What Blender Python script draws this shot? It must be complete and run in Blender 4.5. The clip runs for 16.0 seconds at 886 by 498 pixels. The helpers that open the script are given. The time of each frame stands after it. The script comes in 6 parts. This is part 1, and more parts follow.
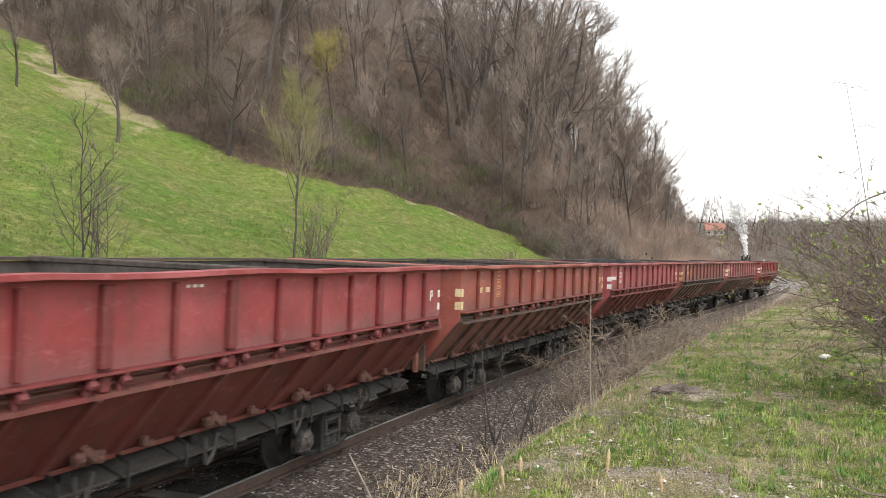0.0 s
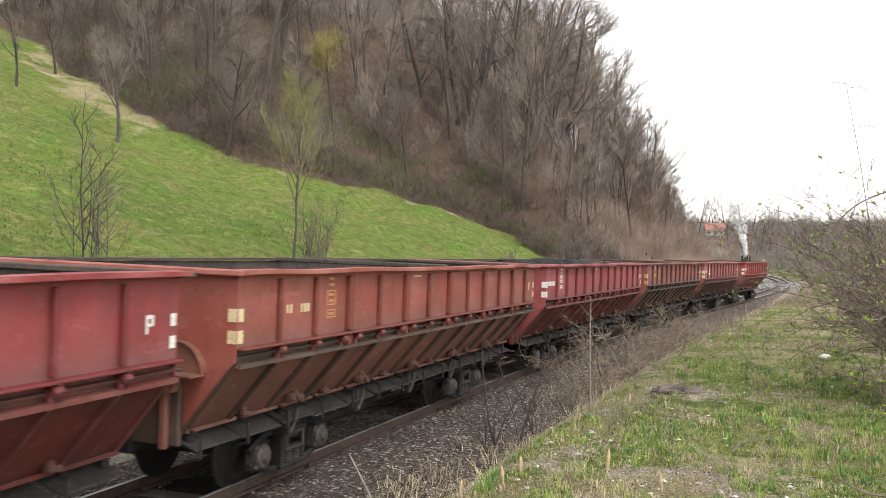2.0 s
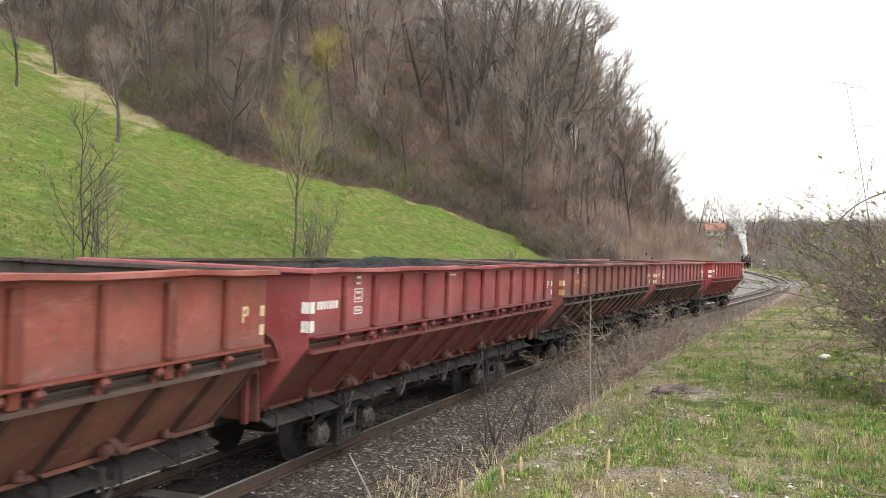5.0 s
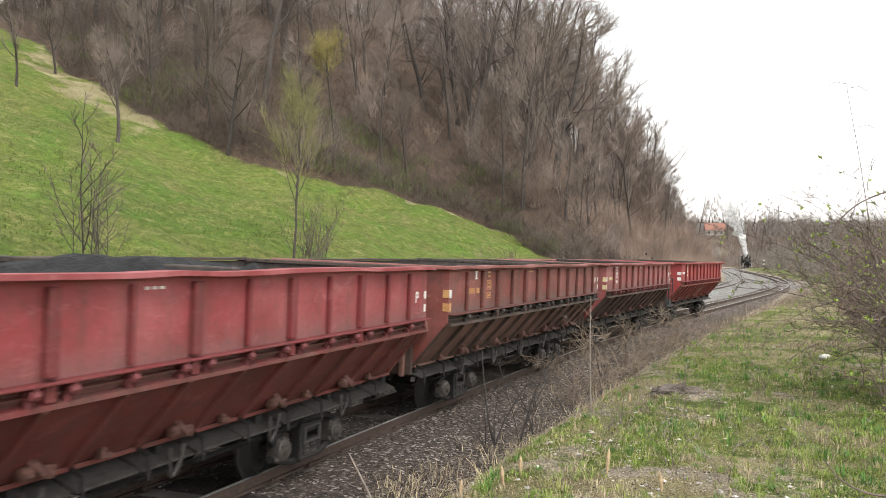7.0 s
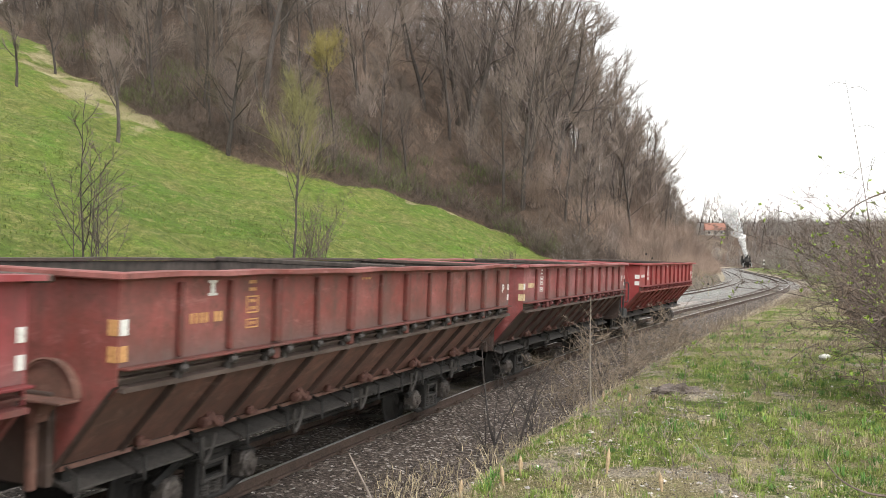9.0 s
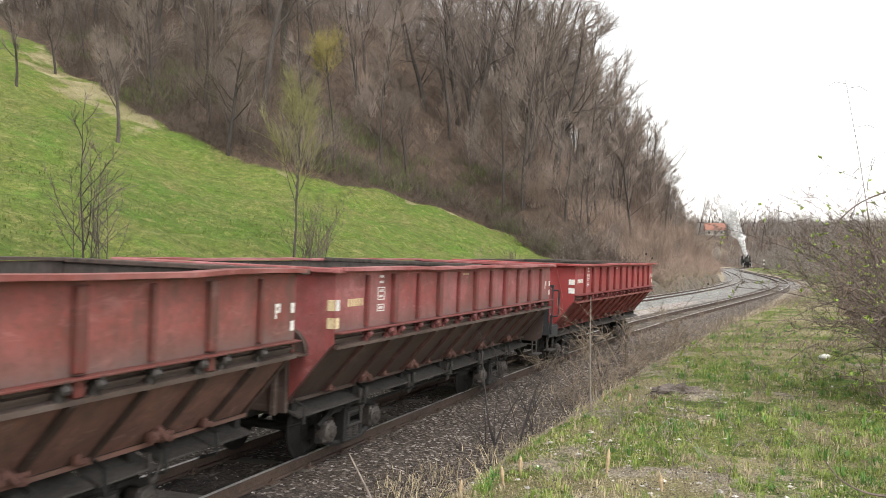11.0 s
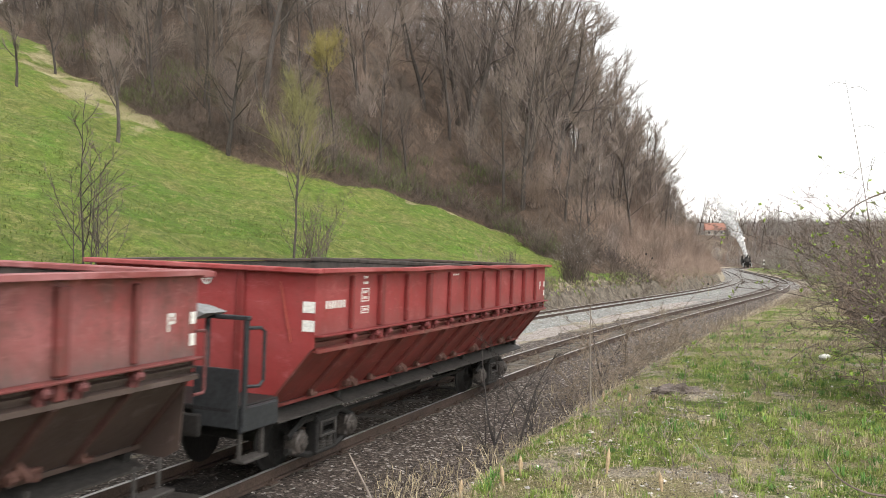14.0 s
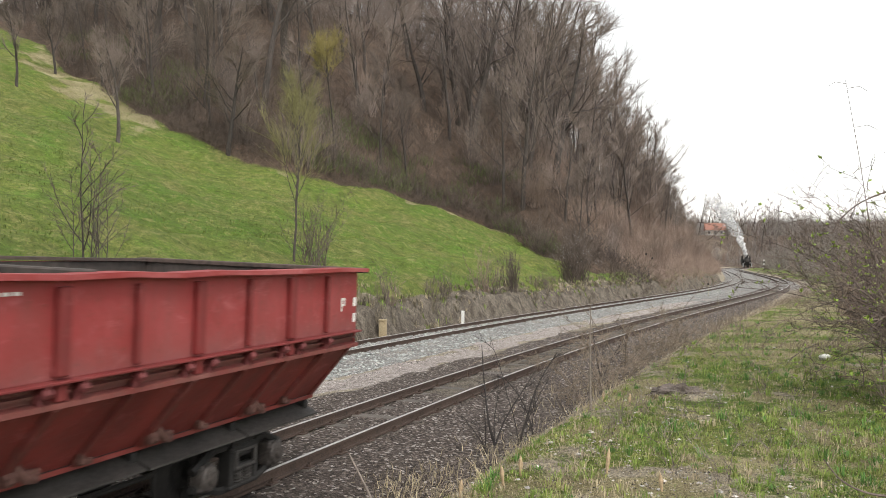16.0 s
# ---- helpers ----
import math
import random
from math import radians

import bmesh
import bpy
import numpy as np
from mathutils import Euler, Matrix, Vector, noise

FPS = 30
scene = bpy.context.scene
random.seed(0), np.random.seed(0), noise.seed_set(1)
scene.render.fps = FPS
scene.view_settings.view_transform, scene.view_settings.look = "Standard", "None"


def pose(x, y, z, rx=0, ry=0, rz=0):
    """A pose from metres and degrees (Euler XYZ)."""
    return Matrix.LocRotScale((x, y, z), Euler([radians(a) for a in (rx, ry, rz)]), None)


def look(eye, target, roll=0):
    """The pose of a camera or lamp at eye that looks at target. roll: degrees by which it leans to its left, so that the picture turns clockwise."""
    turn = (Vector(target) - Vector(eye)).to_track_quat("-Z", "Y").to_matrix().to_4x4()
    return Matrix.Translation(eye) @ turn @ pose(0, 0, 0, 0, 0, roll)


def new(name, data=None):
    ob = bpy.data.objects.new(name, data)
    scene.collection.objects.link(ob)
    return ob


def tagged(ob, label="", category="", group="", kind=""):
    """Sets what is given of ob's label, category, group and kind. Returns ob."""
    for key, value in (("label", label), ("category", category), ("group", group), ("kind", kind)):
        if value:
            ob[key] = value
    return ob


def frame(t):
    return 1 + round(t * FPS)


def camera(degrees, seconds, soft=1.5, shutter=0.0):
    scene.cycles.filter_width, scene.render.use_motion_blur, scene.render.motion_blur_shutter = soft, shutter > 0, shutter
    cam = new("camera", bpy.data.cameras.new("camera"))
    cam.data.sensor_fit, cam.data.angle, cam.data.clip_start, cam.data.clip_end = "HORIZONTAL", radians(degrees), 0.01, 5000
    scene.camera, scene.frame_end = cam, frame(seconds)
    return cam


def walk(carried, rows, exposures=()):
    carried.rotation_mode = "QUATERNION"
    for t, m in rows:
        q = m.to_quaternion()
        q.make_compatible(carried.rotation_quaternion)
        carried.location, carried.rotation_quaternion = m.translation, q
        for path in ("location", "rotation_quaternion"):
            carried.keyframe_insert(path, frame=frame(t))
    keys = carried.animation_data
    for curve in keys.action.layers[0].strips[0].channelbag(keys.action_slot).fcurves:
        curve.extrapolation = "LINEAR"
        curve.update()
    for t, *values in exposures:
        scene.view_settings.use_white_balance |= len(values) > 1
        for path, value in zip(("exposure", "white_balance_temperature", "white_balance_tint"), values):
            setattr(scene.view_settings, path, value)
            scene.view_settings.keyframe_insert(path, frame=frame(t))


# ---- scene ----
cam = camera(52.23, 16.0, soft=0.7, shutter=0.5)
EYE = (0.0, 0.0, 1.843)
AIM = look(EYE, (math.cos(0.0105), 0.0, EYE[2] + math.sin(0.0105)), roll=0.30)
walk(cam, [(0.0, AIM), (16.0, AIM)], exposures=[(0.0, 0.99), (14.4, 0.97), (15.5, 0.80), (16.0, 0.71)])

# ---- light: a bright overcast sky with a weak, wide sun ----
world = bpy.data.worlds.new("overcast_sky")
scene.world = world
world.use_nodes = True
wn = world.node_tree.nodes
wl = world.node_tree.links
wn.clear()
sky = wn.new("ShaderNodeTexSky")
sky.sky_type = "NISHITA"
sky.sun_disc = False
sky.sun_elevation = radians(51.7)
sky.sun_rotation = radians(242)
sky.air_density, sky.dust_density, sky.ozone_density = 2.0, 1.0, 1.0
veil = wn.new("ShaderNodeHueSaturation")
veil.inputs["Saturation"].default_value = 0.12
bg = wn.new("ShaderNodeBackground")
bg.inputs["Strength"].default_value = 0.15
wout = wn.new("ShaderNodeOutputWorld")
wl.new(sky.outputs["Color"], veil.inputs["Color"])
wl.new(veil.outputs["Color"], bg.inputs["Color"])
wl.new(bg.outputs["Background"], wout.inputs["Surface"])
sun = bpy.data.lights.new("sun", "SUN")
sun.energy, sun.angle, sun.color = 0.9, radians(18), (1.0, 0.94, 0.86)
new("sun", sun).matrix_world = look((-24, -12.8, 34.4), (0, 0, 0))


# ---- the line of the railway: distance s along it, offset l to its left ----
S = np.arange(-110.0, 330.0, 0.5)
BEND = np.interp(S, [-60, -25, 10, 30, 50, 70, 90, 120, 160, 190, 205, 260],
                 [0.0, -0.0065, -0.0049, -0.0036, 0.0018, 0.0050, 0.0026, 0.0006, -0.0004, -0.0010, -0.0066, -0.0066])
TH = np.cumsum(BEND) * 0.5
ZERO = int(np.argmin(abs(S)))
TH = TH - TH[ZERO] - 0.3111
CX = np.cumsum(np.cos(TH)) * 0.5
CY = np.cumsum(np.sin(TH)) * 0.5
CX, CY = CX - CX[ZERO], CY - CY[ZERO] + 4.690


def on_line(s, l=0.0):
    """x, y and heading at s along the near track, l to its left."""
    th = np.interp(s, S, TH)
    return np.interp(s, S, CX) - np.sin(th) * l, np.interp(s, S, CY) + np.cos(th) * l, th


def to_line(x, y):
    """s and l of a point or of many."""
    x, y = np.atleast_1d(x).astype(float), np.atleast_1d(y).astype(float)
    s, l = np.empty(len(x)), np.empty(len(x))
    for a in range(0, len(x), 2000):
        xx, yy = x[a:a + 2000, None], y[a:a + 2000, None]
        i = ((CX - xx) ** 2 + (CY - yy) ** 2).argmin(1)
        s[a:a + 2000] = S[i]
        l[a:a + 2000] = -(xx[:, 0] - CX[i]) * np.sin(TH[i]) + (yy[:, 0] - CY[i]) * np.cos(TH[i])
    return s, l


def far_offset(s):
    """The second track's distance from the first."""
    return np.interp(s, [70, 170, 260], [4.1, 2.9, 2.4])


def step(a, b, v):
    q = np.clip((v - a) / (b - a), 0, 1)
    return q * q * (3 - 2 * q)


def wood_edge(y):
    """How far forward the meadow reaches before the wood begins."""
    return np.interp(y, [-6, -4, -2, 0, 2.5, 5, 8, 11, 14, 20, 26, 30, 39, 70], [46, 49, 51.5, 51.2, 48, 46, 44.5, 45.5, 47, 55, 62, 68, 82, 105])


def lattice(i, j, seed):
    q = np.sin(i * 127.1 + j * 311.7 + seed * 74.7) * 43758.5453
    return q - np.floor(q)


def wavy(x, y, size, seed):
    """Smooth random undulation from -1 to 1, in three octaves."""
    total, amp = 0.0, 0.57
    for k in range(3):
        u, v = np.asarray(x) / size * 2 ** k + 17.3 * k + seed, np.asarray(y) / size * 2 ** k - 9.1 * k
        i, j = np.floor(u), np.floor(v)
        fu, fv = u - i, v - j
        fu, fv = fu * fu * (3 - 2 * fu), fv * fv * (3 - 2 * fv)
        a = lattice(i, j, seed) * (1 - fu) + lattice(i + 1, j, seed) * fu
        c = lattice(i, j + 1, seed) * (1 - fu) + lattice(i + 1, j + 1, seed) * fu
        total = total + amp * (2 * (a * (1 - fv) + c * fv) - 1)
        amp *= 0.5
    return total * 1.35


def height(x, y):
    x, y = np.atleast_1d(x).astype(float), np.atleast_1d(y).astype(float)
    s, l = to_line(x, y)
    fo = far_offset(s) - 4.1
    ll = l - fo * (l > 1)
    z = np.full(len(x), -0.13)
    # the terrace beside the line
    rails = np.minimum(np.abs(l), np.abs(ll - 4.1))
    z += 0.022 * step(0.40, 0.34, np.abs(l)) + 0.034 * step(1.0, 0.8, np.abs(ll - 4.1)) - 0.022 * step(0.45, 0.75, np.abs(l)) * (l < 2)
    z += -0.08 * step(-1.0, -1.6, l) + 0.02 * wavy(x, y, 0.5, 8) * (rails > 0.55) + 0.008 * wavy(x, y, 0.22, 4)
    terrace = step(-1.7, -2.6, l)
    z += terrace * (0.25 + 0.05 * wavy(x, y, 1.1, 3) * step(20, 12, s) + 0.02 * np.clip(-l - 2.6, 0, 6))
    # behind the far track: ditch, bank, hillside
    z += -0.10 * step(5.0, 5.35, ll)
    rough_face = (0.22 * wavy(x, y, 0.7, 5) + 0.40 * wavy(x, y, 3.2, 25)) * step(1.1, 0.3, np.abs(ll - 5.9))
    bank = 0.72 * step(5.30, 5.85, ll + rough_face) + 0.28 * step(5.7, 7.0, ll + rough_face)
    z += bank * (1.0 + 0.16 * wavy(x, y, 1.6, 5) + 0.10 * wavy(x, y, 4.5, 15)) * np.interp(s, [0, 40, 70, 110, 180], [1.2, 1.0, 1.2, 0.8, 0.5])
    up = np.clip(ll - 6.2, 0, None)
    z += np.where(up > 0, 0.335 * up + 0.0007 * up ** 2, 0) * np.interp(s, [70, 130, 200, 250], [1, 0.9, 0.45, 0.0])
    z += 0.7 * np.exp(-((x - 50) / 9) ** 2 - ((y - 7) / 8) ** 2) * bank
    z += 0.35 * wavy(x, y, 7.0, 2) * step(7, 16, ll) * (s < 250)
    e = np.minimum(x - wood_edge(y), (ll - 7.5) * 1.6)
    # a hollow in the meadow, the crest of its shoulder, grazing steps and tussocks
    turf = step(6.4, 8.5, ll) * step(1.5, -1.0, e) * (s < 120)
    z -= 0.45 * np.exp(-((x - 40.5) / 5.0) ** 2 - ((y - 10.2) / 3.4) ** 2) * turf
    z -= 0.55 * np.exp(-((e - 3.2) / 2.0) ** 2) * step(7.5, 4.5, y) * step(7, 9, ll) * (x < 62)
    z += turf * (0.055 * np.sin(z * 8.5 + 2.4 * wavy(x, y, 5.0, 11)) + 0.05 * wavy(x, y, 0.9, 13))
    z += 0.34 * np.clip(e, 0, 36) * np.interp(s, [70, 150, 230], [1, 0.8, 0.15])
    z = np.where(z > 24, 24 + (z - 24) * 0.5, z)
    # the valley's far side and the distant ridge
    z += 8.5 * step(258, 320, x) + 32 * step(420, 1150, x)
    return z


# ---- mesh building ----
class Build:
    def __init__(self):
        self.v, self.f, self.n = [], [], 0

    def add(self, verts, faces, m=None):
        if m is not None:
            verts = [tuple(m @ Vector(p)) for p in verts]
        self.v.extend(verts)
        n = self.n
        self.f.extend([tuple(i + n for i in f) for f in faces])
        self.n += len(verts)
        return self

    def box(self, c, size, bevel=0.006, m=None):
        hx, hy, hz = (a / 2 for a in size)
        b = min(bevel, hx * 0.6, hy * 0.6, hz * 0.6)
        vs, at = [], {}
        for sx in (-1, 1):
            for sy in (-1, 1):
                for sz in (-1, 1):
                    for k in range(3):
                        p = [sx * hx, sy * hy, sz * hz]
                        for j, q in enumerate((sx, sy, sz)):
                            if j != k:
                                p[j] -= q * b
                        at[sx, sy, sz, k] = len(vs)
                        vs.append((c[0] + p[0], c[1] + p[1], c[2] + p[2]))
        fs = []
        loop = ((-1, -1), (1, -1), (1, 1), (-1, 1))
        for k in range(3):
            i, j = (k + 1) % 3, (k + 2) % 3
            for w in (-1, 1):
                face = []
                for a, d in loop:
                    g = [0, 0, 0]
                    g[k], g[i], g[j] = w, a, d
                    face.append(at[g[0], g[1], g[2], k])
                fs.append(tuple(face if w > 0 else face[::-1]))
            for a in (-1, 1):
                for d in (-1, 1):
                    g0, g1 = [0, 0, 0], [0, 0, 0]
                    g0[k], g1[k] = -1, 1
                    g0[i] = g1[i] = a
                    g0[j] = g1[j] = d
                    q = (at[(*g0, i)], at[(*g1, i)], at[(*g1, j)], at[(*g0, j)])
                    fs.append(q if a * d < 0 else q[::-1])
        for sx in (-1, 1):
            for sy in (-1, 1):
                for sz in (-1, 1):
                    q = tuple(at[sx, sy, sz, k] for k in range(3))
                    fs.append(q if sx * sy * sz > 0 else q[::-1])
        return self.add(vs, fs, m)

    def tube(self, pts, radii, n=8, caps=True):
        """A round bar along points."""
        vs, fs = [], []
        pts = [Vector(p) for p in pts]
        side = None
        for i, p in enumerate(pts):
            d = (pts[min(i + 1, len(pts) - 1)] - pts[max(i - 1, 0)]).normalized()
            if side is None:
                side = d.orthogonal().normalized()
            side = (side - d * side.dot(d)).normalized()
            other = d.cross(side)
            r = radii[i] if hasattr(radii, "__len__") else radii
            for k in range(n):
                a = 2 * math.pi * k / n
                vs.append(tuple(p + (side * math.cos(a) + other * math.sin(a)) * r))
        for i in range(len(pts) - 1):
            for k in range(n):
                fs.append((i * n + k, i * n + (k + 1) % n, (i + 1) * n + (k + 1) % n, (i + 1) * n + k))
        if caps:
            fs.append(tuple(range(n))[::-1])
            fs.append(tuple((len(pts) - 1) * n + k for k in range(n)))
        return self.add(vs, fs)

    def spin(self, profile, centre, axis="y", n=20):
        """A turned shape: profile of (along, radius) round an axis."""
        vs, fs = [], []
        for a, r in profile:
            for k in range(n):
                q = 2 * math.pi * k / n
                u, w = r * math.cos(q), r * math.sin(q)
                p = {"x": (a, u, w), "y": (w, a, u), "z": (u, w, a)}[axis]
                vs.append(tuple(p[i] + centre[i] for i in range(3)))
        for i in range(len(profile) - 1):
            for k in range(n):
                fs.append((i * n + k, i * n + (k + 1) % n, (i + 1) * n + (k + 1) % n, (i + 1) * n + k))
        fs.append(tuple(range(n))[::-1])
        fs.append(tuple((len(profile) - 1) * n + k for k in range(n)))
        return self.add(vs, fs)

    def slab(self, outline, x0, x1):
        """An outline in (y, z) drawn out from x0 to x1."""
        n = len(outline)
        vs = [(x0, y, z) for y, z in outline] + [(x1, y, z) for y, z in outline]
        fs = [tuple(range(n)), tuple(range(2 * n - 1, n - 1, -1))]
        fs += [(i, i + n, (i + 1) % n + n, (i + 1) % n) for i in range(n)]
        return self.add(vs, fs)

    def mesh(self, name, material, smooth=False, fix=True):
        me = bpy.data.meshes.new(name)
        me.from_pydata(self.v, [], self.f)
        if fix and len(self.f) < 4000:
            bm = bmesh.new()
            bm.from_mesh(me)
            bmesh.ops.recalc_face_normals(bm, faces=bm.faces)
            bm.to_mesh(me)
            bm.free()
        if smooth:
            me.polygons.foreach_set("use_smooth", [True] * len(me.polygons))
        for m in material if isinstance(material, (list, tuple)) else [material]:
            me.materials.append(m)
        return me


def part(name, build, material, parent=None, label="", smooth=False, m=None):
    me = build.mesh(name, material, smooth) if isinstance(build, Build) else build
    ob = new(name, me)
    if parent is not None:
        ob.parent = parent
    if m is not None:
        ob.matrix_basis = m
    if label:
        ob["label"] = label
    return ob


def thing(name, label, category, m=None, group="", kind="", mesh=None):
    ob = tagged(new(name, mesh), label, category, group, kind)
    if m is not None:
        ob.matrix_basis = m
    return ob


# ---- materials ----
def nodes(name):
    m = bpy.data.materials.new(name)
    m.use_nodes = True
    nt = m.node_tree
    return m, nt, nt.nodes["Principled BSDF"]


def ramp(nt, source, stops, sharp=False):
    r = nt.nodes.new("ShaderNodeValToRGB")
    r.color_ramp.interpolation = "CONSTANT" if sharp else "LINEAR"
    e = r.color_ramp.elements
    while len(e) < len(stops):
        e.new(0.5)
    for k, (p, c) in enumerate(stops):
        e[k].position = p
        e[k].color = (*c, 1) if len(c) == 3 else c
    nt.links.new(source, r.inputs["Fac"])
    return r.outputs["Color"]


def noisy(nt, scale, detail=5.0, rough=0.6, stretch=(1, 1, 1), space="Object", distort=0.0):
    tc = nt.nodes.new("ShaderNodeTexCoord")
    mp = nt.nodes.new("ShaderNodeMapping")
    mp.inputs["Scale"].default_value = stretch
    n = nt.nodes.new("ShaderNodeTexNoise")
    n.inputs["Scale"].default_value = scale
    n.inputs["Detail"].default_value = detail
    n.inputs["Roughness"].default_value = rough
    n.inputs["Distortion"].default_value = distort
    nt.links.new(tc.outputs[space], mp.inputs["Vector"])
    nt.links.new(mp.outputs["Vector"], n.inputs["Vector"])
    return n.outputs["Fac"]


def blend(nt, fac, a, b, mode="MIX"):
    x = nt.nodes.new("ShaderNodeMix")
    x.data_type, x.blend_type = "RGBA", mode
    for sock, v in ((x.inputs["Factor"], fac), (x.inputs["A"], a), (x.inputs["B"], b)):
        if isinstance(v, bpy.types.NodeSocket):
            nt.links.new(v, sock)
        elif isinstance(v, (int, float)):
            sock.default_value = v
        else:
            sock.default_value = (*v, 1)
    return x.outputs["Result"]


def bump(nt, bsdf, fac, strength, distance):
    b = nt.nodes.new("ShaderNodeBump")
    b.inputs["Strength"].default_value = strength
    b.inputs["Distance"].default_value = distance
    nt.links.new(fac, b.inputs["Height"])
    nt.links.new(b.outputs["Normal"], bsdf.inputs["Normal"])


def rough_stuff(name, dark, light, scale=3.0, fine=40.0, rough=0.9, metal=0.0, relief=0.3, depth=0.01, each=0.0, island=0.0, stretch=(1, 1, 1), space="Object"):
    """Two colours mixed by coarse and fine noise, with relief; each / island: how much single pieces differ."""
    m, nt, b = nodes(name)
    big = noisy(nt, scale, stretch=stretch, space=space)
    small = noisy(nt, fine, 3.0, stretch=stretch, space=space)
    c = blend(nt, ramp(nt, big, [(0.35, (0, 0, 0)), (0.65, (1, 1, 1))]), dark, light)
    c = blend(nt, 0.5, c, ramp(nt, small, [(0.3, tuple(a * 0.6 for a in dark)), (0.7, tuple(min(1, a * 1.25) for a in light))]))
    for amount, src in ((each, "Object Info"), (island, "Geometry")):
        if amount:
            q = nt.nodes.new("ShaderNodeObjectInfo" if src == "Object Info" else "ShaderNodeNewGeometry")
            f = q.outputs["Random" if src == "Object Info" else "Random Per Island"]
            c = blend(nt, 1.0, c, ramp(nt, f, [(0, (1 - amount,) * 3), (1, (1 + amount,) * 3)]), "MULTIPLY")
    nt.links.new(c, b.inputs["Base Color"])
    b.inputs["Roughness"].default_value = rough
    b.inputs["Metallic"].default_value = metal
    if relief:
        bump(nt, b, small, relief, depth)
    return m


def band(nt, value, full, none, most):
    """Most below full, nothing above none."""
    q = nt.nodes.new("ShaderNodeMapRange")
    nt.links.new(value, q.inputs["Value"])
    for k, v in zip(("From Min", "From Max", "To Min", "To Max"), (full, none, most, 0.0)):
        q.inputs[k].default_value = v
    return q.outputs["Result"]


def wagon_paint(name, fresh, faded, rust, dirt, wear=0.5, soil=0.4, dust=0.0):
    """Old paint: faded in patches, rain streaks, rust and coal dust."""
    m, nt, b = nodes(name)
    patch = noisy(nt, 1.6, 5.0, 0.6)
    streak = noisy(nt, 3.5, 5.0, 0.65, stretch=(2.2, 2.2, 0.22))
    speck = noisy(nt, 26, 6.0, 0.7)
    c = blend(nt, ramp(nt, patch, [(0.38, (0, 0, 0)), (0.62, (1, 1, 1))]), fresh, faded)
    c = blend(nt, ramp(nt, streak, [(0.5, (0, 0, 0)), (0.78, (soil,) * 3)]), c, dirt)
    c = blend(nt, ramp(nt, speck, [(0.60 - 0.06 * wear, (0, 0, 0)), (0.70, (wear,) * 3)]), c, rust)
    fine = noisy(nt, 6.0, 8.0, 0.8)
    c = blend(nt, ramp(nt, fine, [(0.42, (0.0,) * 3), (0.72, (min(1.0, soil * 1.1),) * 3)]), c, dirt)
    scuff = noisy(nt, 4.0, 8.0, 0.78, stretch=(1, 1, 2.2), distort=0.6)
    c = blend(nt, ramp(nt, scuff, [(0.55, (0.0,) * 3), (0.70, (0.5,) * 3)]), c, tuple(min(1.0, q * 1.25 + 0.08) for q in faded))
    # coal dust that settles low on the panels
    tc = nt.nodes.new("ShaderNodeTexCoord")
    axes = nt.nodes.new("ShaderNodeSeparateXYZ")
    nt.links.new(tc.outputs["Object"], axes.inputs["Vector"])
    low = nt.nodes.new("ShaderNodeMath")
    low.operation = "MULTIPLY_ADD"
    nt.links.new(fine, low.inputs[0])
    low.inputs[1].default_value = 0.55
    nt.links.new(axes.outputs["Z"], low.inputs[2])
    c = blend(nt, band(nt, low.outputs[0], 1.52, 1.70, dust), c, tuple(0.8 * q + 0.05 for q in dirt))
    nt.links.new(c, b.inputs["Base Color"])
    b.inputs["Roughness"].default_value = 0.62
    b.inputs["Specular IOR Level"].default_value = 0.35
    bump(nt, b, patch, 0.45, 0.05)
    return m


RAIL_HEAD = rough_stuff("polished_rail_steel", (0.55, 0.53, 0.51), (0.72, 0.70, 0.68), 4, 60, 0.5, 0.75, 0.05)
RAIL_RUST = rough_stuff("rusty_rail_steel", (0.05, 0.034, 0.027), (0.11, 0.073, 0.056), 5, 50, 0.85, 0.2)
SLEEPER = rough_stuff("old_oily_timber", (0.08, 0.066, 0.056), (0.155, 0.134, 0.115), 2, 30, 0.9, 0, 0.5, 0.01, each=0.35, stretch=(6, 1, 1))
STONE = rough_stuff("ballast_stone", (0.20, 0.215, 0.20), (0.46, 0.47, 0.44), 9, 60, 0.92, 0, 0.3, 0.004, island=0.5)
STONE_DARK = rough_stuff("cinder", (0.045, 0.037, 0.032), (0.135, 0.11, 0.095), 9, 60, 0.95, 0, 0.3, 0.004, island=0.6)
STONE_PALE = rough_stuff("pale_limestone", (0.42, 0.38, 0.34), (0.62, 0.58, 0.54), 9, 60, 0.9, 0, 0.3, 0.004, island=0.35)
IRON_DARK = rough_stuff("sooty_iron", (0.010, 0.0095, 0.009), (0.03, 0.027, 0.025), 4, 35, 0.75, 0.25)
IRON_GREY = rough_stuff("worn_grey_iron", (0.030, 0.027, 0.025), (0.085, 0.076, 0.070), 3, 30, 0.65, 0.3)
GREY_PAINT = rough_stuff("dark_grey_paint", (0.014, 0.0155, 0.018), (0.034, 0.037, 0.04), 2, 30, 0.6)
HOOD_GREY = rough_stuff("dull_grey_sheet", (0.17, 0.175, 0.175), (0.27, 0.275, 0.27), 3, 30, 0.6)
PALE_GREY = rough_stuff("weathered_pale_grey_paint", (0.35, 0.36, 0.36), (0.50, 0.51, 0.50), 3, 30, 0.6)
WHITE = rough_stuff("white_marking_paint", (0.62, 0.60, 0.56), (0.82, 0.80, 0.76), 6, 50, 0.7, 0, 0)
YELLOWED = rough_stuff("yellowed_marking_paint", (0.55, 0.42, 0.22), (0.72, 0.60, 0.38), 6, 50, 0.7, 0, 0)
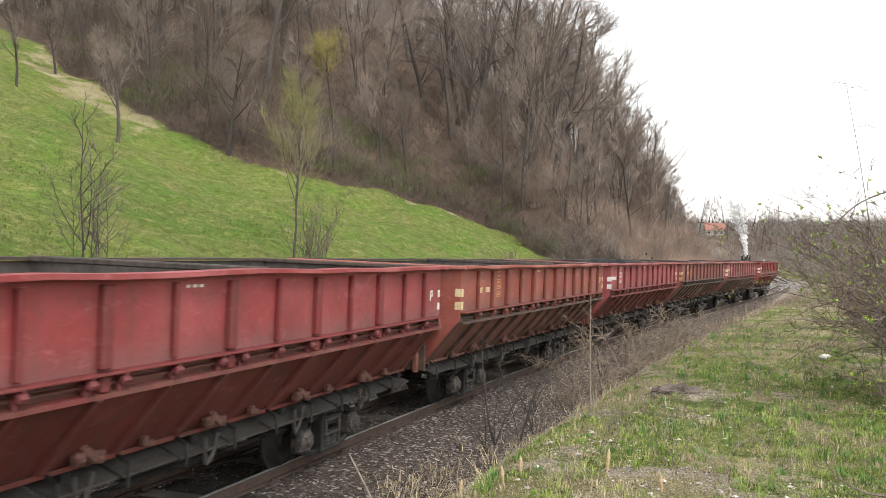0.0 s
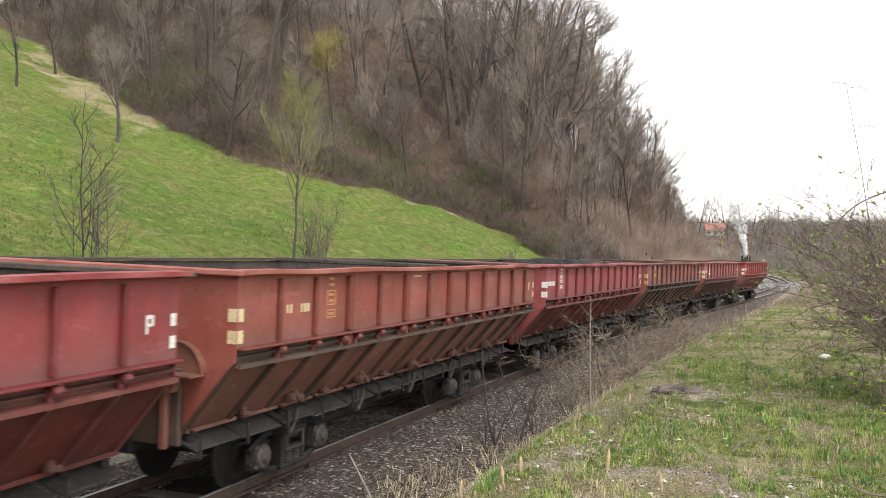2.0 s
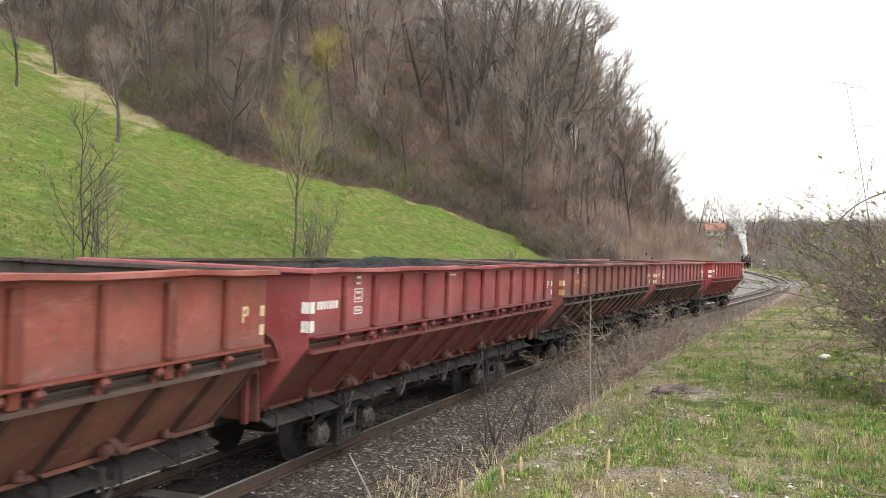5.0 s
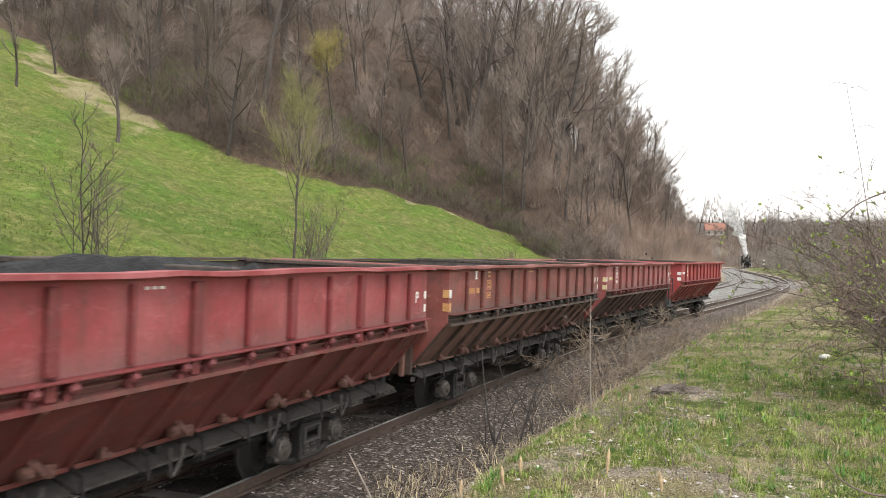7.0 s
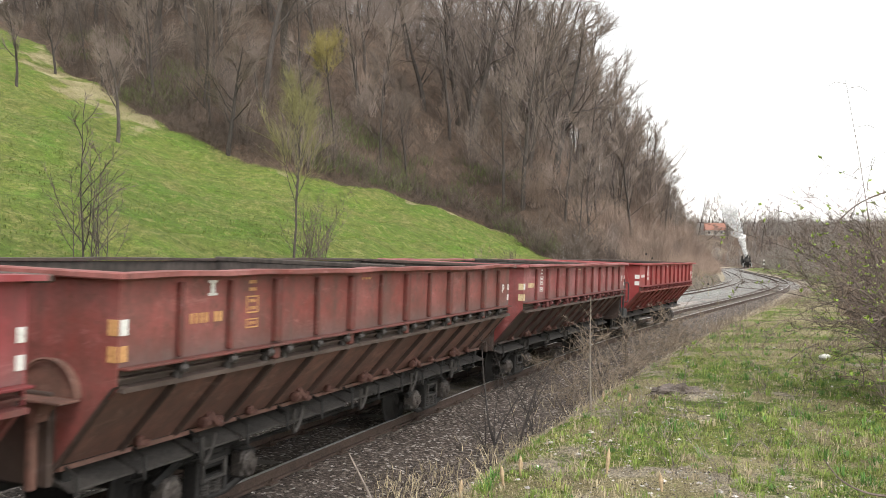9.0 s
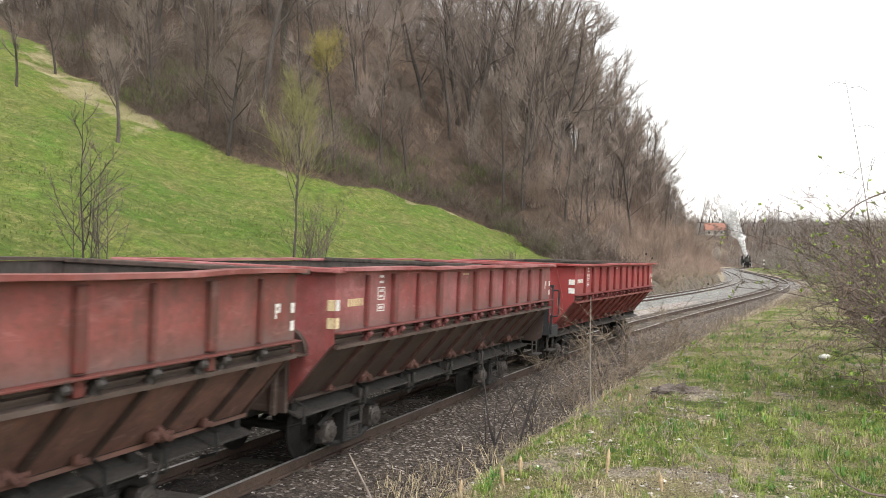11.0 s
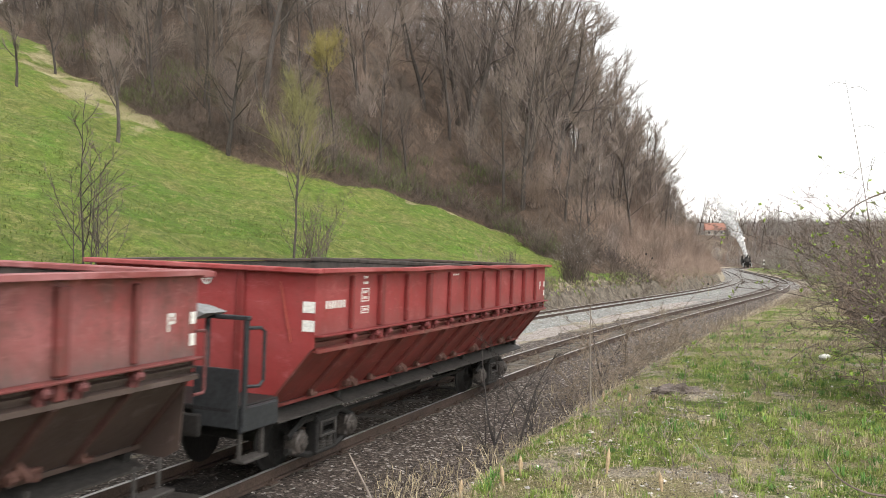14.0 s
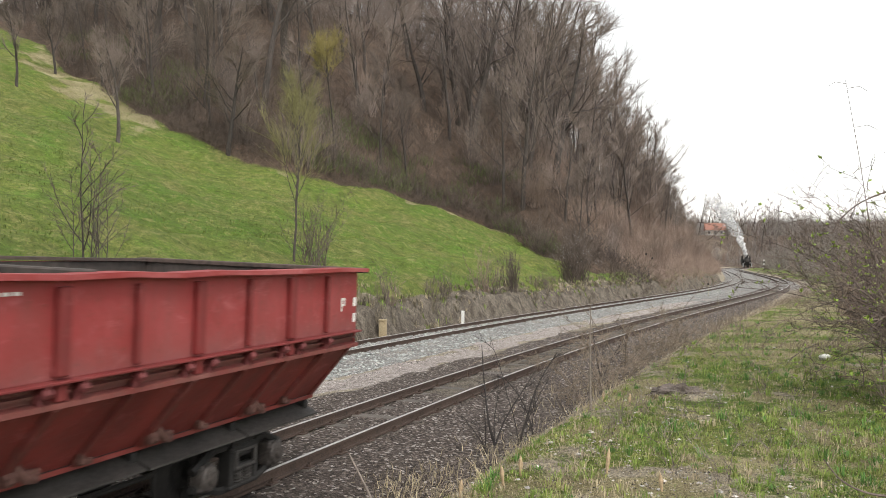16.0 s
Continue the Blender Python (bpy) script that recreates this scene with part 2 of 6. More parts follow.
OCHRE = rough_stuff("ochre_marking_paint", (0.46, 0.22, 0.08), (0.60, 0.34, 0.14), 6, 50, 0.7, 0, 0)
MEADOW = rough_stuff("meadow_grass", (0.085, 0.13, 0.018), (0.19, 0.22, 0.05), 0.5, 6, 0.8, 0, 0, island=0.4)
YELLOW_GRASS = rough_stuff("yellowish_grass", (0.22, 0.25, 0.06), (0.38, 0.40, 0.13), 0.9, 9, 0.8, 0, 0, island=0.4)
COAL = rough_stuff("coal", (0.006, 0.006, 0.006), (0.02, 0.02, 0.021), 6, 30, 0.85, 0, 0.8, 0.03)
INSIDE = rough_stuff("coal_blackened_steel", (0.03, 0.025, 0.022), (0.095, 0.075, 0.065), 1.5, 14, 0.75, 0.1, stretch=(1, 1, 0.4))
BARK = rough_stuff("grey_brown_bark", (0.038, 0.031, 0.027), (0.10, 0.083, 0.073), 3, 30, 0.95, 0, 0.5, 0.02, each=0.3, stretch=(1, 1, 0.3))
TWIG = rough_stuff("bare_twigs", (0.138, 0.108, 0.092), (0.258, 0.205, 0.176), 0.6, 9, 0.95, 0, 0, each=0.4)
BARE_STEM = rough_stuff("dark_bare_stems", (0.075, 0.057, 0.047), (0.16, 0.125, 0.105), 1.5, 12, 0.9, 0, 0, each=0.2)
TWIG_YELLOW = rough_stuff("budding_willow_twigs", (0.15, 0.14, 0.06), (0.235, 0.215, 0.095), 0.8, 9, 0.95, 0, 0, each=0.2)
TWIG_GOLD = rough_stuff("golden_budding_twigs", (0.25, 0.205, 0.08), (0.40, 0.33, 0.13), 0.8, 9, 0.95, 0, 0, each=0.2)
TWIG_RED = rough_stuff("reddish_brush_twigs", (0.19, 0.138, 0.108), (0.33, 0.245, 0.195), 0.8, 9, 0.95, 0, 0, each=0.3)
LEAF_NEW = rough_stuff("fresh_leaves", (0.16, 0.26, 0.03), (0.36, 0.46, 0.08), 2, 20, 0.7, 0, 0, island=0.3)
TWIG_DARK = rough_stuff("dark_undergrowth", (0.062, 0.047, 0.038), (0.15, 0.116, 0.093), 0.15, 2.0, 0.95, 0, 0, island=0.5)
STRAW = rough_stuff("dry_straw", (0.32, 0.26, 0.16), (0.56, 0.47, 0.31), 1.5, 12, 0.9, 0, 0, island=0.4)
BANK_GRASS = rough_stuff("matted_brown_grass", (0.12, 0.10, 0.07), (0.27, 0.23, 0.165), 1.5, 12, 0.9, 0, 0, island=0.5)
GRASS = rough_stuff("spring_grass", (0.13, 0.21, 0.03), (0.29, 0.37, 0.085), 0.9, 9, 0.75, 0, 0, island=0.4)
DEEP_GRASS = rough_stuff("deep_green_grass", (0.07, 0.17, 0.03), (0.15, 0.29, 0.06), 0.9, 9, 0.7, 0, 0, island=0.4)


# ---- the ground: one sheet to the horizon ----
def spread(lo, hi, runs):
    """Grid lines: even inside the runs, ever wider outside them."""
    out = [np.arange(a, b, d) for a, b, d in runs] + [np.array([runs[-1][1]])]
    for sgn, lim, start, d in ((1, hi, runs[-1][1], runs[-1][2]), (-1, lo, runs[0][0], runs[0][2])):
        v, run = start, []
        while sgn * v < sgn * lim:
            d *= 1.075
            v += sgn * d
            run.append(v)
        out = out + [np.array(run)] if sgn > 0 else [np.array(run[::-1])] + out
    return np.concatenate(out)


def ground_material():
    m, nt, b = nodes("ground")
    at = {}
    for k in ("lawn", "gravel", "litter", "cinder", "soil", "dusty", "hay", "soil_shade"):
        a = nt.nodes.new("ShaderNodeAttribute")
        a.attribute_name = k
        at[k] = a.outputs["Fac"]
    fine = noisy(nt, 11, 8, 0.78)
    mid = noisy(nt, 1.3, 5, 0.6)
    big = noisy(nt, 0.16, 4, 0.55)
    # earth with dead grass
    c = blend(nt, ramp(nt, mid, [(0.35, (0, 0, 0)), (0.65, (1, 1, 1))]), (0.25, 0.21, 0.155), (0.43, 0.37, 0.28))
    c = blend(nt, ramp(nt, fine, [(0.34, (0.9, 0.9, 0.9)), (0.52, (0, 0, 0))]), c, (0.12, 0.105, 0.07))
    crumb = noisy(nt, 24, 7, 0.75)
    c = blend(nt, ramp(nt, crumb, [(0.56, (0, 0, 0)), (0.66, (0.8,) * 3)]), c, (0.52, 0.47, 0.40))
    mottle = noisy(nt, 2.3, 8, 0.72)
    grain = noisy(nt, 45, 5, 0.7)
    streak = noisy(nt, 0.45, 7, 0.68, distort=0.4)
    tuft = noisy(nt, 4.2, 9, 0.78)
    stubble = noisy(nt, 17, 6, 0.75)

    def over(c, key, colour, soft, mid=mid):
        x = nt.nodes.new("ShaderNodeMath")
        x.operation = "MULTIPLY_ADD"
        nt.links.new(at[key], x.inputs[0])
        x.inputs[1].default_value = 1.0 + soft
        y = nt.nodes.new("ShaderNodeMath")
        y.operation = "MULTIPLY"
        nt.links.new(mid, y.inputs[0])
        y.inputs[1].default_value = -soft
        nt.links.new(y.outputs[0], x.inputs[2])
        return blend(nt, ramp(nt, x.outputs[0], [(0.25, (0, 0, 0)), (0.45, (1, 1, 1))]), c, colour)

    green = blend(nt, ramp(nt, big, [(0.35, (0, 0, 0)), (0.66, (1, 1, 1))]), (0.105, 0.178, 0.024), (0.215, 0.24, 0.056))
    green = blend(nt, ramp(nt, streak, [(0.46, (0, 0, 0)), (0.64, (0.75,) * 3)]), green, (0.205, 0.178, 0.07))
    green = blend(nt, ramp(nt, streak, [(0.34, (0.7,) * 3), (0.46, (0, 0, 0))]), green, (0.115, 0.235, 0.03))
    green = blend(nt, ramp(nt, mottle, [(0.38, (0.8,) * 3), (0.50, (0, 0, 0))]), green, (0.085, 0.115, 0.024))
    green = blend(nt, ramp(nt, mottle, [(0.52, (0, 0, 0)), (0.62, (0.75,) * 3)]), green, (0.275, 0.26, 0.10))
    green = blend(nt, ramp(nt, tuft, [(0.36, (0.85,) * 3), (0.50, (0, 0, 0))]), green, (0.06, 0.085, 0.018))
    green = blend(nt, ramp(nt, tuft, [(0.58, (0, 0, 0)), (0.70, (0.7,) * 3)]), green, (0.32, 0.30, 0.13))
    green = blend(nt, ramp(nt, stubble, [(0.36, (0.7,) * 3), (0.52, (0, 0, 0))]), green, (0.07, 0.11, 0.02))
    c = over(c, "lawn", green, 1.3, tuft)
    hay = blend(nt, ramp(nt, streak, [(0.35, (0, 0, 0)), (0.62, (1, 1, 1))]), (0.36, 0.315, 0.18), (0.22, 0.19, 0.095))
    c = over(c, "hay", hay, 0.7)
    leaf = blend(nt, ramp(nt, fine, [(0.35, (0, 0, 0)), (0.65, (1, 1, 1))]), (0.05, 0.036, 0.027), (0.13, 0.092, 0.067))
    leaf = blend(nt, ramp(nt, mid, [(0.46, (0, 0, 0)), (0.66, (0.85,) * 3)]), leaf, (0.165, 0.112, 0.08))
    c = over(c, "litter", leaf, 0.3)
    earth = blend(nt, ramp(nt, fine, [(0.35, (0, 0, 0)), (0.65, (1, 1, 1))]), (0.10, 0.083, 0.066), (0.28, 0.24, 0.19))
    root = noisy(nt, 2.2, 7, 0.72, stretch=(1.4, 1.4, 0.4))
    earth = blend(nt, ramp(nt, root, [(0.40, (0.7,) * 3), (0.56, (0, 0, 0))]), earth, (0.055, 0.044, 0.034))
    c = over(c, "soil", earth, 0.4)
    vor = nt.nodes.new("ShaderNodeTexVoronoi")
    vor.inputs["Scale"].default_value = 34
    tc = nt.nodes.new("ShaderNodeTexCoord")
    nt.links.new(tc.outputs["Object"], vor.inputs["Vector"])
    cell = nt.nodes.new("ShaderNodeSeparateColor")
    nt.links.new(vor.outputs["Color"], cell.inputs["Color"])
    grey = ramp(nt, cell.outputs["Red"], [(0, (0.13, 0.125, 0.115)), (0.6, (0.27, 0.26, 0.245)), (1, (0.45, 0.43, 0.40))])
    grey = blend(nt, ramp(nt, mid, [(0.5, (0, 0, 0)), (0.7, (0.6, 0.6, 0.6))]), grey, (0.33, 0.28, 0.235))
    c = over(c, "gravel", grey, 0.35)
    pinkish = blend(nt, ramp(nt, fine, [(0.36, (0, 0, 0)), (0.64, (1, 1, 1))]), (0.22, 0.185, 0.165), (0.56, 0.49, 0.45))
    c = over(c, "dusty", pinkish, 0.8)
    ash = ramp(nt, cell.outputs["Red"], [(0, (0.05, 0.040, 0.034)), (0.6, (0.12, 0.096, 0.082)), (0.88, (0.22, 0.18, 0.155)), (1, (0.52, 0.47, 0.43))])
    c = over(c, "cinder", ash, 0.4)
    # Dark soil of the near bed, with the train's shade put into its colour.
    soil_shade_tone = blend(nt, ramp(nt, fine, [(0.36, (0, 0, 0)), (0.66, (1, 1, 1))]), (0.028, 0.023, 0.021), (0.085, 0.070, 0.061))
    c = over(c, "soil_shade", soil_shade_tone, 0.9)
    c = blend(nt, 1.0, c, ramp(nt, grain, [(0.38, (0.45,) * 3), (0.64, (1.6,) * 3)]), "MULTIPLY")
    nt.links.new(c, b.inputs["Base Color"])
    b.inputs["Roughness"].default_value = 0.95
    b.inputs["Specular IOR Level"].default_value = 0.2
    bump(nt, b, fine, 1.0, 0.07)
    return m


def bare(x, y):
    """Trodden stony patches of the terrace."""
    out = 0.0
    for px, py, rx, ry in ((7.5, -1.9, 0.55, 0.36), (8.8, -1.35, 0.5, 0.28), (12.2, -3.3, 1.0, 0.4), (10.2, -2.75, 0.6, 0.3), (6.2, -1.2, 0.4, 0.25)):
        out = np.maximum(out, np.clip(1.5 - np.hypot((x - px) / rx, (y - py) / ry), 0, 1))
    return np.clip(out + 0.35 * wavy(x, y, 0.5, 21) * (out > 0), 0, 1)


def masks(x, y):
    s, l = to_line(x, y)
    ll = l - (far_offset(s) - 4.1) * (l > 1)
    e = np.minimum(x - wood_edge(y), (ll - 7.0) * 1.6)
    wood = step(-1.0, 1.5, e) * (np.hypot(x, y) < 420)
    far = step(180, 260, np.hypot(x, y))
    lawn = step(6.0, 6.7, ll + 0.35 * wavy(x, y, 2.0, 31)) * (1 - wood) * 0.95
    near_lawn = step(-1.75, -2.4, l) * np.clip(0.56 + 0.08 * step(0.18, 0.34, -y / np.maximum(x, 1.0)) + 0.17 * wavy(x, y, 3.1, 7) + 0.30 * wavy(x, y, 0.9, 1) - 0.32 * bare(x, y), 0.03, 1.0)
    lawn = np.maximum(lawn, near_lawn)
    lawn = lawn * (1 - far) + far * np.clip(0.5 + 0.5 * wavy(x, y, 26, 4), 0, 1)
    gravel = step(2.1, 2.6, ll) * step(5.3, 5.0, ll)
    gravel = np.maximum(gravel, step(1.0, 1.5, ll) * step(5.3, 5.0, ll) * step(30, 55, s))
    gravel = np.maximum(gravel, step(-1.4, -1.0, ll) * step(5.3, 5.0, ll) * step(50, 90, s))
    inside = step(0.46, 0.36, np.abs(l))
    side = np.interp(s, [22, 42, 60], [-2.2, -1.6, -0.95])
    cinder = step(side, side + 0.45, l) * step(1.65, 1.2, ll + 0.25 * wavy(x, y, 1.0, 3)) * (1 - gravel) * (1 - 0.9 * inside * np.interp(s, [9, 15], [0.1, 1.0]) * np.clip(0.85 + 0.5 * wavy(x, y, 0.9, 8), 0, 1))
    dusty = step(1.2, 1.75, ll + 0.3 * wavy(x, y, 0.9, 6)) * step(2.6, 2.0, ll + 0.3 * wavy(x, y, 0.7, 2)) * step(60, 40, s) * np.clip(0.72 + 0.45 * wavy(x, y, 1.3, 5), 0.2, 1)
    hay = step(-8, -3.5, e + 2 * wavy(x, y, 5, 3)) * step(12, 18, y) * step(34, 27, y) * np.clip(0.62 + 0.5 * wavy(x, y, 1.8, 6), 0, 1) * (1 - wood)
    hay = np.maximum(hay, np.clip(0.33 + 0.5 * wavy(x, y, 1.6, 9), 0, 0.7) * step(-3.0, -0.3, e) * step(1.0, -0.3, e) * (x < 60) * step(6.4, 8.4, ll) * (y < 9))
    hay = np.maximum(hay, step(-1.8, -2.3, l) * (x < 75) * np.clip(0.30 + 0.45 * wavy(x, y, 0.8, 33) + 0.15 * step(12, 24, x), 0, 0.62))
    soil = step(5.0, 5.3, ll) * step(6.5, 6.1, ll) * step(100, 80, s)
    soil = np.maximum(soil, inside * np.interp(s, [9, 15], [0.1, 1.0]) * np.clip(0.75 + 0.5 * wavy(x, y, 0.9, 8), 0.1, 1))
    # The last mask darkens the near bed: dark soil, and wagon shade put in.
    return dict(lawn=lawn, gravel=gravel, litter=np.maximum(wood, step(6.2, 6.8, ll) * step(48, 60, s)) * (1 - far) + far * np.clip(0.55 + 0.4 * wavy(x, y, 17, 9), 0.2, 1), cinder=cinder, soil=soil, dusty=dusty, hay=hay, soil_shade=step(1.5, 0.7, np.abs(l + 0.25)) * np.interp(s, [4, 7.5, 10.5], [0.85, 0.62, 0.0]))


def make_ground():
    xs, ys = spread(-260, 2600, ((2, 30, 0.27), (30, 62, 0.42))), spread(-1500, 1500, ((-14, 6, 0.27), (6, 30, 0.45)))
    gx, gy = np.meshgrid(xs, ys, indexing="ij")
    z = height(gx.ravel(), gy.ravel())
    s, l = to_line(gx.ravel(), gy.ravel())
    z -= 0.7 * step(-2.9, -2.5, l) * step(11.2, 10.6, l) * (s > -58) * (s < 288)  # the track bed lies over it
    nx, ny = len(xs), len(ys)
    v = np.stack([gx.ravel(), gy.ravel(), z], 1)
    i = np.arange((nx - 1) * (ny - 1))
    a = (i // (ny - 1)) * ny + i % (ny - 1)
    f = np.stack([a, a + ny, a + ny + 1, a + 1], 1)
    me = bpy.data.meshes.new("ground")
    me.from_pydata(v.tolist(), [], f.tolist())
    me.polygons.foreach_set("use_smooth", [True] * len(me.polygons))
    for k, w in masks(v[:, 0], v[:, 1]).items():
        me.attributes.new(k, "FLOAT", "POINT").data.foreach_set("value", w.astype(np.float32))
    me.materials.append(ground_material())
    return thing("ground", "grassy valley ground with hillside meadow, wood floor and track bed", "ground", kind="structure", mesh=me)


GROUND = make_ground()


def make_bed():
    """Track bed and cut bank, a strip that follows the line."""
    ss = np.concatenate([np.arange(-60, 0, 0.6), np.arange(0, 60, 0.25), np.arange(60, 85, 0.5), np.arange(85, 290, 1.5)])
    ls = np.concatenate([np.arange(-3.0, -1.0, 0.2), np.arange(-1.0, 1.01, 0.1), np.arange(1.2, 5.0, 0.2), np.arange(5.0, 8.31, 0.12), np.arange(8.6, 11.7, 0.4)])
    gs, gl = np.meshgrid(ss, ls, indexing="ij")
    x, y, _ = on_line(gs.ravel(), gl.ravel())
    z = height(x, y) + 0.006
    z = np.where((gl.ravel() < -2.9) | (gl.ravel() > 11.3), z - 0.12, z)
    n = len(ls)
    i = np.arange((len(ss) - 1) * (n - 1))
    a = (i // (n - 1)) * n + i % (n - 1)
    me = bpy.data.meshes.new("track_bed")
    me.from_pydata(np.stack([x, y, z], 1).tolist(), [], np.stack([a, a + n, a + n + 1, a + 1], 1).tolist())
    me.polygons.foreach_set("use_smooth", [True] * len(me.polygons))
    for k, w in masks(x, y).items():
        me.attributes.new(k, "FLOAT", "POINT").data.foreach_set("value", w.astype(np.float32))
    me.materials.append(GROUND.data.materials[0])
    return thing("track_bed", "dark cinder and pale ballast bed with a cut earth bank", "ground", kind="structure", mesh=me)


make_bed()


# ---- the two tracks ----
def rail_strip(s0, s1, off, ds, lo, hi, half, dz=None):
    """A bar of the rail's section that follows the line."""
    b = Build()
    ss = np.arange(s0, s1 + ds / 2, ds)
    pts = []
    for s in ss:
        o = off(s)
        x, y, th = on_line(s, o)
        nxv, nyv = -math.sin(th), math.cos(th)
        c = dz(s, o) if dz else 0
        pts.append([(x + nxv * w, y + nyv * w, z + c) for w, z in ((-half, lo), (half, lo), (half, hi), (-half, hi))])
    vs = [p for q in pts for p in q]
    fs = []
    for i in range(len(ss) - 1):
        for k in range(4):
            fs.append((4 * i + k, 4 * i + (k + 1) % 4, 4 * i + 4 + (k + 1) % 4, 4 * i + 4 + k))
    fs += [(0, 1, 2, 3), tuple(4 * (len(ss) - 1) + k for k in (3, 2, 1, 0))]
    return b.add(vs, fs)


GAUGE = 0.81


def cant(s):
    return 0.0222 * np.interp(s, [-25, 30, 60, 90, 300], [1, 1, 0.7, 0.2, 0])


def make_track(name, label, centre, lean, s0, s1):
    track = thing(name, label, "railway track", kind="structure")
    for side in (-1, 1):
        off = lambda s, q=side: centre(s) + q * GAUGE / 2
        dz = (lambda s, o: float(cant(s)) * (o - centre(s))) if lean else None
        rail = part("rail", rail_strip(s0, s1, off, 1.0, -0.085, -0.022, 0.009, dz), RAIL_RUST, track)
        part("rail_foot", rail_strip(s0, s1, off, 1.0, -0.105, -0.083, 0.045, dz), RAIL_RUST, rail)
        part("rail_head", rail_strip(s0, s1, off, 1.0, -0.026, -0.003, 0.024, dz), RAIL_RUST, rail)
        part("running_surface", rail_strip(s0, s1, off, 1.0, -0.004, 0.0, 0.017, dz), RAIL_HEAD, rail, "worn bright steel running surface")
    sleeper = Build().box((0, 0, 0), (0.2, 1.02, 0.12), 0.012).mesh("sleeper", SLEEPER)
    plate = Build().box((0, 0, 0), (0.13, 0.20, 0.014), 0.003)
    for q in (-1, 1):
        plate.box((0, q * 0.062, 0.016), (0.05, 0.026, 0.028), 0.004)
        plate.tube([(0, q * 0.075, 0.0), (0, q * 0.075, 0.05)], 0.014, 6)
    plate = plate.mesh("rail_chair", RAIL_RUST)
    rng = random.Random(5)
    s = -12.0
    while s < 120:
        x, y, th = on_line(s, centre(s))
        a = cant(s) if lean else 0
        part("sleeper", sleeper, None, track, m=pose(x, y, -0.158 + rng.uniform(-0.012, 0.006), math.degrees(a), 0, math.degrees(th) + rng.uniform(-1.5, 1.5)))
        if s < 45:
            for q in (-1, 1):
                x, y, th = on_line(s, centre(s) + q * GAUGE / 2)
                part("rail_chair", plate, None, track, m=pose(x, y, -0.098 + a * q * GAUGE / 2, math.degrees(a), 0, math.degrees(th)))
        s += 0.66
    return track


make_track("railway_track", "worn narrow-gauge track on dark cinders, bright-topped rusty rails", lambda s: 0.0, True, -100, 320)
make_track("railway_track", "second narrow-gauge track on pale grey ballast, rusty rails", lambda s: float(far_offset(s)), False, -100, 320)


# ---- hopper wagons ----
AXLE_BOX = rough_stuff("greasy_axle_box_iron", (0.035, 0.030, 0.027), (0.11, 0.093, 0.083), 5, 40, 0.6, 0.3)
LATCH = rough_stuff("rusty_cast_iron", (0.075, 0.032, 0.025), (0.18, 0.085, 0.066), 9, 45, 0.75, 0.1)
SOOTY_RIM = rough_stuff("coal_stained_rim", (0.035, 0.026, 0.022), (0.11, 0.075, 0.062), 2.5, 22, 0.8)


def wheelset():
    b = Build()
    for q in (-1, 1):
        y = q * 0.375
        b.spin([(y - q * 0.02, 0.06), (y - q * 0.02, 0.285), (y, 0.285), (y + q * 0.012, 0.258), (y + q * 0.085, 0.212), (y + q * 0.085, 0.212),
                (y + q * 0.05, 0.20), (y + q * 0.05, 0.10), (y + q * 0.09, 0.085), (y + q * 0.09, 0.05)], (0, 0, 0), "y", 28)
        for k in range(5):
            a = k * 2 * math.pi / 5
            b.tube([(0.145 * math.cos(a), y + q * 0.045, 0.145 * math.sin(a)), (0.145 * math.cos(a), y + q * 0.056, 0.145 * math.sin(a))], 0.03, 8)
    b.tube([(0, -0.62, 0), (0, 0.62, 0)], 0.045, 10)
    return b


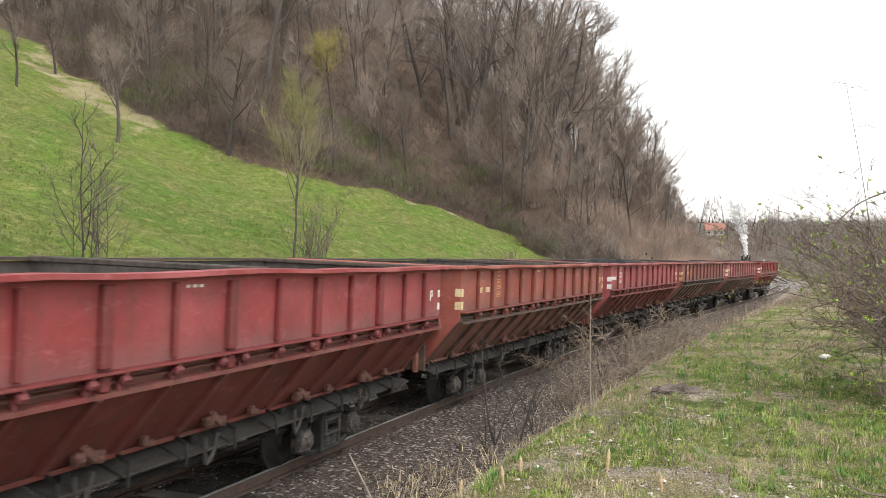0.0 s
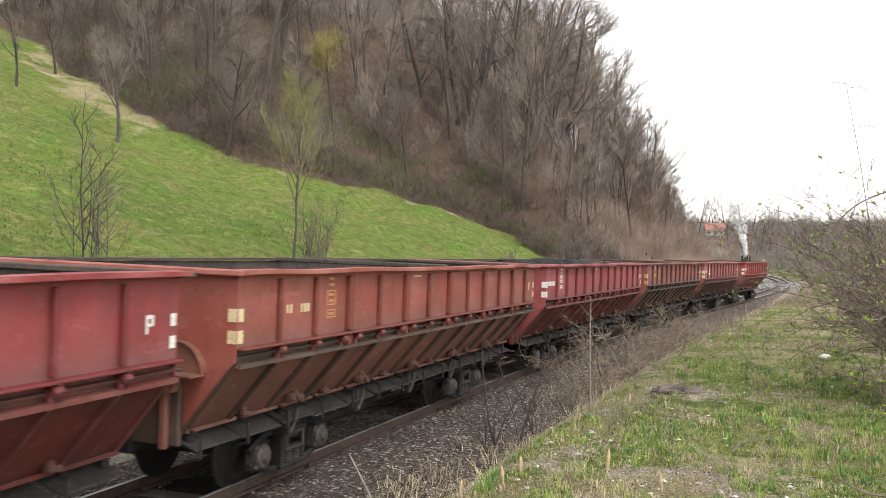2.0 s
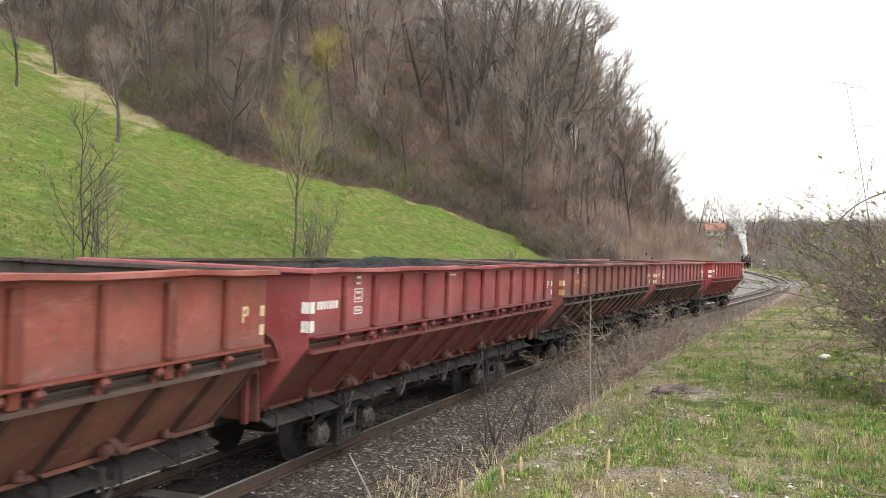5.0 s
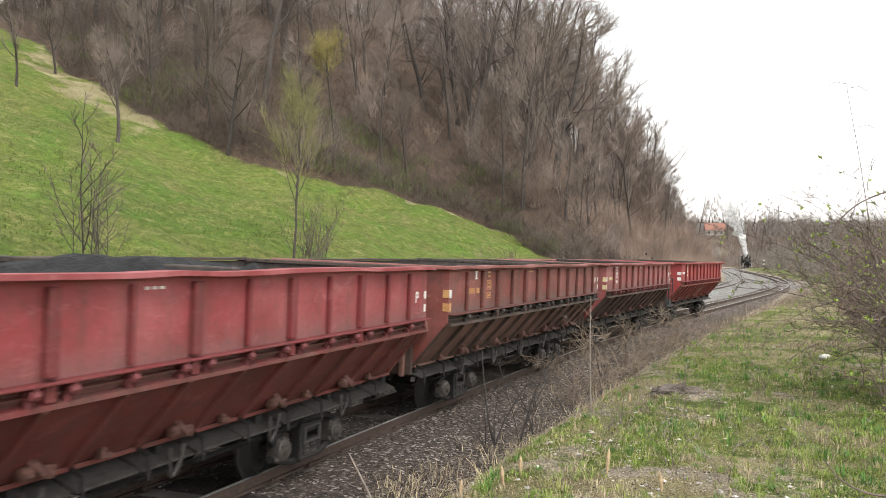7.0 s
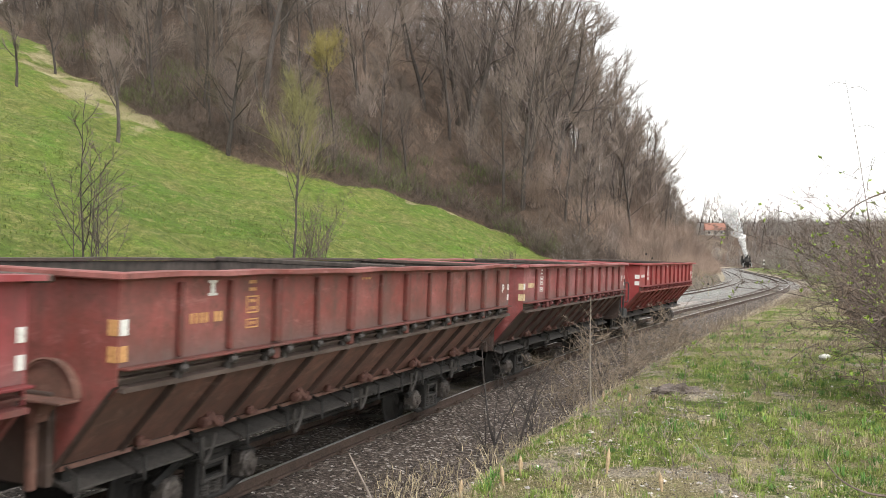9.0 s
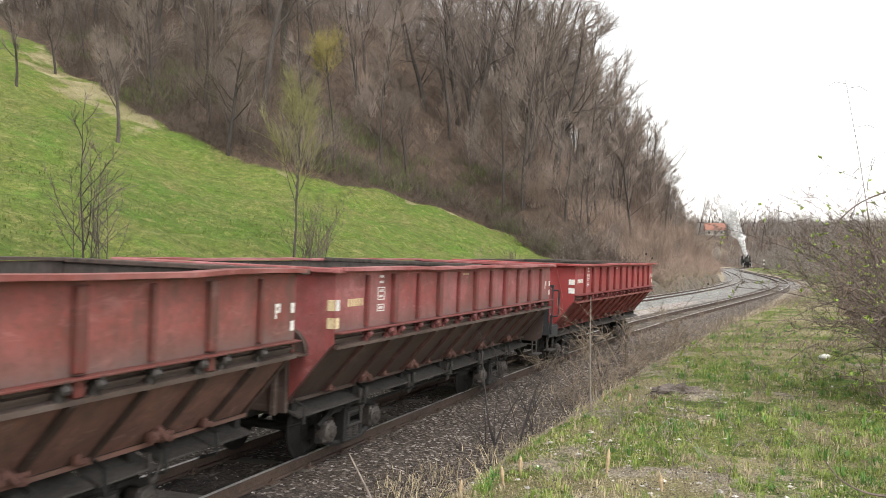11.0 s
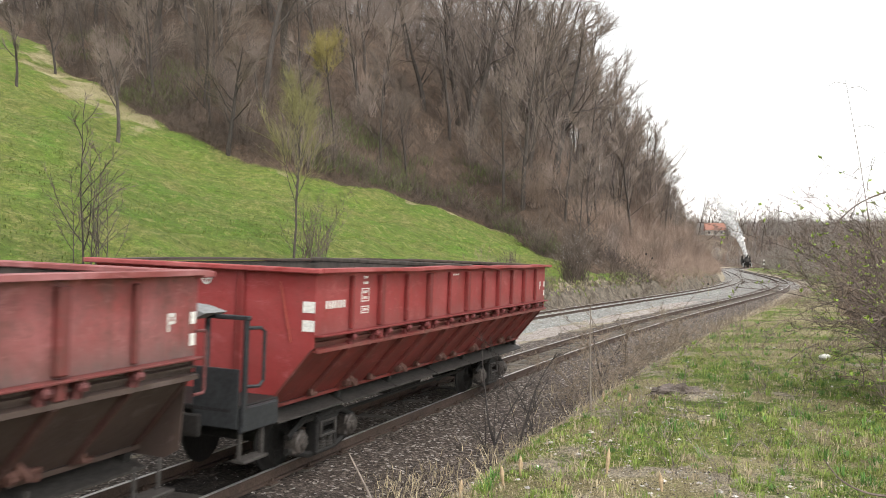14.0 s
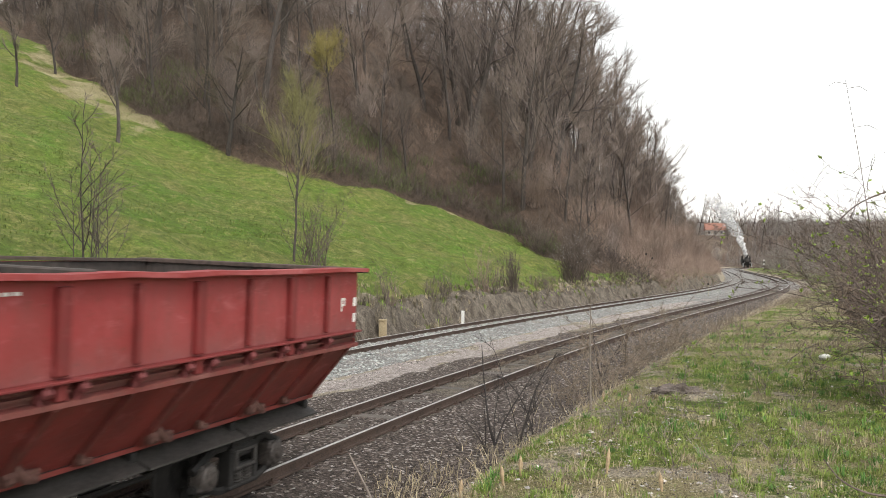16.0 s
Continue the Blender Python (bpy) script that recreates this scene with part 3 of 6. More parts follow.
def bogie(wagon, x):
    """A plate-framed bogie with two keyed wheelsets; returns the wheelsets."""
    b = Build()
    b.box((0, 0, 0.44), (0.30, 1.30, 0.16), 0.02)
    for q in (-1, 1):
        y = q * 0.60
        b.tube([(-0.62, y, 0.36), (-0.36, y, 0.47), (0.36, y, 0.47), (0.62, y, 0.36)], 0.035, 6)
        b.tube([(-0.62, y, 0.24), (-0.25, y, 0.14), (0.25, y, 0.14), (0.62, y, 0.24)], 0.03, 6)
        for k in (-0.17, 0.17):
            b.box((k, y, 0.31), (0.05, 0.12, 0.34), 0.01)
        b.box((0, y, 0.445), (0.40, 0.13, 0.05), 0.012)
        b.box((0, y, 0.155), (0.40, 0.13, 0.04), 0.012)
        b.box((0, y + q * 0.03, 0.30), (0.30, 0.06, 0.03), 0.008)
    frame_part = part("bogie", b, IRON_DARK, wagon, "soot-black bogie frame", m=pose(x, 0, -0.05))
    for q in (-1, 1):
        sp = Build()
        for k in (-0.07, 0.07):
            turns = [(k + 0.045 * math.cos(a), q * 0.62 + 0.045 * math.sin(a), 0.17 + 0.0115 * a / math.pi) for a in np.linspace(0, 10 * math.pi, 41)]
            sp.tube(turns, 0.012, 5)
        sp.box((0, q * 0.62, 0.42), (0.3, 0.10, 0.03), 0.01)
        for k in (-0.135, 0.135):
            sp.box((k, q * 0.665, 0.36), (0.035, 0.03, 0.15), 0.008)
        sp.box((0, q * 0.665, 0.295), (0.30, 0.03, 0.022), 0.006)
        part("spring_nest", sp, IRON_GREY, frame_part)
        for k in (-0.48, 0.48):
            bx = Build()
            bx.box((k, q * 0.60, 0.30), (0.19, 0.12, 0.20), 0.02)
            bx.spin([(q * 0.62, 0.10), (q * 0.665, 0.10), (q * 0.68, 0.085), (q * 0.685, 0.05), (q * 0.705, 0.045), (q * 0.71, 0.02)], (k, 0, 0.30), "y", 18)
            for a in range(3):
                bx.box((k + 0.07 * math.cos(a * 2.1 + 0.5), q * 0.685, 0.30 + 0.07 * math.sin(a * 2.1 + 0.5)), (0.022, 0.016, 0.022), 0.004)
            part("axle_box", bx, AXLE_BOX, frame_part, "worn greasy axle box")
    out = []
    for k in (-0.48, 0.48):
        out.append((part("wheelset", wheelset(), IRON_DARK, frame_part, "dark steel wheels on their axle", smooth=False, m=pose(k, 0, 0.30)), k))
    return out


def bars(b, x, z, w, h, rows, y, rng, fill=0.75, pitch=0.055):
    """Plain bars where lettering cannot be read."""
    n = max(2, int(w / pitch))
    for r in range(rows):
        for k in range(n):
            if rng.random() < fill:
                bw = w / n * rng.uniform(0.5, 0.8)
                b.box((x - w / 2 + (k + 0.5) * w / n, y, z + h / 2 - (r + 0.5) * h / rows), (bw, 0.004, h / rows * 0.62), 0.001)


def smooth_loop(x, y, z):
    """A hanging U of round bar."""
    return [(x - 0.075 + 0.15 * k / 10, y + 0.03 * math.sin(math.pi * k / 10), z - 0.21 * math.sin(math.pi * k / 10) ** 0.6) for k in range(11)]


def rib_places(bays, half, mirrored):
    """Uprights along a side: the first bays of a long wagon are a little narrower than the rest."""
    if bays == 12:
        return [-half + k * half / 6 + mirrored for k in range(1, 12)]
    xs = [-3.27, -2.74] + [-2.15 + 0.6 * k for k in range(10)]
    return [-x for x in xs[::-1]] if mirrored else xs


def hopper_wagon(half, paint, rib_paint, rim_paint, end_paint, hinge_paint, strap_paint, low_paint, ledge_paint, knee_paint, far_rim, label, mark, seed, bays=13, fill=1.62, platform=False, bogies=(-2.2, 2.2), mirrored=0):
    rng = random.Random(seed)
    w = thing("hopper_wagon", label, "railway wagon", group="wagons of the coal train")
    W2, TOP, SHELF, KNEE, LOW, IN = 1.10, 1.77, 1.265, 1.145, 0.645, 0.67
    ws = []
    for q in (-1, 1):
        # upright upper side
        b = Build()
        b.box((0, q * (W2 - 0.006), (TOP + SHELF) / 2), (2 * half, 0.012, TOP - SHELF), 0.002)
        side = part("side_panel", b, paint, w)
        b = Build().box((0, q * (W2 - 0.020), (TOP + SHELF) / 2), (2 * half - 0.03, 0.012, TOP - SHELF - 0.01), 0.002)
        part("inner_lining", b, INSIDE, w, "coal-blackened inner side")
        # rim: an angle iron, a little bent
        b = Build()
        cuts = 16
        vs, fs = [], []
        for k in range(cuts + 1):
            x = -half - 0.04 + (2 * half + 0.08) * k / cuts
            dz, dy = rng.uniform(-0.008, 0.008), rng.uniform(-0.012, 0.012)
            vs += [(x, q * (W2 - 0.05) + dy, TOP + 0.03 + dz), (x, q * (W2 + 0.085) + dy, TOP + 0.03 + dz), (x, q * (W2 + 0.085) + dy, TOP + 0.0 + dz),
                   (x, q * (W2 + 0.065) + dy, TOP + 0.0 + dz), (x, q * (W2 + 0.065) + dy, TOP + 0.005 + dz), (x, q * (W2 - 0.05) + dy, TOP + 0.005 + dz)]
        for k in range(cuts):
            fs += [(6 * k + j, 6 * k + (j + 1) % 6, 6 * k + 6 + (j + 1) % 6, 6 * k + 6 + j) for j in range(6)]
        fs += [tuple(range(6)), tuple(6 * cuts + j for j in range(6))]
        part("rim", b.add(vs, fs), rim_paint if q < 0 else far_rim, w, "red angle-iron rim, slightly bent" if q < 0 else "coal-stained angle-iron rim")
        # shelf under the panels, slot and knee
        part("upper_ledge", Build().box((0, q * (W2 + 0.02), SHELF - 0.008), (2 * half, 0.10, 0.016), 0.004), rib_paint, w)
        part("channel_web", Build().box((0, q * (W2 - 0.030), (SHELF + KNEE) / 2), (2 * half, 0.014, SHELF - KNEE - 0.02), 0.003), ledge_paint, w, "dusty channel under the side panel, recess shade put into its paint")
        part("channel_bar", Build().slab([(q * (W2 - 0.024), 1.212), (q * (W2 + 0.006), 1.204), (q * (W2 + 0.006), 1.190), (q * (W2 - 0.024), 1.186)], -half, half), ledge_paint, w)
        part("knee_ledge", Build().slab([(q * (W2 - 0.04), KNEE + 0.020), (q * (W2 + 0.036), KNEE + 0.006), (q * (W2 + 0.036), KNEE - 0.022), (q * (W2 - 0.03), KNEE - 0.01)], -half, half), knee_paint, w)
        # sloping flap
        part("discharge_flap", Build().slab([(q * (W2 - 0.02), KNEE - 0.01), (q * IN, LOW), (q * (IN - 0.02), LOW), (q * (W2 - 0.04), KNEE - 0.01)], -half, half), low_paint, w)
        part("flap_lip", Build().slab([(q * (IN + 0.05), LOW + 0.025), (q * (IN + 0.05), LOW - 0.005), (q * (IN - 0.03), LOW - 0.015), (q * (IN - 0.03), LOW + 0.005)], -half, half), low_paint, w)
        step_x = 2 * half / bays
        for k, x in enumerate(rib_places(bays, half, mirrored), 1):
            wide = (k % 2 == 0) if bays == 12 else k % 2 == (0 if mirrored else 1) and 1 < k < 12
            rw = 0.085 if wide else 0.035
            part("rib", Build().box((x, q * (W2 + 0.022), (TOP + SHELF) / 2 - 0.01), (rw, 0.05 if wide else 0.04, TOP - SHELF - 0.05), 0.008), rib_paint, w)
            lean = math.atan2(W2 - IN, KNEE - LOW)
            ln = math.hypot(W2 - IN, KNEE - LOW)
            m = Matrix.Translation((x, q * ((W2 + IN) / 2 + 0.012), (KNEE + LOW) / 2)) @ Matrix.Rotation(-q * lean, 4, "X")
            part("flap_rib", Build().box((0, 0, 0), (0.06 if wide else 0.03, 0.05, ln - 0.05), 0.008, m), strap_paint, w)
            for dx in ((-0.13, 0.13) if wide else (0.0,)):
                h = Build()
                h.add([(x + dx + k * 0.009, q * yy, zz) for k in (-1, 1) for yy, zz in ((W2 - 0.02, SHELF - 0.002), (W2 + 0.072, SHELF - 0.002), (W2 + 0.066, SHELF - 0.05), (W2 + 0.040, KNEE + 0.01), (W2 - 0.02, KNEE + 0.02))],
                      [(0, 1, 2, 3, 4), (9, 8, 7, 6, 5)] + [(i, i + 5, (i + 1) % 5 + 5, (i + 1) % 5) for i in range(5)])
                h.spin([(x + dx - 0.030, 0.018), (x + dx - 0.024, 0.027), (x + dx + 0.024, 0.027), (x + dx + 0.030, 0.018)], (0, q * (W2 + 0.054), SHELF - 0.052), "x", 8)
                h.box((x + dx, q * (W2 + 0.012), SHELF - 0.088), (0.050, 0.055, 0.075), 0.012)
                part("hinge", h, hinge_paint, w)
            if wide:
                part("strap", Build().box((x, q * (W2 - 0.005), (SHELF + KNEE) / 2), (0.075, 0.09, SHELF - KNEE - 0.02), 0.008), rib_paint, w)
        for k in range(12):
            if k % 2 == 1 or k > 0:
                x = -half + k * half / 6 + (0.06 if k % 2 == 0 else 0.0)
                h = Build()
                y = q * (IN + 0.075)
                if k % 2 == 1:
                    h.box((x, y + q * 0.01, LOW + 0.06), (0.05, 0.06, 0.07), 0.012)
                    h.box((x + 0.05, y + q * 0.02, LOW + 0.04), (0.07, 0.03, 0.04), 0.01)
                    part("lug", h, LATCH, w)
                    continue
                h.tube([(x - 0.02, y - q * 0.03, LOW + 0.17), (x, y + q * 0.05, LOW + 0.12), (x + 0.05, y + q * 0.075, LOW + 0.06), (x + 0.13, y + q * 0.06, LOW + 0.035)], [0.022, 0.03, 0.032, 0.022], 6)
                h.spin([(x - 0.09, 0.024), (x - 0.08, 0.042), (x - 0.02, 0.042), (x - 0.01, 0.024)], (0, y + q * 0.045, LOW + 0.075), "x", 9)
                h.box((x + 0.10, y + q * 0.03, LOW + 0.075), (0.10, 0.05, 0.03), 0.01)
                h.box((x + 0.17, y + q * 0.02, LOW + 0.05), (0.04, 0.05, 0.07), 0.01)
                part("latch", h, LATCH, w, "cast latch hook of the discharge flap")
                if not platform:
                    lp = Build().tube(smooth_loop(x, q * (IN + 0.12), LOW - 0.02), 0.017, 6)
                    part("latch_loop", lp, IRON_GREY, w, "hanging iron latch loop")
        # chute plates under the flap
        n = 6 if bays == 12 else 13
        edge = 2 * half / n
        for k in range(n):
            x0, x1 = -half + k * edge + 0.018, -half + (k + 1) * edge - 0.018
            sag = rng.uniform(-0.012, 0.012)
            part("chute_plate", Build().slab([(q * (IN - 0.10), LOW - 0.035), (q * (IN + 0.115), LOW - 0.115 + sag), (q * (IN + 0.115), LOW - 0.13 + sag), (q * (IN - 0.10), LOW - 0.05)], x0, x1), IRON_GREY, w, "dusty grey chute plate")
            if not platform:
                br = Build()
                br.tube([(x0 + 0.03, q * (IN + 0.02), LOW + 0.02), (x0 - 0.01, q * (IN + 0.16), LOW - 0.02), (x0 - 0.015, q * (IN + 0.17), LOW - 0.16), (x0 + 0.0, q * (IN + 0.02), LOW - 0.21)], 0.014, 5)
                part("bracket", br, IRON_DARK, w)
        for e in (-1, 1):
            part("corner_angle", Build().slab([(q * (W2 + 0.012), KNEE + 0.02), (q * (IN + 0.045), LOW + 0.02), (q * IN, LOW), (q * (W2 - 0.02), KNEE)], e * half - 0.04, e * half + 0.012), strap_paint, w)
    # end walls follow the section
    outline = [(-W2, TOP), (-W2, KNEE), (-IN, LOW), (IN, LOW), (W2, KNEE), (W2, TOP)]
    for q in (-1, 1):
        part("end_wall", Build().slab(outline, q * half, q * (half + 0.012)), end_paint, w)
        part("inner_end_lining", Build().slab([(y * 0.985, z - 0.004 if z == TOP else z) for y, z in outline], q * (half - 0.012), q * (half - 0.002)), INSIDE, w)
        part("end_rim", Build().box((q * (half + 0.03), 0, TOP + 0.008), (0.13, 2 * W2 + 0.15, 0.042), 0.008), rim_paint if q < 0 else far_rim, w)
        for y in (-0.42, 0.42):
            part("end_rib", Build().box((q * (half + 0.03), y, 1.25), (0.05, 0.07, 1.06), 0.008), rib_paint, w)
        if not (platform and q < 0):
            if q > 0:
                part("headstock", Build().box((half + 0.10, 0, 0.60), (0.12, 0.9, 0.2), 0.015), low_paint, w)
                if bays == 12 and not platform:
                    plate = Build().slab([(-W2 + 0.07, KNEE - 0.02), (-W2 + 0.10, 0.66), (-W2 + 0.20, 0.60), (W2 - 0.20, 0.60), (W2 - 0.10, 0.66), (W2 - 0.07, KNEE - 0.02)], half + 0.013, half + 0.028)
                    part("front_end_plate", plate, ledge_paint, w, "dusty grey-brown lower end plate")
                    for y in (-W2 + 0.06, W2 - 0.06):
                        st = Build()
                        for dx in (-0.26, -0.02):
                            st.box((half - 0.10 + dx, y * 0.92, 0.53), (0.035, 0.02, 0.20), 0.005)
                        st.box((half - 0.24, y * 0.94, 0.43), (0.34, 0.13, 0.022), 0.005)
                        part("step", st, IRON_GREY, w, "hanging iron footstep")
                        gy = y * 1.07
                        part("grab_rail", Build().tube([(half - 0.01, gy, 1.42), (half + 0.085, gy, 1.42), (half + 0.10, gy, 1.40), (half + 0.10, gy, 1.04), (half + 0.085, gy, 1.02), (half - 0.01, gy, 1.02)], 0.011, 6), hinge_paint, w)
                continue
            part("lower_end_plate", Build().box((-half - 0.05, 0, 0.83), (0.05, 1.40, 0.54), 0.008), ledge_paint, w)
            for y in (-0.60, 0.60):
                part("end_post", Build().box((-half - 0.10, y, 0.80), (0.05, 0.06, 0.52), 0.01), low_paint, w)
            d = Build()
            arc = [(0.21 * math.cos(a) - 0.66, 1.08 + 0.21 * math.sin(a)) for a in np.linspace(0, math.pi, 15)]
            d.slab(arc, -half - 0.05, -half - 0.02)
            part("brake_disc", d, low_paint, w, "rusty half-round brake disc")
            d = Build().tube([(-half - 0.07, y, z) for y, z in arc], 0.010, 5)
            part("brake_rim", d, low_paint, w)
            part("end_shelf", Build().box((-half - 0.13, -0.66, 1.07), (0.16, 0.46, 0.016), 0.004), low_paint, w)
            part("shelf_bracket", Build().slab([(-0.72, 1.06), (-0.60, 1.06), (-0.64, 0.94), (-0.68, 0.94)], -half - 0.16, -half - 0.05), low_paint, w)
    # underframe
    u = Build()
    reach = half + 0.12
    for y in (-0.27, 0.27):
        u.box((0, y, 0.56), (2 * reach, 0.09, 0.16), 0.008)
    for k in range(7):
        u.box((-reach + 0.2 + k * (2 * reach - 0.4) / 6, 0, 0.58), (0.07, 1.40, 0.10), 0.008)
    u.box((0.3, 0, 0.36), (0.9, 0.5, 0.22), 0.03)
    u.tube([(-1.9, -0.5, 0.36), (1.6, -0.5, 0.36)], 0.02, 6)
    part("underframe", u, IRON_DARK, w)
    part("hopper_floor", Build().slab([(-IN - 0.02, LOW + 0.02), (0, LOW + 0.42), (IN + 0.02, LOW + 0.02), (IN, LOW - 0.02), (-IN, LOW - 0.02)], -half, half), INSIDE, w)
    front = half + (0.72 if platform else 0.12)
    for x, q in ((-front - 0.16, -1), (half + 0.28, 1)):
        c = Build()
        c.spin([(x - q * 0.12, 0.05), (x, 0.05), (x + q * 0.03, 0.16), (x + q * 0.055, 0.15), (x + q * 0.06, 0.05)], (0, 0, 0.58), "x", 14)
        c.tube([(x - q * 0.05, 0.0, 0.50), (x + q * 0.09, 0.0, 0.47), (x + q * 0.14, 0.03, 0.42)], 0.025, 6)
        part("centre_buffer", c, IRON_DARK, w)
    # cross tie over the load
    tie = Build().box((0.25, 0, TOP + 0.02), (0.10, 2 * W2 - 0.06, 0.05), 0.01)
    part("cross_tie", tie, INSIDE, w, "sooty cross tie")
    # coal
    b = Build()
    nx, ny = 70, 20
    vs, fs = [], []
    for i in range(nx + 1):
        for j in range(ny + 1):
            x, y = -half + 0.02 + (2 * half - 0.04) * i / nx, -W2 + 0.03 + (2 * W2 - 0.06) * j / ny
            heap = 0.10 * math.sin(x * 1.9 + seed) + 0.07 * math.sin(x * 4.3 + y * 2 + seed * 2) + 0.14 * (1 - (y / W2) ** 2) * (0.5 + 0.5 * math.sin(x * 0.9 + seed * 3))
            vs.append((x, y, min(TOP + 0.09, fill + heap + 0.07 * noise.noise((x * 4, y * 4, seed)) + 0.05 * noise.noise((x * 11, y * 11, seed)))))
    for i in range(nx):
        for j in range(ny):
            a = i * (ny + 1) + j
            fs.append((a, a + ny + 1, a + ny + 2, a + 1))
    part("coal_load", b.add(vs, fs), COAL, w, "heaped black coal")
    # painted marks, on both long sides
    for q in (-1, 1):
        y = q * (W2 + 0.002)
        for z in (1.487, 1.338):
            mk = Build().box((-half + 0.033, y, z), (0.066, 0.004, 0.09), 0.001)
            if not platform:
                part("marking", mk, mark[0] if z > 1.4 else mark[1] or mark[0], w)
            wide = 0.11 if platform else 0.07
            part("marking", Build().box((-half - 0.014, q * (W2 - wide / 2), z), (0.004, wide, 0.09), 0.001), mark[1] or mark[0], w)
        for z in (1.505, 1.37):
            part("marking", Build().box((half - 0.03, y, z), (0.055, 0.004, 0.075), 0.001), mark[0], w)
        b1 = Build()
        bars(b1, -half + (0.33 if bays == 12 else 0.28 if mirrored else 0.80), 1.50, 0.36, 0.105, 1, y, rng, 0.9, 0.05)
        tagged(part("lettering", b1, mark[2], w, "worn painted lettering"), kind="stuff")
        b2 = Build()
        xs = -half + (1.5 * step_x if bays == 12 else 0.83 if mirrored else 1.33)
        for z in (1.715, 1.665, 1.585, 1.535, 1.43):
            bars(b2, xs, z, 0.09, 0.036, 1, y, rng, 1.0, 0.03)
        for z0, z1 in ((1.505, 1.615), (1.402, 1.458)):
            for z in (z0, z1):
                b2.box((xs, y, z), (0.15, 0.004, 0.009), 0.001)
            for dx in (-0.07, 0.07):
                b2.box((xs + dx, y, (z0 + z1) / 2), (0.009, 0.004, z1 - z0), 0.001)
        tagged(part("lettering", b2, mark[3], w, "worn painted numerals in a column"), kind="stuff")
        b3 = Build()
        b3.box((half - 0.28, y, 1.49), (0.02, 0.004, 0.11), 0.001)
        b3.box((half - 0.25, y, 1.535), (0.05, 0.004, 0.022), 0.001)
        b3.box((half - 0.25, y, 1.487), (0.05, 0.004, 0.018), 0.001)
        b3.box((half - 0.228, y, 1.511), (0.02, 0.004, 0.06), 0.001)
        tagged(part("lettering", b3, mark[0], w), kind="stuff")
        if bays == 13 and mark[1] is OCHRE:
            b5 = Build().box((-half + 0.86, y, 1.685), (0.045, 0.004, 0.085), 0.001)
            for z in (1.645, 1.728):
                b5.box((-half + 0.86, y, z), (0.095, 0.004, 0.016), 0.001)
            part("marking", b5, WHITE, w)
        b4 = Build()
        bars(b4, -half + 5.4 * step_x, 1.705, 0.2, 0.03, 1, y, rng, 0.95)
        tagged(part("lettering", b4, mark[2], w), kind="stuff")
    if platform:
        brake_platform(w, half, W2, TOP)
    for x in bogies:
        ws += bogie(w, x)
    return w, ws


def brake_platform(w, half, W2, TOP):
    """A brakeman's stand at the wagon's end: deck, gate, panel, steps and hood."""
    x0, x1 = -half - 0.68, -half - 0.012
    part("platform_deck", Build().box(((x0 + x1) / 2, -0.15, 0.74), (x1 - x0, 1.3, 0.04), 0.008), IRON_DARK, w, "dark grey brakeman's platform")
    part("platform_skirt", Build().box(((x0 + x1) / 2 - 0.02, -0.84, 0.66), (0.52, 0.04, 0.19), 0.018), GREY_PAINT, w)
    part("headstock", Build().box((x0 - 0.02, 0.0, 0.61), (0.05, 1.1, 0.17), 0.01), IRON_DARK, w)
    st = Build()
    for dx in (0.06, 0.36):
        st.box((x0 + dx + 0.04, -0.82, 0.46), (0.03, 0.03, 0.24), 0.005)
    st.box((x0 + 0.25, -0.82, 0.35), (0.33, 0.12, 0.025), 0.005)
    part("step", st, IRON_GREY, w)
    part("front_panel", Build().box((x0 + 0.01, -0.66, 0.83), (0.02, 0.40, 0.44), 0.004), GREY_PAINT, w, "grey sheet-metal panel of the platform")
    for y in (-0.90, -0.56):
        part("post", Build().box((x0 + 0.02, y, 1.03), (0.038, 0.038, 0.80), 0.008), GREY_PAINT, w)
    part("top_bar", Build().box((x0 + 0.02, -0.73, 1.43), (0.042, 0.40, 0.034), 0.006), GREY_PAINT, w)
    part("grab_rail", Build().tube([(x0 + 0.02, -0.92, 1.36), (x0 + 0.10, -0.97, 1.36), (x0 + 0.14, -0.98, 1.33), (x0 + 0.14, -0.98, 0.97), (x0 + 0.10, -0.97, 0.93), (x0 + 0.02, -0.92, 0.93)], 0.014, 6), GREY_PAINT, w)
    part("grab_rail", Build().tube([(x0 - 0.05, -0.40, 1.20), (x0 - 0.22, -0.42, 1.20), (x0 - 0.26, -0.42, 1.16), (x0 - 0.26, -0.42, 0.70), (x0 - 0.22, -0.42, 0.66), (x0 - 0.05, -0.40, 0.66)], 0.014, 6), GREY_PAINT, w)
    hood = Build().slab([(-0.66, 1.46), (-0.50, 1.50), (-0.30, 1.515), (-0.18, 1.50), (-0.16, 1.47), (-0.30, 1.42), (-0.55, 1.41)], x0 - 0.16, x0 + 0.12)
    part("hood", hood, HOOD_GREY, w, "pale grey sheet-metal hood")
    part("brake_column", Build().tube([(x0 - 0.02, -0.36, 0.66), (x0 - 0.02, -0.36, 1.42)], 0.035, 8), GREY_PAINT, w)
    ring = Build().tube([(x1 - 0.008, -0.07 + 0.046 * math.cos(a), 1.675 + 0.046 * math.sin(a)) for a in np.linspace(0, 2 * math.pi, 21)], 0.006, 5, caps=False)
    ring.box((x1 - 0.008, -0.07, 1.675), (0.008, 0.085, 0.012), 0.001)
    ring.box((x1 - 0.008, -0.07, 1.660), (0.008, 0.012, 0.05), 0.001)
    part("emblem", ring, WHITE, w, "round white painted emblem")
    part("brake_rod", Build().tube([(x1 - 0.01, -0.78, 1.68), (x1 - 0.02, -0.90, 1.20)], 0.008, 5), PAINT_F, w)


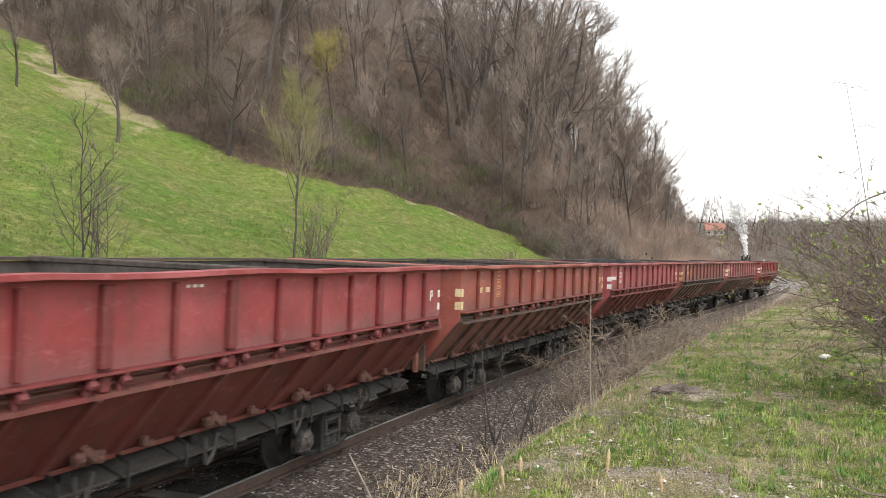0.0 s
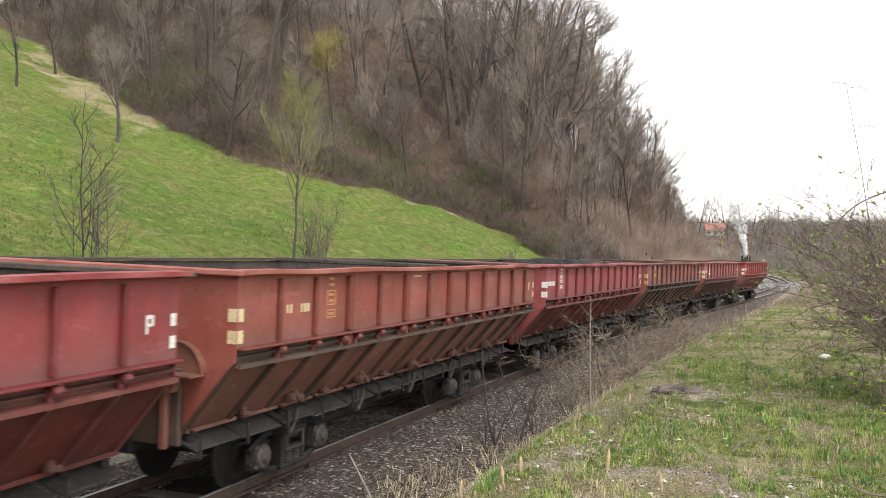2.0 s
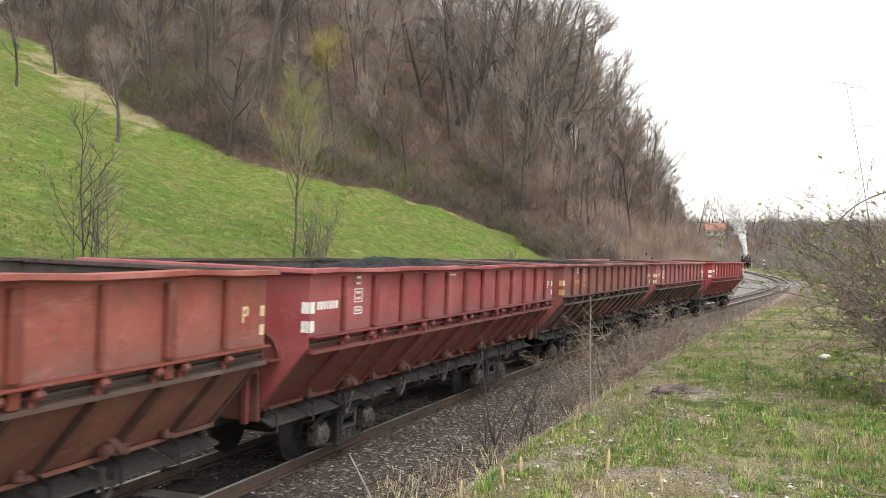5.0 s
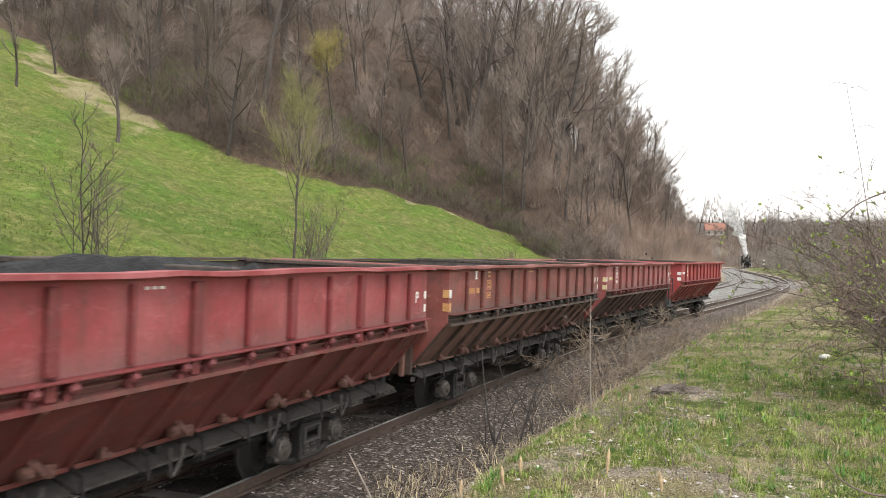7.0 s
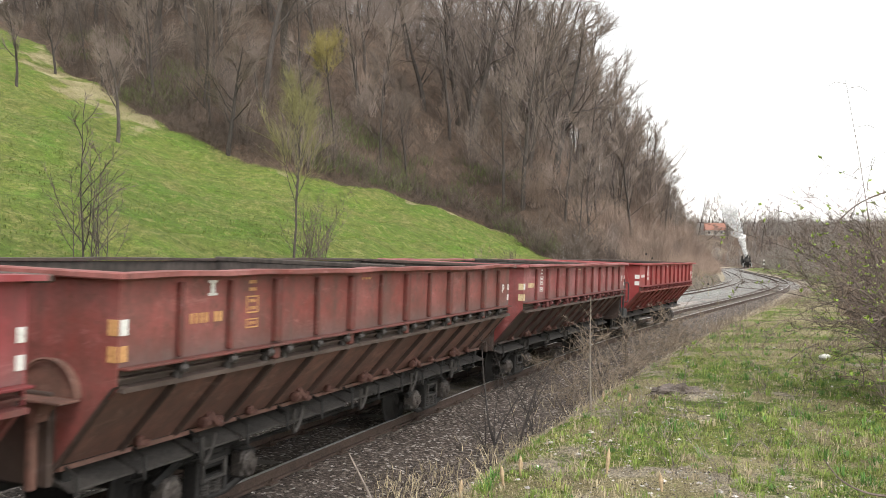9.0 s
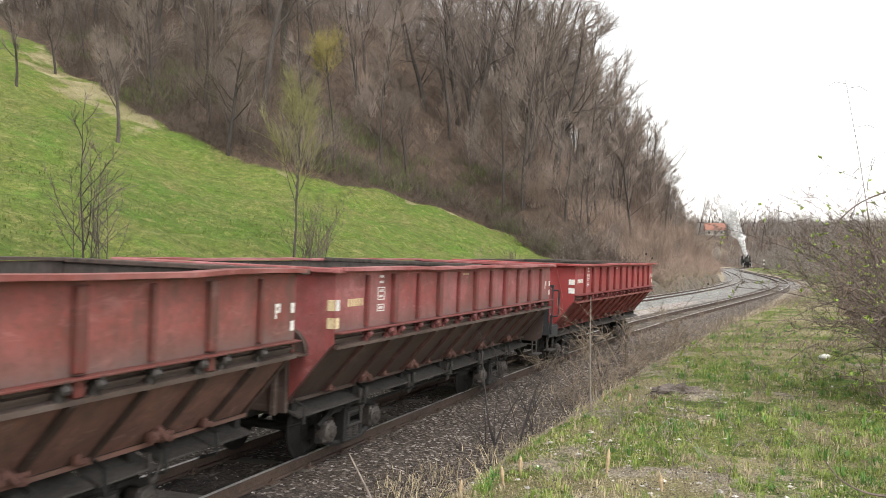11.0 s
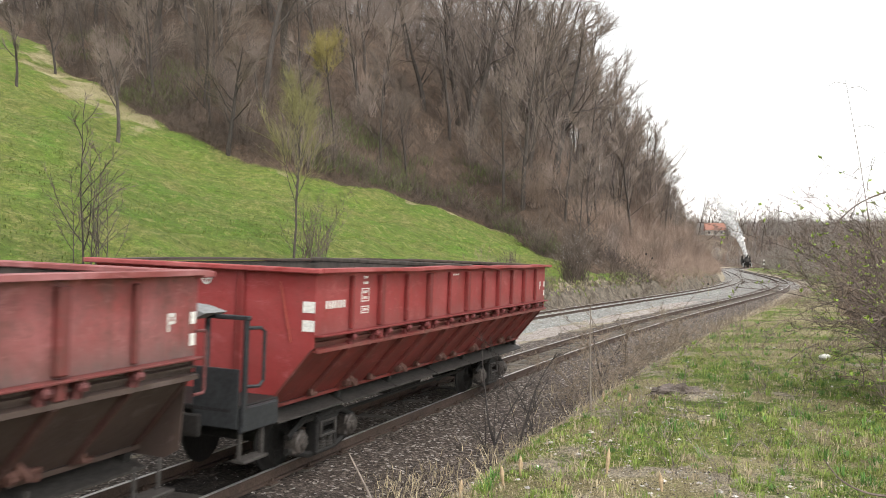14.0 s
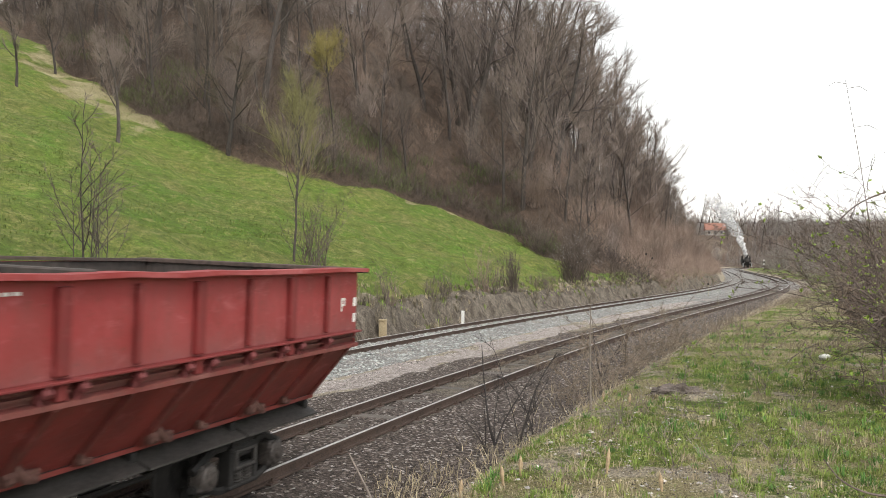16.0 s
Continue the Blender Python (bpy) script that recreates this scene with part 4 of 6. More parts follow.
PAINT_F = rough_stuff("red_end_paint", (0.27, 0.042, 0.03), (0.34, 0.07, 0.05), 3, 30, 0.6)
RUST, DUST = (0.10, 0.045, 0.025), (0.085, 0.062, 0.05)
PAINTS = {
    "a": ((0.260, 0.039, 0.038), (0.328, 0.067, 0.065)), "b": ((0.277, 0.062, 0.041), (0.336, 0.097, 0.072)), "c": ((0.277, 0.045, 0.046), (0.353, 0.087, 0.086)),
    "d": ((0.210, 0.052, 0.040), (0.286, 0.087, 0.072)), "e": ((0.269, 0.060, 0.053), (0.353, 0.121, 0.114)), "f": ((0.286, 0.036, 0.033), (0.328, 0.057, 0.053))}
SOIL = {"a": 0.38, "b": 0.42, "c": 0.42, "d": 0.75, "e": 0.6, "f": 0.22}
# Flap colours: own paint, partly darkened with the shade of the slope.
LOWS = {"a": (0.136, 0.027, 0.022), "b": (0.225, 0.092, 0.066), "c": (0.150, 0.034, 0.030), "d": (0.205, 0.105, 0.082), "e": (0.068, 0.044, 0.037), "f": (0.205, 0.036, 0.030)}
# Channel and end plate colours: dust, with the channel's recess shade put in.
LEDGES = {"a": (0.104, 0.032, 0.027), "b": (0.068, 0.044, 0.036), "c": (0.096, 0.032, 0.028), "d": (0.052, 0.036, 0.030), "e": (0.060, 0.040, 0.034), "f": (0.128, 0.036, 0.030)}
# Flap rib colours, with the ribs' shadows put into the dark paint.
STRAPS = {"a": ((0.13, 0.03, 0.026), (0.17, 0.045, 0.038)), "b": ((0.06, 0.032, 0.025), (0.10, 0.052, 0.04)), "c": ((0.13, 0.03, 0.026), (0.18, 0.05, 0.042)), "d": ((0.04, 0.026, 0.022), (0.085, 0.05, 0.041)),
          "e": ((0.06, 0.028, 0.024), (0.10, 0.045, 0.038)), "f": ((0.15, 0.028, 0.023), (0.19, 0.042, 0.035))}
LABELS = {
    "a": "red bogie hopper wagon with dark red, shade-tinted flaps, carrying coal", "b": "faded orange-red bogie hopper wagon with worn cream marks",
    "c": "red bogie hopper wagon with white marks, heaped with coal", "d": "rust-brown bogie hopper wagon with orange and white marks",
    "e": "faded pinkish-red bogie hopper wagon with sooty brown flaps", "f": "bright red bogie hopper wagon with grey brakeman's platform"}
MARKS = {"a": (WHITE, None, WHITE, WHITE), "b": (YELLOWED, YELLOWED, YELLOWED, OCHRE), "c": (WHITE, None, WHITE, WHITE), "d": (WHITE, OCHRE, OCHRE, OCHRE),
         "e": (WHITE, YELLOWED, YELLOWED, WHITE), "f": (WHITE, None, WHITE, WHITE)}
TRAIN = []
for k, key in enumerate("abcdef"):
    fresh, faded = (tuple(c * f for c, f in zip(p, (1.0, 1.05, 1.12))) for p in PAINTS[key])
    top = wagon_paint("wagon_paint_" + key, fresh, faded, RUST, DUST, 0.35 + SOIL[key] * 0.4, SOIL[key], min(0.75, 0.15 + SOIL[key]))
    # Panel paint darkened for the ribs: dirt, and their shade put into the colour.
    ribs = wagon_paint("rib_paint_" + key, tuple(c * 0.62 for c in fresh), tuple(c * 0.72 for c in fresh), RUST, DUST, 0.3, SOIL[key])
    # Panel paint lightened for the rims: the light they catch is in the colour.
    rims = wagon_paint("lit_rim_paint_" + key, fresh, tuple(min(1, c * 1.1 + 0.03) for c in faded), RUST, DUST, 0.3, SOIL[key] * 0.6)
    ends = wagon_paint("end_paint_" + key, fresh, faded, RUST, DUST, 0.3 + SOIL[key] * 0.4, SOIL[key] * 0.7)
    iron = (0.07, 0.055, 0.048) if key == "d" else fresh
    # Hinges darkened overall: the shade of their undersides is put into the colour.
    hinges = rough_stuff("shaded_hinge_paint_" + key, tuple(c * 0.28 + 0.008 for c in iron), tuple(c * 0.62 + 0.015 for c in iron), 7, 40, 0.7)
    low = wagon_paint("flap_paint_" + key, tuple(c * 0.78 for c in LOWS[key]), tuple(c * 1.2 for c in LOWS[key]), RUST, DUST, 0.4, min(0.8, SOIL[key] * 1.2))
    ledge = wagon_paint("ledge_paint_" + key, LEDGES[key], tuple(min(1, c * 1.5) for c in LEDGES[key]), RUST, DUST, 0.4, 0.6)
    # Knee ledge lighter than the channel: dust, plus sky light put into the colour.
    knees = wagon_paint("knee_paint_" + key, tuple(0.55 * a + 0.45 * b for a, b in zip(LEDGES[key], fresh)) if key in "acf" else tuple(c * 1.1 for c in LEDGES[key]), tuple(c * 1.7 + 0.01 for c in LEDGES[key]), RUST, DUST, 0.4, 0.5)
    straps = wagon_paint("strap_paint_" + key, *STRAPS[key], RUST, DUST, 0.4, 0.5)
    short = key in "ef"
    last = key == "f"
    half, shift = {"f": (3.51, -1.46), "e": (3.49, -1.46 - 8.64)}.get(key, (3.78, -1.20 - 8.60 - (4 - k) * 8.289))
    wagon, sets = hopper_wagon(half, top, ribs, rims, ends, hinges, straps, low, ledge, knees, rims if key == 'e' else SOOTY_RIM, LABELS[key], MARKS[key], 11 + k, bays=12 if short else 13, fill=(1.40, 1.36, 1.58, 1.38, 1.34, 1.32)[k],
                               platform=last, bogies=(-2.42, 2.52) if last else (-2.2, 2.2), mirrored={"a": 1, "c": 1, "e": -0.03}.get(key, 0))
    TRAIN.append((wagon, sets, shift))


def rolled(t):
    """How far the train has still to go at t, in metres along the line."""
    q = t - 14.0
    return 12.995 - (3.0941 * q + 0.03625 * q * q + 0.000267 * q ** 3)


def wagon_pose(s):
    xa, ya, _ = on_line(s - 2.4)
    xb, yb, _ = on_line(s + 2.4)
    return pose((xa + xb) / 2, (ya + yb) / 2, 0.0, math.degrees(cant(s) * 1.6), 0, math.degrees(math.atan2(yb - ya, xb - xa)))


# ---- trees and shrubs ----
def cone_twigs(b, p, d, r):
    """A thin pointed twig of three sides."""
    a = d.orthogonal().normalized() * r
    c = d.normalized().cross(a)
    n = b.n
    b.v.extend([tuple(p + a), tuple(p - a * 0.5 + c * 0.87), tuple(p - a * 0.5 - c * 0.87), tuple(p + d)])
    b.f.extend([(n, n + 1, n + 3), (n + 1, n + 2, n + 3), (n + 2, n, n + 3)])
    b.n += 4


def limb(b, rng, p, d, length, r0, r1, n=4, sides=5, up=0.15, wob=0.18):
    """A bent, tapering branch; returns its points and directions."""
    pts, dirs = [p.copy()], [d.normalized()]
    d = d.normalized()
    for i in range(n):
        d = (d + Vector((rng.uniform(-wob, wob), rng.uniform(-wob, wob), rng.uniform(-wob, wob) + up))).normalized()
        p = p + d * (length / n)
        pts.append(p.copy())
        dirs.append(d.copy())
    b.tube(pts, [r0 + (r1 - r0) * i / n for i in range(n + 1)], sides, caps=False)
    return pts, dirs


def around(rng, d, angle):
    side = d.orthogonal().normalized()
    side.rotate(Matrix.Rotation(rng.uniform(0, 2 * math.pi), 3, d))
    return (d * math.cos(angle) + side * math.sin(angle)).normalized()


def leaf(b, rng, p, size):
    d = around(rng, Vector((0, 0, 1)), rng.uniform(0.3, 1.5))
    side = d.orthogonal().normalized()
    side.rotate(Matrix.Rotation(rng.uniform(0, 6.28), 3, d))
    up = d.cross(side) * 0.25
    v = [p, p + d * size + side * size * 0.55 + up * size, p + d * size * 2.2, p + d * size - side * size * 0.55 + up * size, p + d * size * 1.1 - up * size * 0.5]
    b.add([tuple(q) for q in v], [(0, 1, 4), (1, 2, 4), (2, 3, 4), (3, 0, 4)])


def tree_meshes(seed, tall, radius, limbs=12, subs=6, twigs=11, first=0.3, angle=0.85, twig_len=0.75, twig_r=0.010, up=0.14, mat=None, stems=1, buds=0.0):
    rng = random.Random(seed)
    tr, cr = Build(), Build()
    for st in range(stems):
        lean = 0.06 if stems == 1 else 0.30
        base = Vector((rng.uniform(-0.15, 0.15), rng.uniform(-0.15, 0.15), 0)) if stems > 1 else Vector((0, 0, 0))
        d = Vector((rng.uniform(-lean, lean), rng.uniform(-lean, lean), 1))
        h = tall * (1 if st == 0 else rng.uniform(0.6, 0.95))
        r0 = radius * (1 if stems == 1 else 0.7)
        pts, dirs = limb(tr, rng, base - Vector((0, 0, 0.25)), d, h, r0 * 1.15, r0 * 0.12, 8, 7, 0.05, 0.09)
        for k in range(limbs):
            f = first + (0.98 - first) * (k + rng.random() * 0.7) / limbs
            i = min(len(pts) - 2, int(f * (len(pts) - 1)))
            w = f * (len(pts) - 1) - i
            p = pts[i].lerp(pts[i + 1], w)
            ln = tall * (0.42 - 0.30 * (f - first) / (1 - first)) * rng.uniform(0.75, 1.2) * (1 if stems == 1 else 0.7)
            rr = r0 * (1 - f * 0.85) * 0.36 + 0.008
            lp, ld = limb(tr, rng, p, around(rng, dirs[i], angle * rng.uniform(0.7, 1.15)), ln, rr, rr * 0.3, 4, 4, up)
            for m in range(subs):
                g = rng.uniform(0.12, 1.0) ** 0.8
                j = min(3, int(g * 4))
                q = lp[j].lerp(lp[j + 1], g * 4 - j)
                sd = around(rng, (ld[j] + Vector((0, 0, up))).normalized(), rng.uniform(0.25, 0.8)) * ln * rng.uniform(0.30, 0.62) * (1.15 - 0.45 * g)
                cone_twigs(cr, q, sd, rr * 0.25 + twig_r)
                for _ in range(twigs):
                    q2 = q + sd * rng.uniform(0.05, 0.85)
                    tip = around(rng, (sd.normalized() + Vector((0, 0, 0.25))).normalized(), rng.uniform(0.15, 0.7)) * twig_len * rng.uniform(0.5, 1.35)
                    cone_twigs(cr, q2, tip, twig_r)
                    if buds:
                        for w in (0.35, 0.6, 0.8, 1.0):
                            leaf(cr, rng, q2 + tip * w, buds * rng.uniform(0.7, 1.3))
    return tr.mesh("trunk", BARK), cr.mesh("crown", mat or TWIG, fix=False)


def plant(name, meshes, label, category, x, y, scale=1.0, turn=0.0, group="", sink=0.0, first_part="trunk"):
    z = float(height(x, y)[0])
    ob = thing(name, label, category, pose(x, y, z - sink, 0, 0, turn), group)
    ob.scale = (scale,) * 3
    tagged(part(first_part, meshes[0], None, ob), kind="stuff" if first_part == "branchwork" else "")
    tagged(part("crown", meshes[1], None, ob), kind="stuff")
    return ob


def brush_meshes(seed, tall, stems, twigs, fan, mat, r=0.014):
    """A thicket of thin upright rods that fan out, with side twigs."""
    rng = random.Random(seed)
    low, cr = Build(), Build()
    for k in range(stems):
        a, w = rng.uniform(0, 6.28), fan * rng.random() ** 0.7
        p = Vector((rng.uniform(-0.4, 0.4), rng.uniform(-0.4, 0.4), -0.1)) * min(1.0, tall / 3)
        d = Vector((math.cos(a) * w, math.sin(a) * w, 1)).normalized() * tall * rng.uniform(0.55, 1.1)
        cone_twigs(low, p, d, r * 1.5)
        for m in range(twigs):
            f = rng.uniform(0.15, 0.95)
            q = p + d * f
            cone_twigs(cr, q, around(rng, (d.normalized() + Vector((0, 0, 0.3))).normalized(), rng.uniform(0.3, 1.0)) * tall * rng.uniform(0.12, 0.30), r * 0.75)
    return low.mesh("branchwork", mat, fix=False), cr.mesh("crown", mat, fix=False)


FOREST = [tree_meshes(100 + k, tall, r, limbs, 15, 5, first, ang, 1.2, 0.0082, 0.09) for k, (tall, r, limbs, first, ang) in enumerate(
    [(11.0, 0.16, 12, 0.24, 0.85), (9.5, 0.12, 11, 0.18, 0.9), (12.0, 0.18, 12, 0.30, 0.8), (8.5, 0.10, 11, 0.12, 0.85), (9.0, 0.115, 11, 0.14, 0.95), (7.5, 0.08, 10, 0.1, 0.8), (10.5, 0.22, 12, 0.20, 1.05)])]
BRUSH = [brush_meshes(140 + k, tall, 36, 9, fan, mat) for k, (tall, fan, mat) in enumerate(
    [(3.6, 0.5, TWIG_RED), (3.0, 0.7, TWIG), (4.4, 0.4, TWIG_RED), (2.6, 0.8, TWIG_RED), (3.8, 0.5, TWIG)])]
rng = random.Random(21)
spots = []
n_wood = 0
for gx in np.arange(43, 190, 2.7):
    for gy in np.arange(-70, 92, 2.7):
        x, y = gx + rng.uniform(-1.3, 1.3), gy + rng.uniform(-1.3, 1.3)
        if abs(y) > 0.53 * x + 5:
            continue
        spots.append((x, y))
sp = np.array(spots)
ss, sl = to_line(sp[:, 0], sp[:, 1])
edge = np.minimum(sp[:, 0] - wood_edge(sp[:, 1]), (sl - 9.0) * 1.5)
for (x, y), s, e in zip(spots, ss, edge):
    deep = min(1.0, max(0.0, e / 40))
    if abs(-y / x + 0.125) < 0.022 and x < 56:
        continue  # a gap round the budding willow
    if e < 0.8 or s > 205 or e > (42 if -y / x > -0.06 else 33) or rng.random() < 0.34 + (0.36 if -y / x > -0.03 else 0.55) * deep + (0.25 if s > 140 else 0):
        continue
    k = rng.choice((3, 4, 5, 1)) if e < 5 else rng.randrange(7)
    plant("forest_tree", FOREST[k], "leafless grey-brown deciduous tree on the wooded hillside", "tree", x, y, rng.uniform(0.78, 1.12) * (0.8 if e < 6 else 1.0) * (1 + 0.24 * float(step(-0.03, 0.12, -y / x)) * float(step(5, 15, e))), rng.uniform(0, 360), "trees of the hillside wood")
    n_wood += 1
# brush along the wood's edge
n_brush = 0
for gx in np.arange(40, 165, 2.5):
    for gy in np.arange(-60, 75, 2.5):
        x, y = gx + rng.uniform(-1, 1), gy + rng.uniform(-1, 1)
        if abs(y) > 0.53 * x + 4:
            continue
        s, l = (float(v[0]) for v in to_line(x, y))
        e = min(x - float(wood_edge(y)), (l - 6.0) * 1.5)
        near_line = l < 12 and s > 56
        if e < 0.3 or e > 16 or l < 6.0 or s > 175 or rng.random() < (0.35 if near_line else 0.55 + 0.02 * e):
            continue
        k = rng.choice((0, 2, 3, 0, 1)) if near_line else rng.choice((1, 4, 3))
        plant("shrub", BRUSH[k], "reddish-brown leafless shrub at the wood's edge" if k in (0, 2, 3) else "grey-brown leafless shrub at the wood's edge", "shrub", x, y, rng.uniform(0.6, 1.1), rng.uniform(0, 360), "brush along the wood", first_part="branchwork")
        n_brush += 1


def thicket(name, label, places, tall, rods, mat, seed, r=0.016, fan=0.8):
    """Undergrowth: clumps of thin rods, too many to count."""
    rr = random.Random(seed)
    pts = np.array(places)
    zz = height(pts[:, 0], pts[:, 1])
    b = Build()
    for (x, y), z in zip(places, zz):
        h = tall * rr.uniform(0.45, 1.2)
        for k in range(rods):
            a, w = rr.uniform(0, 6.28), rr.uniform(0.05, fan)
            p = Vector((x + rr.uniform(-0.5, 0.5), y + rr.uniform(-0.5, 0.5), z - 0.1 + rr.uniform(0, 0.5) * h))
            cone_twigs(b, p, Vector((math.cos(a) * w, math.sin(a) * w, 1)).normalized() * h * rr.uniform(0.4, 0.9), r)
    return thing(name, label, "undergrowth", kind="stuff", mesh=b.mesh(name, mat, fix=False))


grey, red = [], []
qx, qy = np.array([rng.uniform(42, 150) for _ in range(30000)]), np.array([rng.uniform(-0.36, 0.54) for _ in range(30000)])
qy = qx * qy
qs, ql = to_line(qx, qy)
qe = np.minimum(qx - wood_edge(qy), (ql - 5.6) * 1.5)
for x, y, s, l, e in zip(qx.tolist(), qy.tolist(), qs.tolist(), ql.tolist(), qe.tolist()):
    if e < 0 or e > 38 or s > 190 or rng.random() < e / 45:
        continue
    if l < 12 and s > 54:
        red.append((x, y))
    elif len(grey) < 8500:
        grey.append((x, y))
red = red[:2900]
crest = []
while len(crest) < 620:
    x, u = rng.uniform(70, 150), rng.uniform(-0.5, 0.16)
    y = -u * x
    l = float(to_line(x, y)[1][0])
    e = min(x - float(wood_edge(y)), (l - 5.9) * 1.5)
    if 24 < e < 66 and (l - 5.9) * 1.5 > 36 and u < 0.1:
        crest.append((x, y))
thicket("undergrowth", "massed bare treetops on the crest of the hill", crest, 11.0, 40, TWIG, 34, 0.018, 1.0)
rim_places = []
while len(rim_places) < 900:
    d, u = rng.uniform(42, 80), rng.uniform(-0.45, 0.15)
    e = d - float(wood_edge(-u * d))
    if -0.3 < e < 3.0 and -u * d < 28 and wavy(d, -u * d, 1.8, 17) > -0.35:
        rim_places.append((d, -u * d))
thicket("undergrowth", "low twiggy brambles and dead stems along the foot of the wood", rim_places, 0.9, 13, TWIG_DARK, 36, 0.008, 2.6)
thicket("undergrowth", "grey-brown leafless undergrowth of the hillside wood", grey, 1.9, 7, TWIG_DARK, 31, 0.011, 2.4)
thicket("undergrowth", "reddish-brown scrub on the slope above the line", red, 1.6, 9, TWIG_RED, 32, 0.011, 1.9)
print("wood", n_wood, "brush", n_brush, len(grey), len(red))

# ---- single trees of the meadow ----
ORCHARD = [tree_meshes(170 + k, 4.6, 0.085, 12, 6, 12, 0.32, 0.7, 0.5, 0.008, 0.2) for k in range(2)]
OLD = tree_meshes(181, 6.0, 0.13, 13, 6, 12, 0.28, 1.05, 0.6, 0.010, 0.10)
WILLOW = tree_meshes(190, 5.3, 0.035, 20, 9, 7, 0.32, 0.42, 0.42, 0.0045, 0.22, TWIG_YELLOW, buds=0.016)
WILLOW_FAR = tree_meshes(191, 5.9, 0.06, 13, 9, 6, 0.66, 0.62, 0.5, 0.008, 0.2, TWIG_GOLD, buds=0.036)
OAK = tree_meshes(182, 13.0, 0.27, 11, 11, 6, 0.30, 1.1, 1.1, 0.009, 0.05)
SAPLING = tree_meshes(195, 3.6, 0.020, 11, 4, 3, 0.16, 0.8, 0.3, 0.0045, 0.06, BARE_STEM)
STOOLS = brush_meshes(196, 2.5, 36, 8, 0.75, BARE_STEM, 0.0085)


def at_view(u, d):
    """The ground place d metres ahead, u metres to the right per metre ahead."""
    return d, -u * d


for u, d, meshes, sc, label in (
        (-0.474, 48.5, ORCHARD[0], 0.95, "slim bare fruit tree on the green meadow"), (-0.431, 59, ORCHARD[1], 1.0, "bare young fruit tree on dry grass"),
        (-0.361, 39.7, ORCHARD[0], 1.02, "bare fruit tree with dark trunk on the meadow"), (-0.379, 57, ORCHARD[1], 0.85, "leaning bare fruit tree by the wood")):
    x, y = at_view(u, d)
    plant("fruit_tree", meshes, label, "tree", x, y, sc, d * 7)
x, y = at_view(-0.239, 45.5)
plant("gnarled_tree", OLD, "gnarled bare tree with crooked limbs at the wood's edge", "tree", x, y, 0.95, 30)
x, y = at_view(-0.165, 25.5)
plant("willow", WILLOW, "slender willow with yellow-green buds beside the track", "tree", x, y, 1.0, 10)
plant("shrub", STOOLS, "bare multi-stemmed shrub at the willow's foot", "shrub", x + 0.4, y - 0.5, 1.0, 40, first_part="branchwork")
x, y = at_view(-0.118, 48.0)
plant("willow", WILLOW_FAR, "yellow-budding willow crown among the wood's trees", "tree", x, y, 1.0, 80)
x, y = at_view(-0.174, 56)
plant("gnarled_tree", OAK, "big dark oak with crooked spreading limbs in the wood", "tree", x, y, 1.0, 200)
x, y = at_view(-0.345, 66)
plant("gnarled_tree", OAK, "big dark oak with crooked spreading limbs in the wood", "tree", x, y, 0.85, 70)
for u, d, sc, turn in ((-0.398, 17.5, 1.0, 0), (-0.385, 17.9, 0.72, 90), (-0.372, 17.3, 0.64, 200), (-0.391, 17.2, 0.66, 130), (-0.379, 17.6, 0.6, 290), (-0.408, 17.8, 0.55, 250)):
    x, y = at_view(u, d)
    plant("sapling", SAPLING, "bare reddish sapling on the bank beside the track", "sapling", x, y, sc, turn, "saplings on the bank", first_part="branchwork")


def bank_top(u, l=6.1):
    """Where the line of sight u meets the top of the cut bank."""
    ds = np.arange(12.0, 90.0, 0.1)
    return at_view(u, float(ds[abs(to_line(ds, -u * ds)[1] - l).argmin()]))


THIN = [brush_meshes(500 + k, 1.6, 15, 6, 0.5, m, 0.0075) for k, m in enumerate((TWIG_RED, BARE_STEM, BARE_STEM))]
DENSE = brush_meshes(510, 1.6, 46, 9, 0.22, BARE_STEM, 0.008)
PETAL = rough_stuff("greyish_blossom", (0.21, 0.19, 0.18), (0.33, 0.30, 0.285), 3, 20, 0.8, 0, 0, island=0.3)
for u, l, meshes, sc, label in ((-0.478, 6.2, THIN[0], 0.7, "low bare scrub on the bank"), (-0.455, 6.2, THIN[1], 0.8, "low bare scrub on the bank"), (-0.43, 6.2, THIN[2], 0.7, "thin bare shrub on the bank"),
                                (-0.335, 6.1, THIN[0], 0.6, "thin bare shrub on the bank"), (-0.27, 6.2, THIN[1], 0.55, "thin bare shrub on the bank"), (-0.145, 6.2, THIN[2], 0.9, "thin bare shrub on the bank"),
                                (-0.066, 6.0, THIN[1], 0.85, "thin bare brown shrub on the cut bank"), (-0.058, 6.0, THIN[0], 0.7, "thin bare brown shrub on the cut bank"), (-0.012, 6.1, THIN[1], 0.65, "thin bare brown shrub on the cut bank"),
                                (0.004, 6.1, THIN[2], 0.75, "thin bare brown shrub on the cut bank"), (0.045, 6.1, THIN[0], 1.1, "slender reddish shrub on the cut bank"), (0.055, 6.2, THIN[2], 1.1, "slender reddish shrub on the cut bank"),
                                (0.076, 6.1, DENSE, 1.0, "dense grey broom-like shrub on the cut bank"), (0.112, 6.3, THIN[1], 0.9, "thin bare brown shrub on the cut bank")):
    x, y = bank_top(u, l)
    plant("shrub", meshes, label, "shrub", x, y, sc, u * 4000 % 360, "shrubs on the bank", first_part="branchwork")
DARK_BUSH = brush_meshes(520, 1.7, 56, 9, 0.5, TWIG_DARK, 0.009)
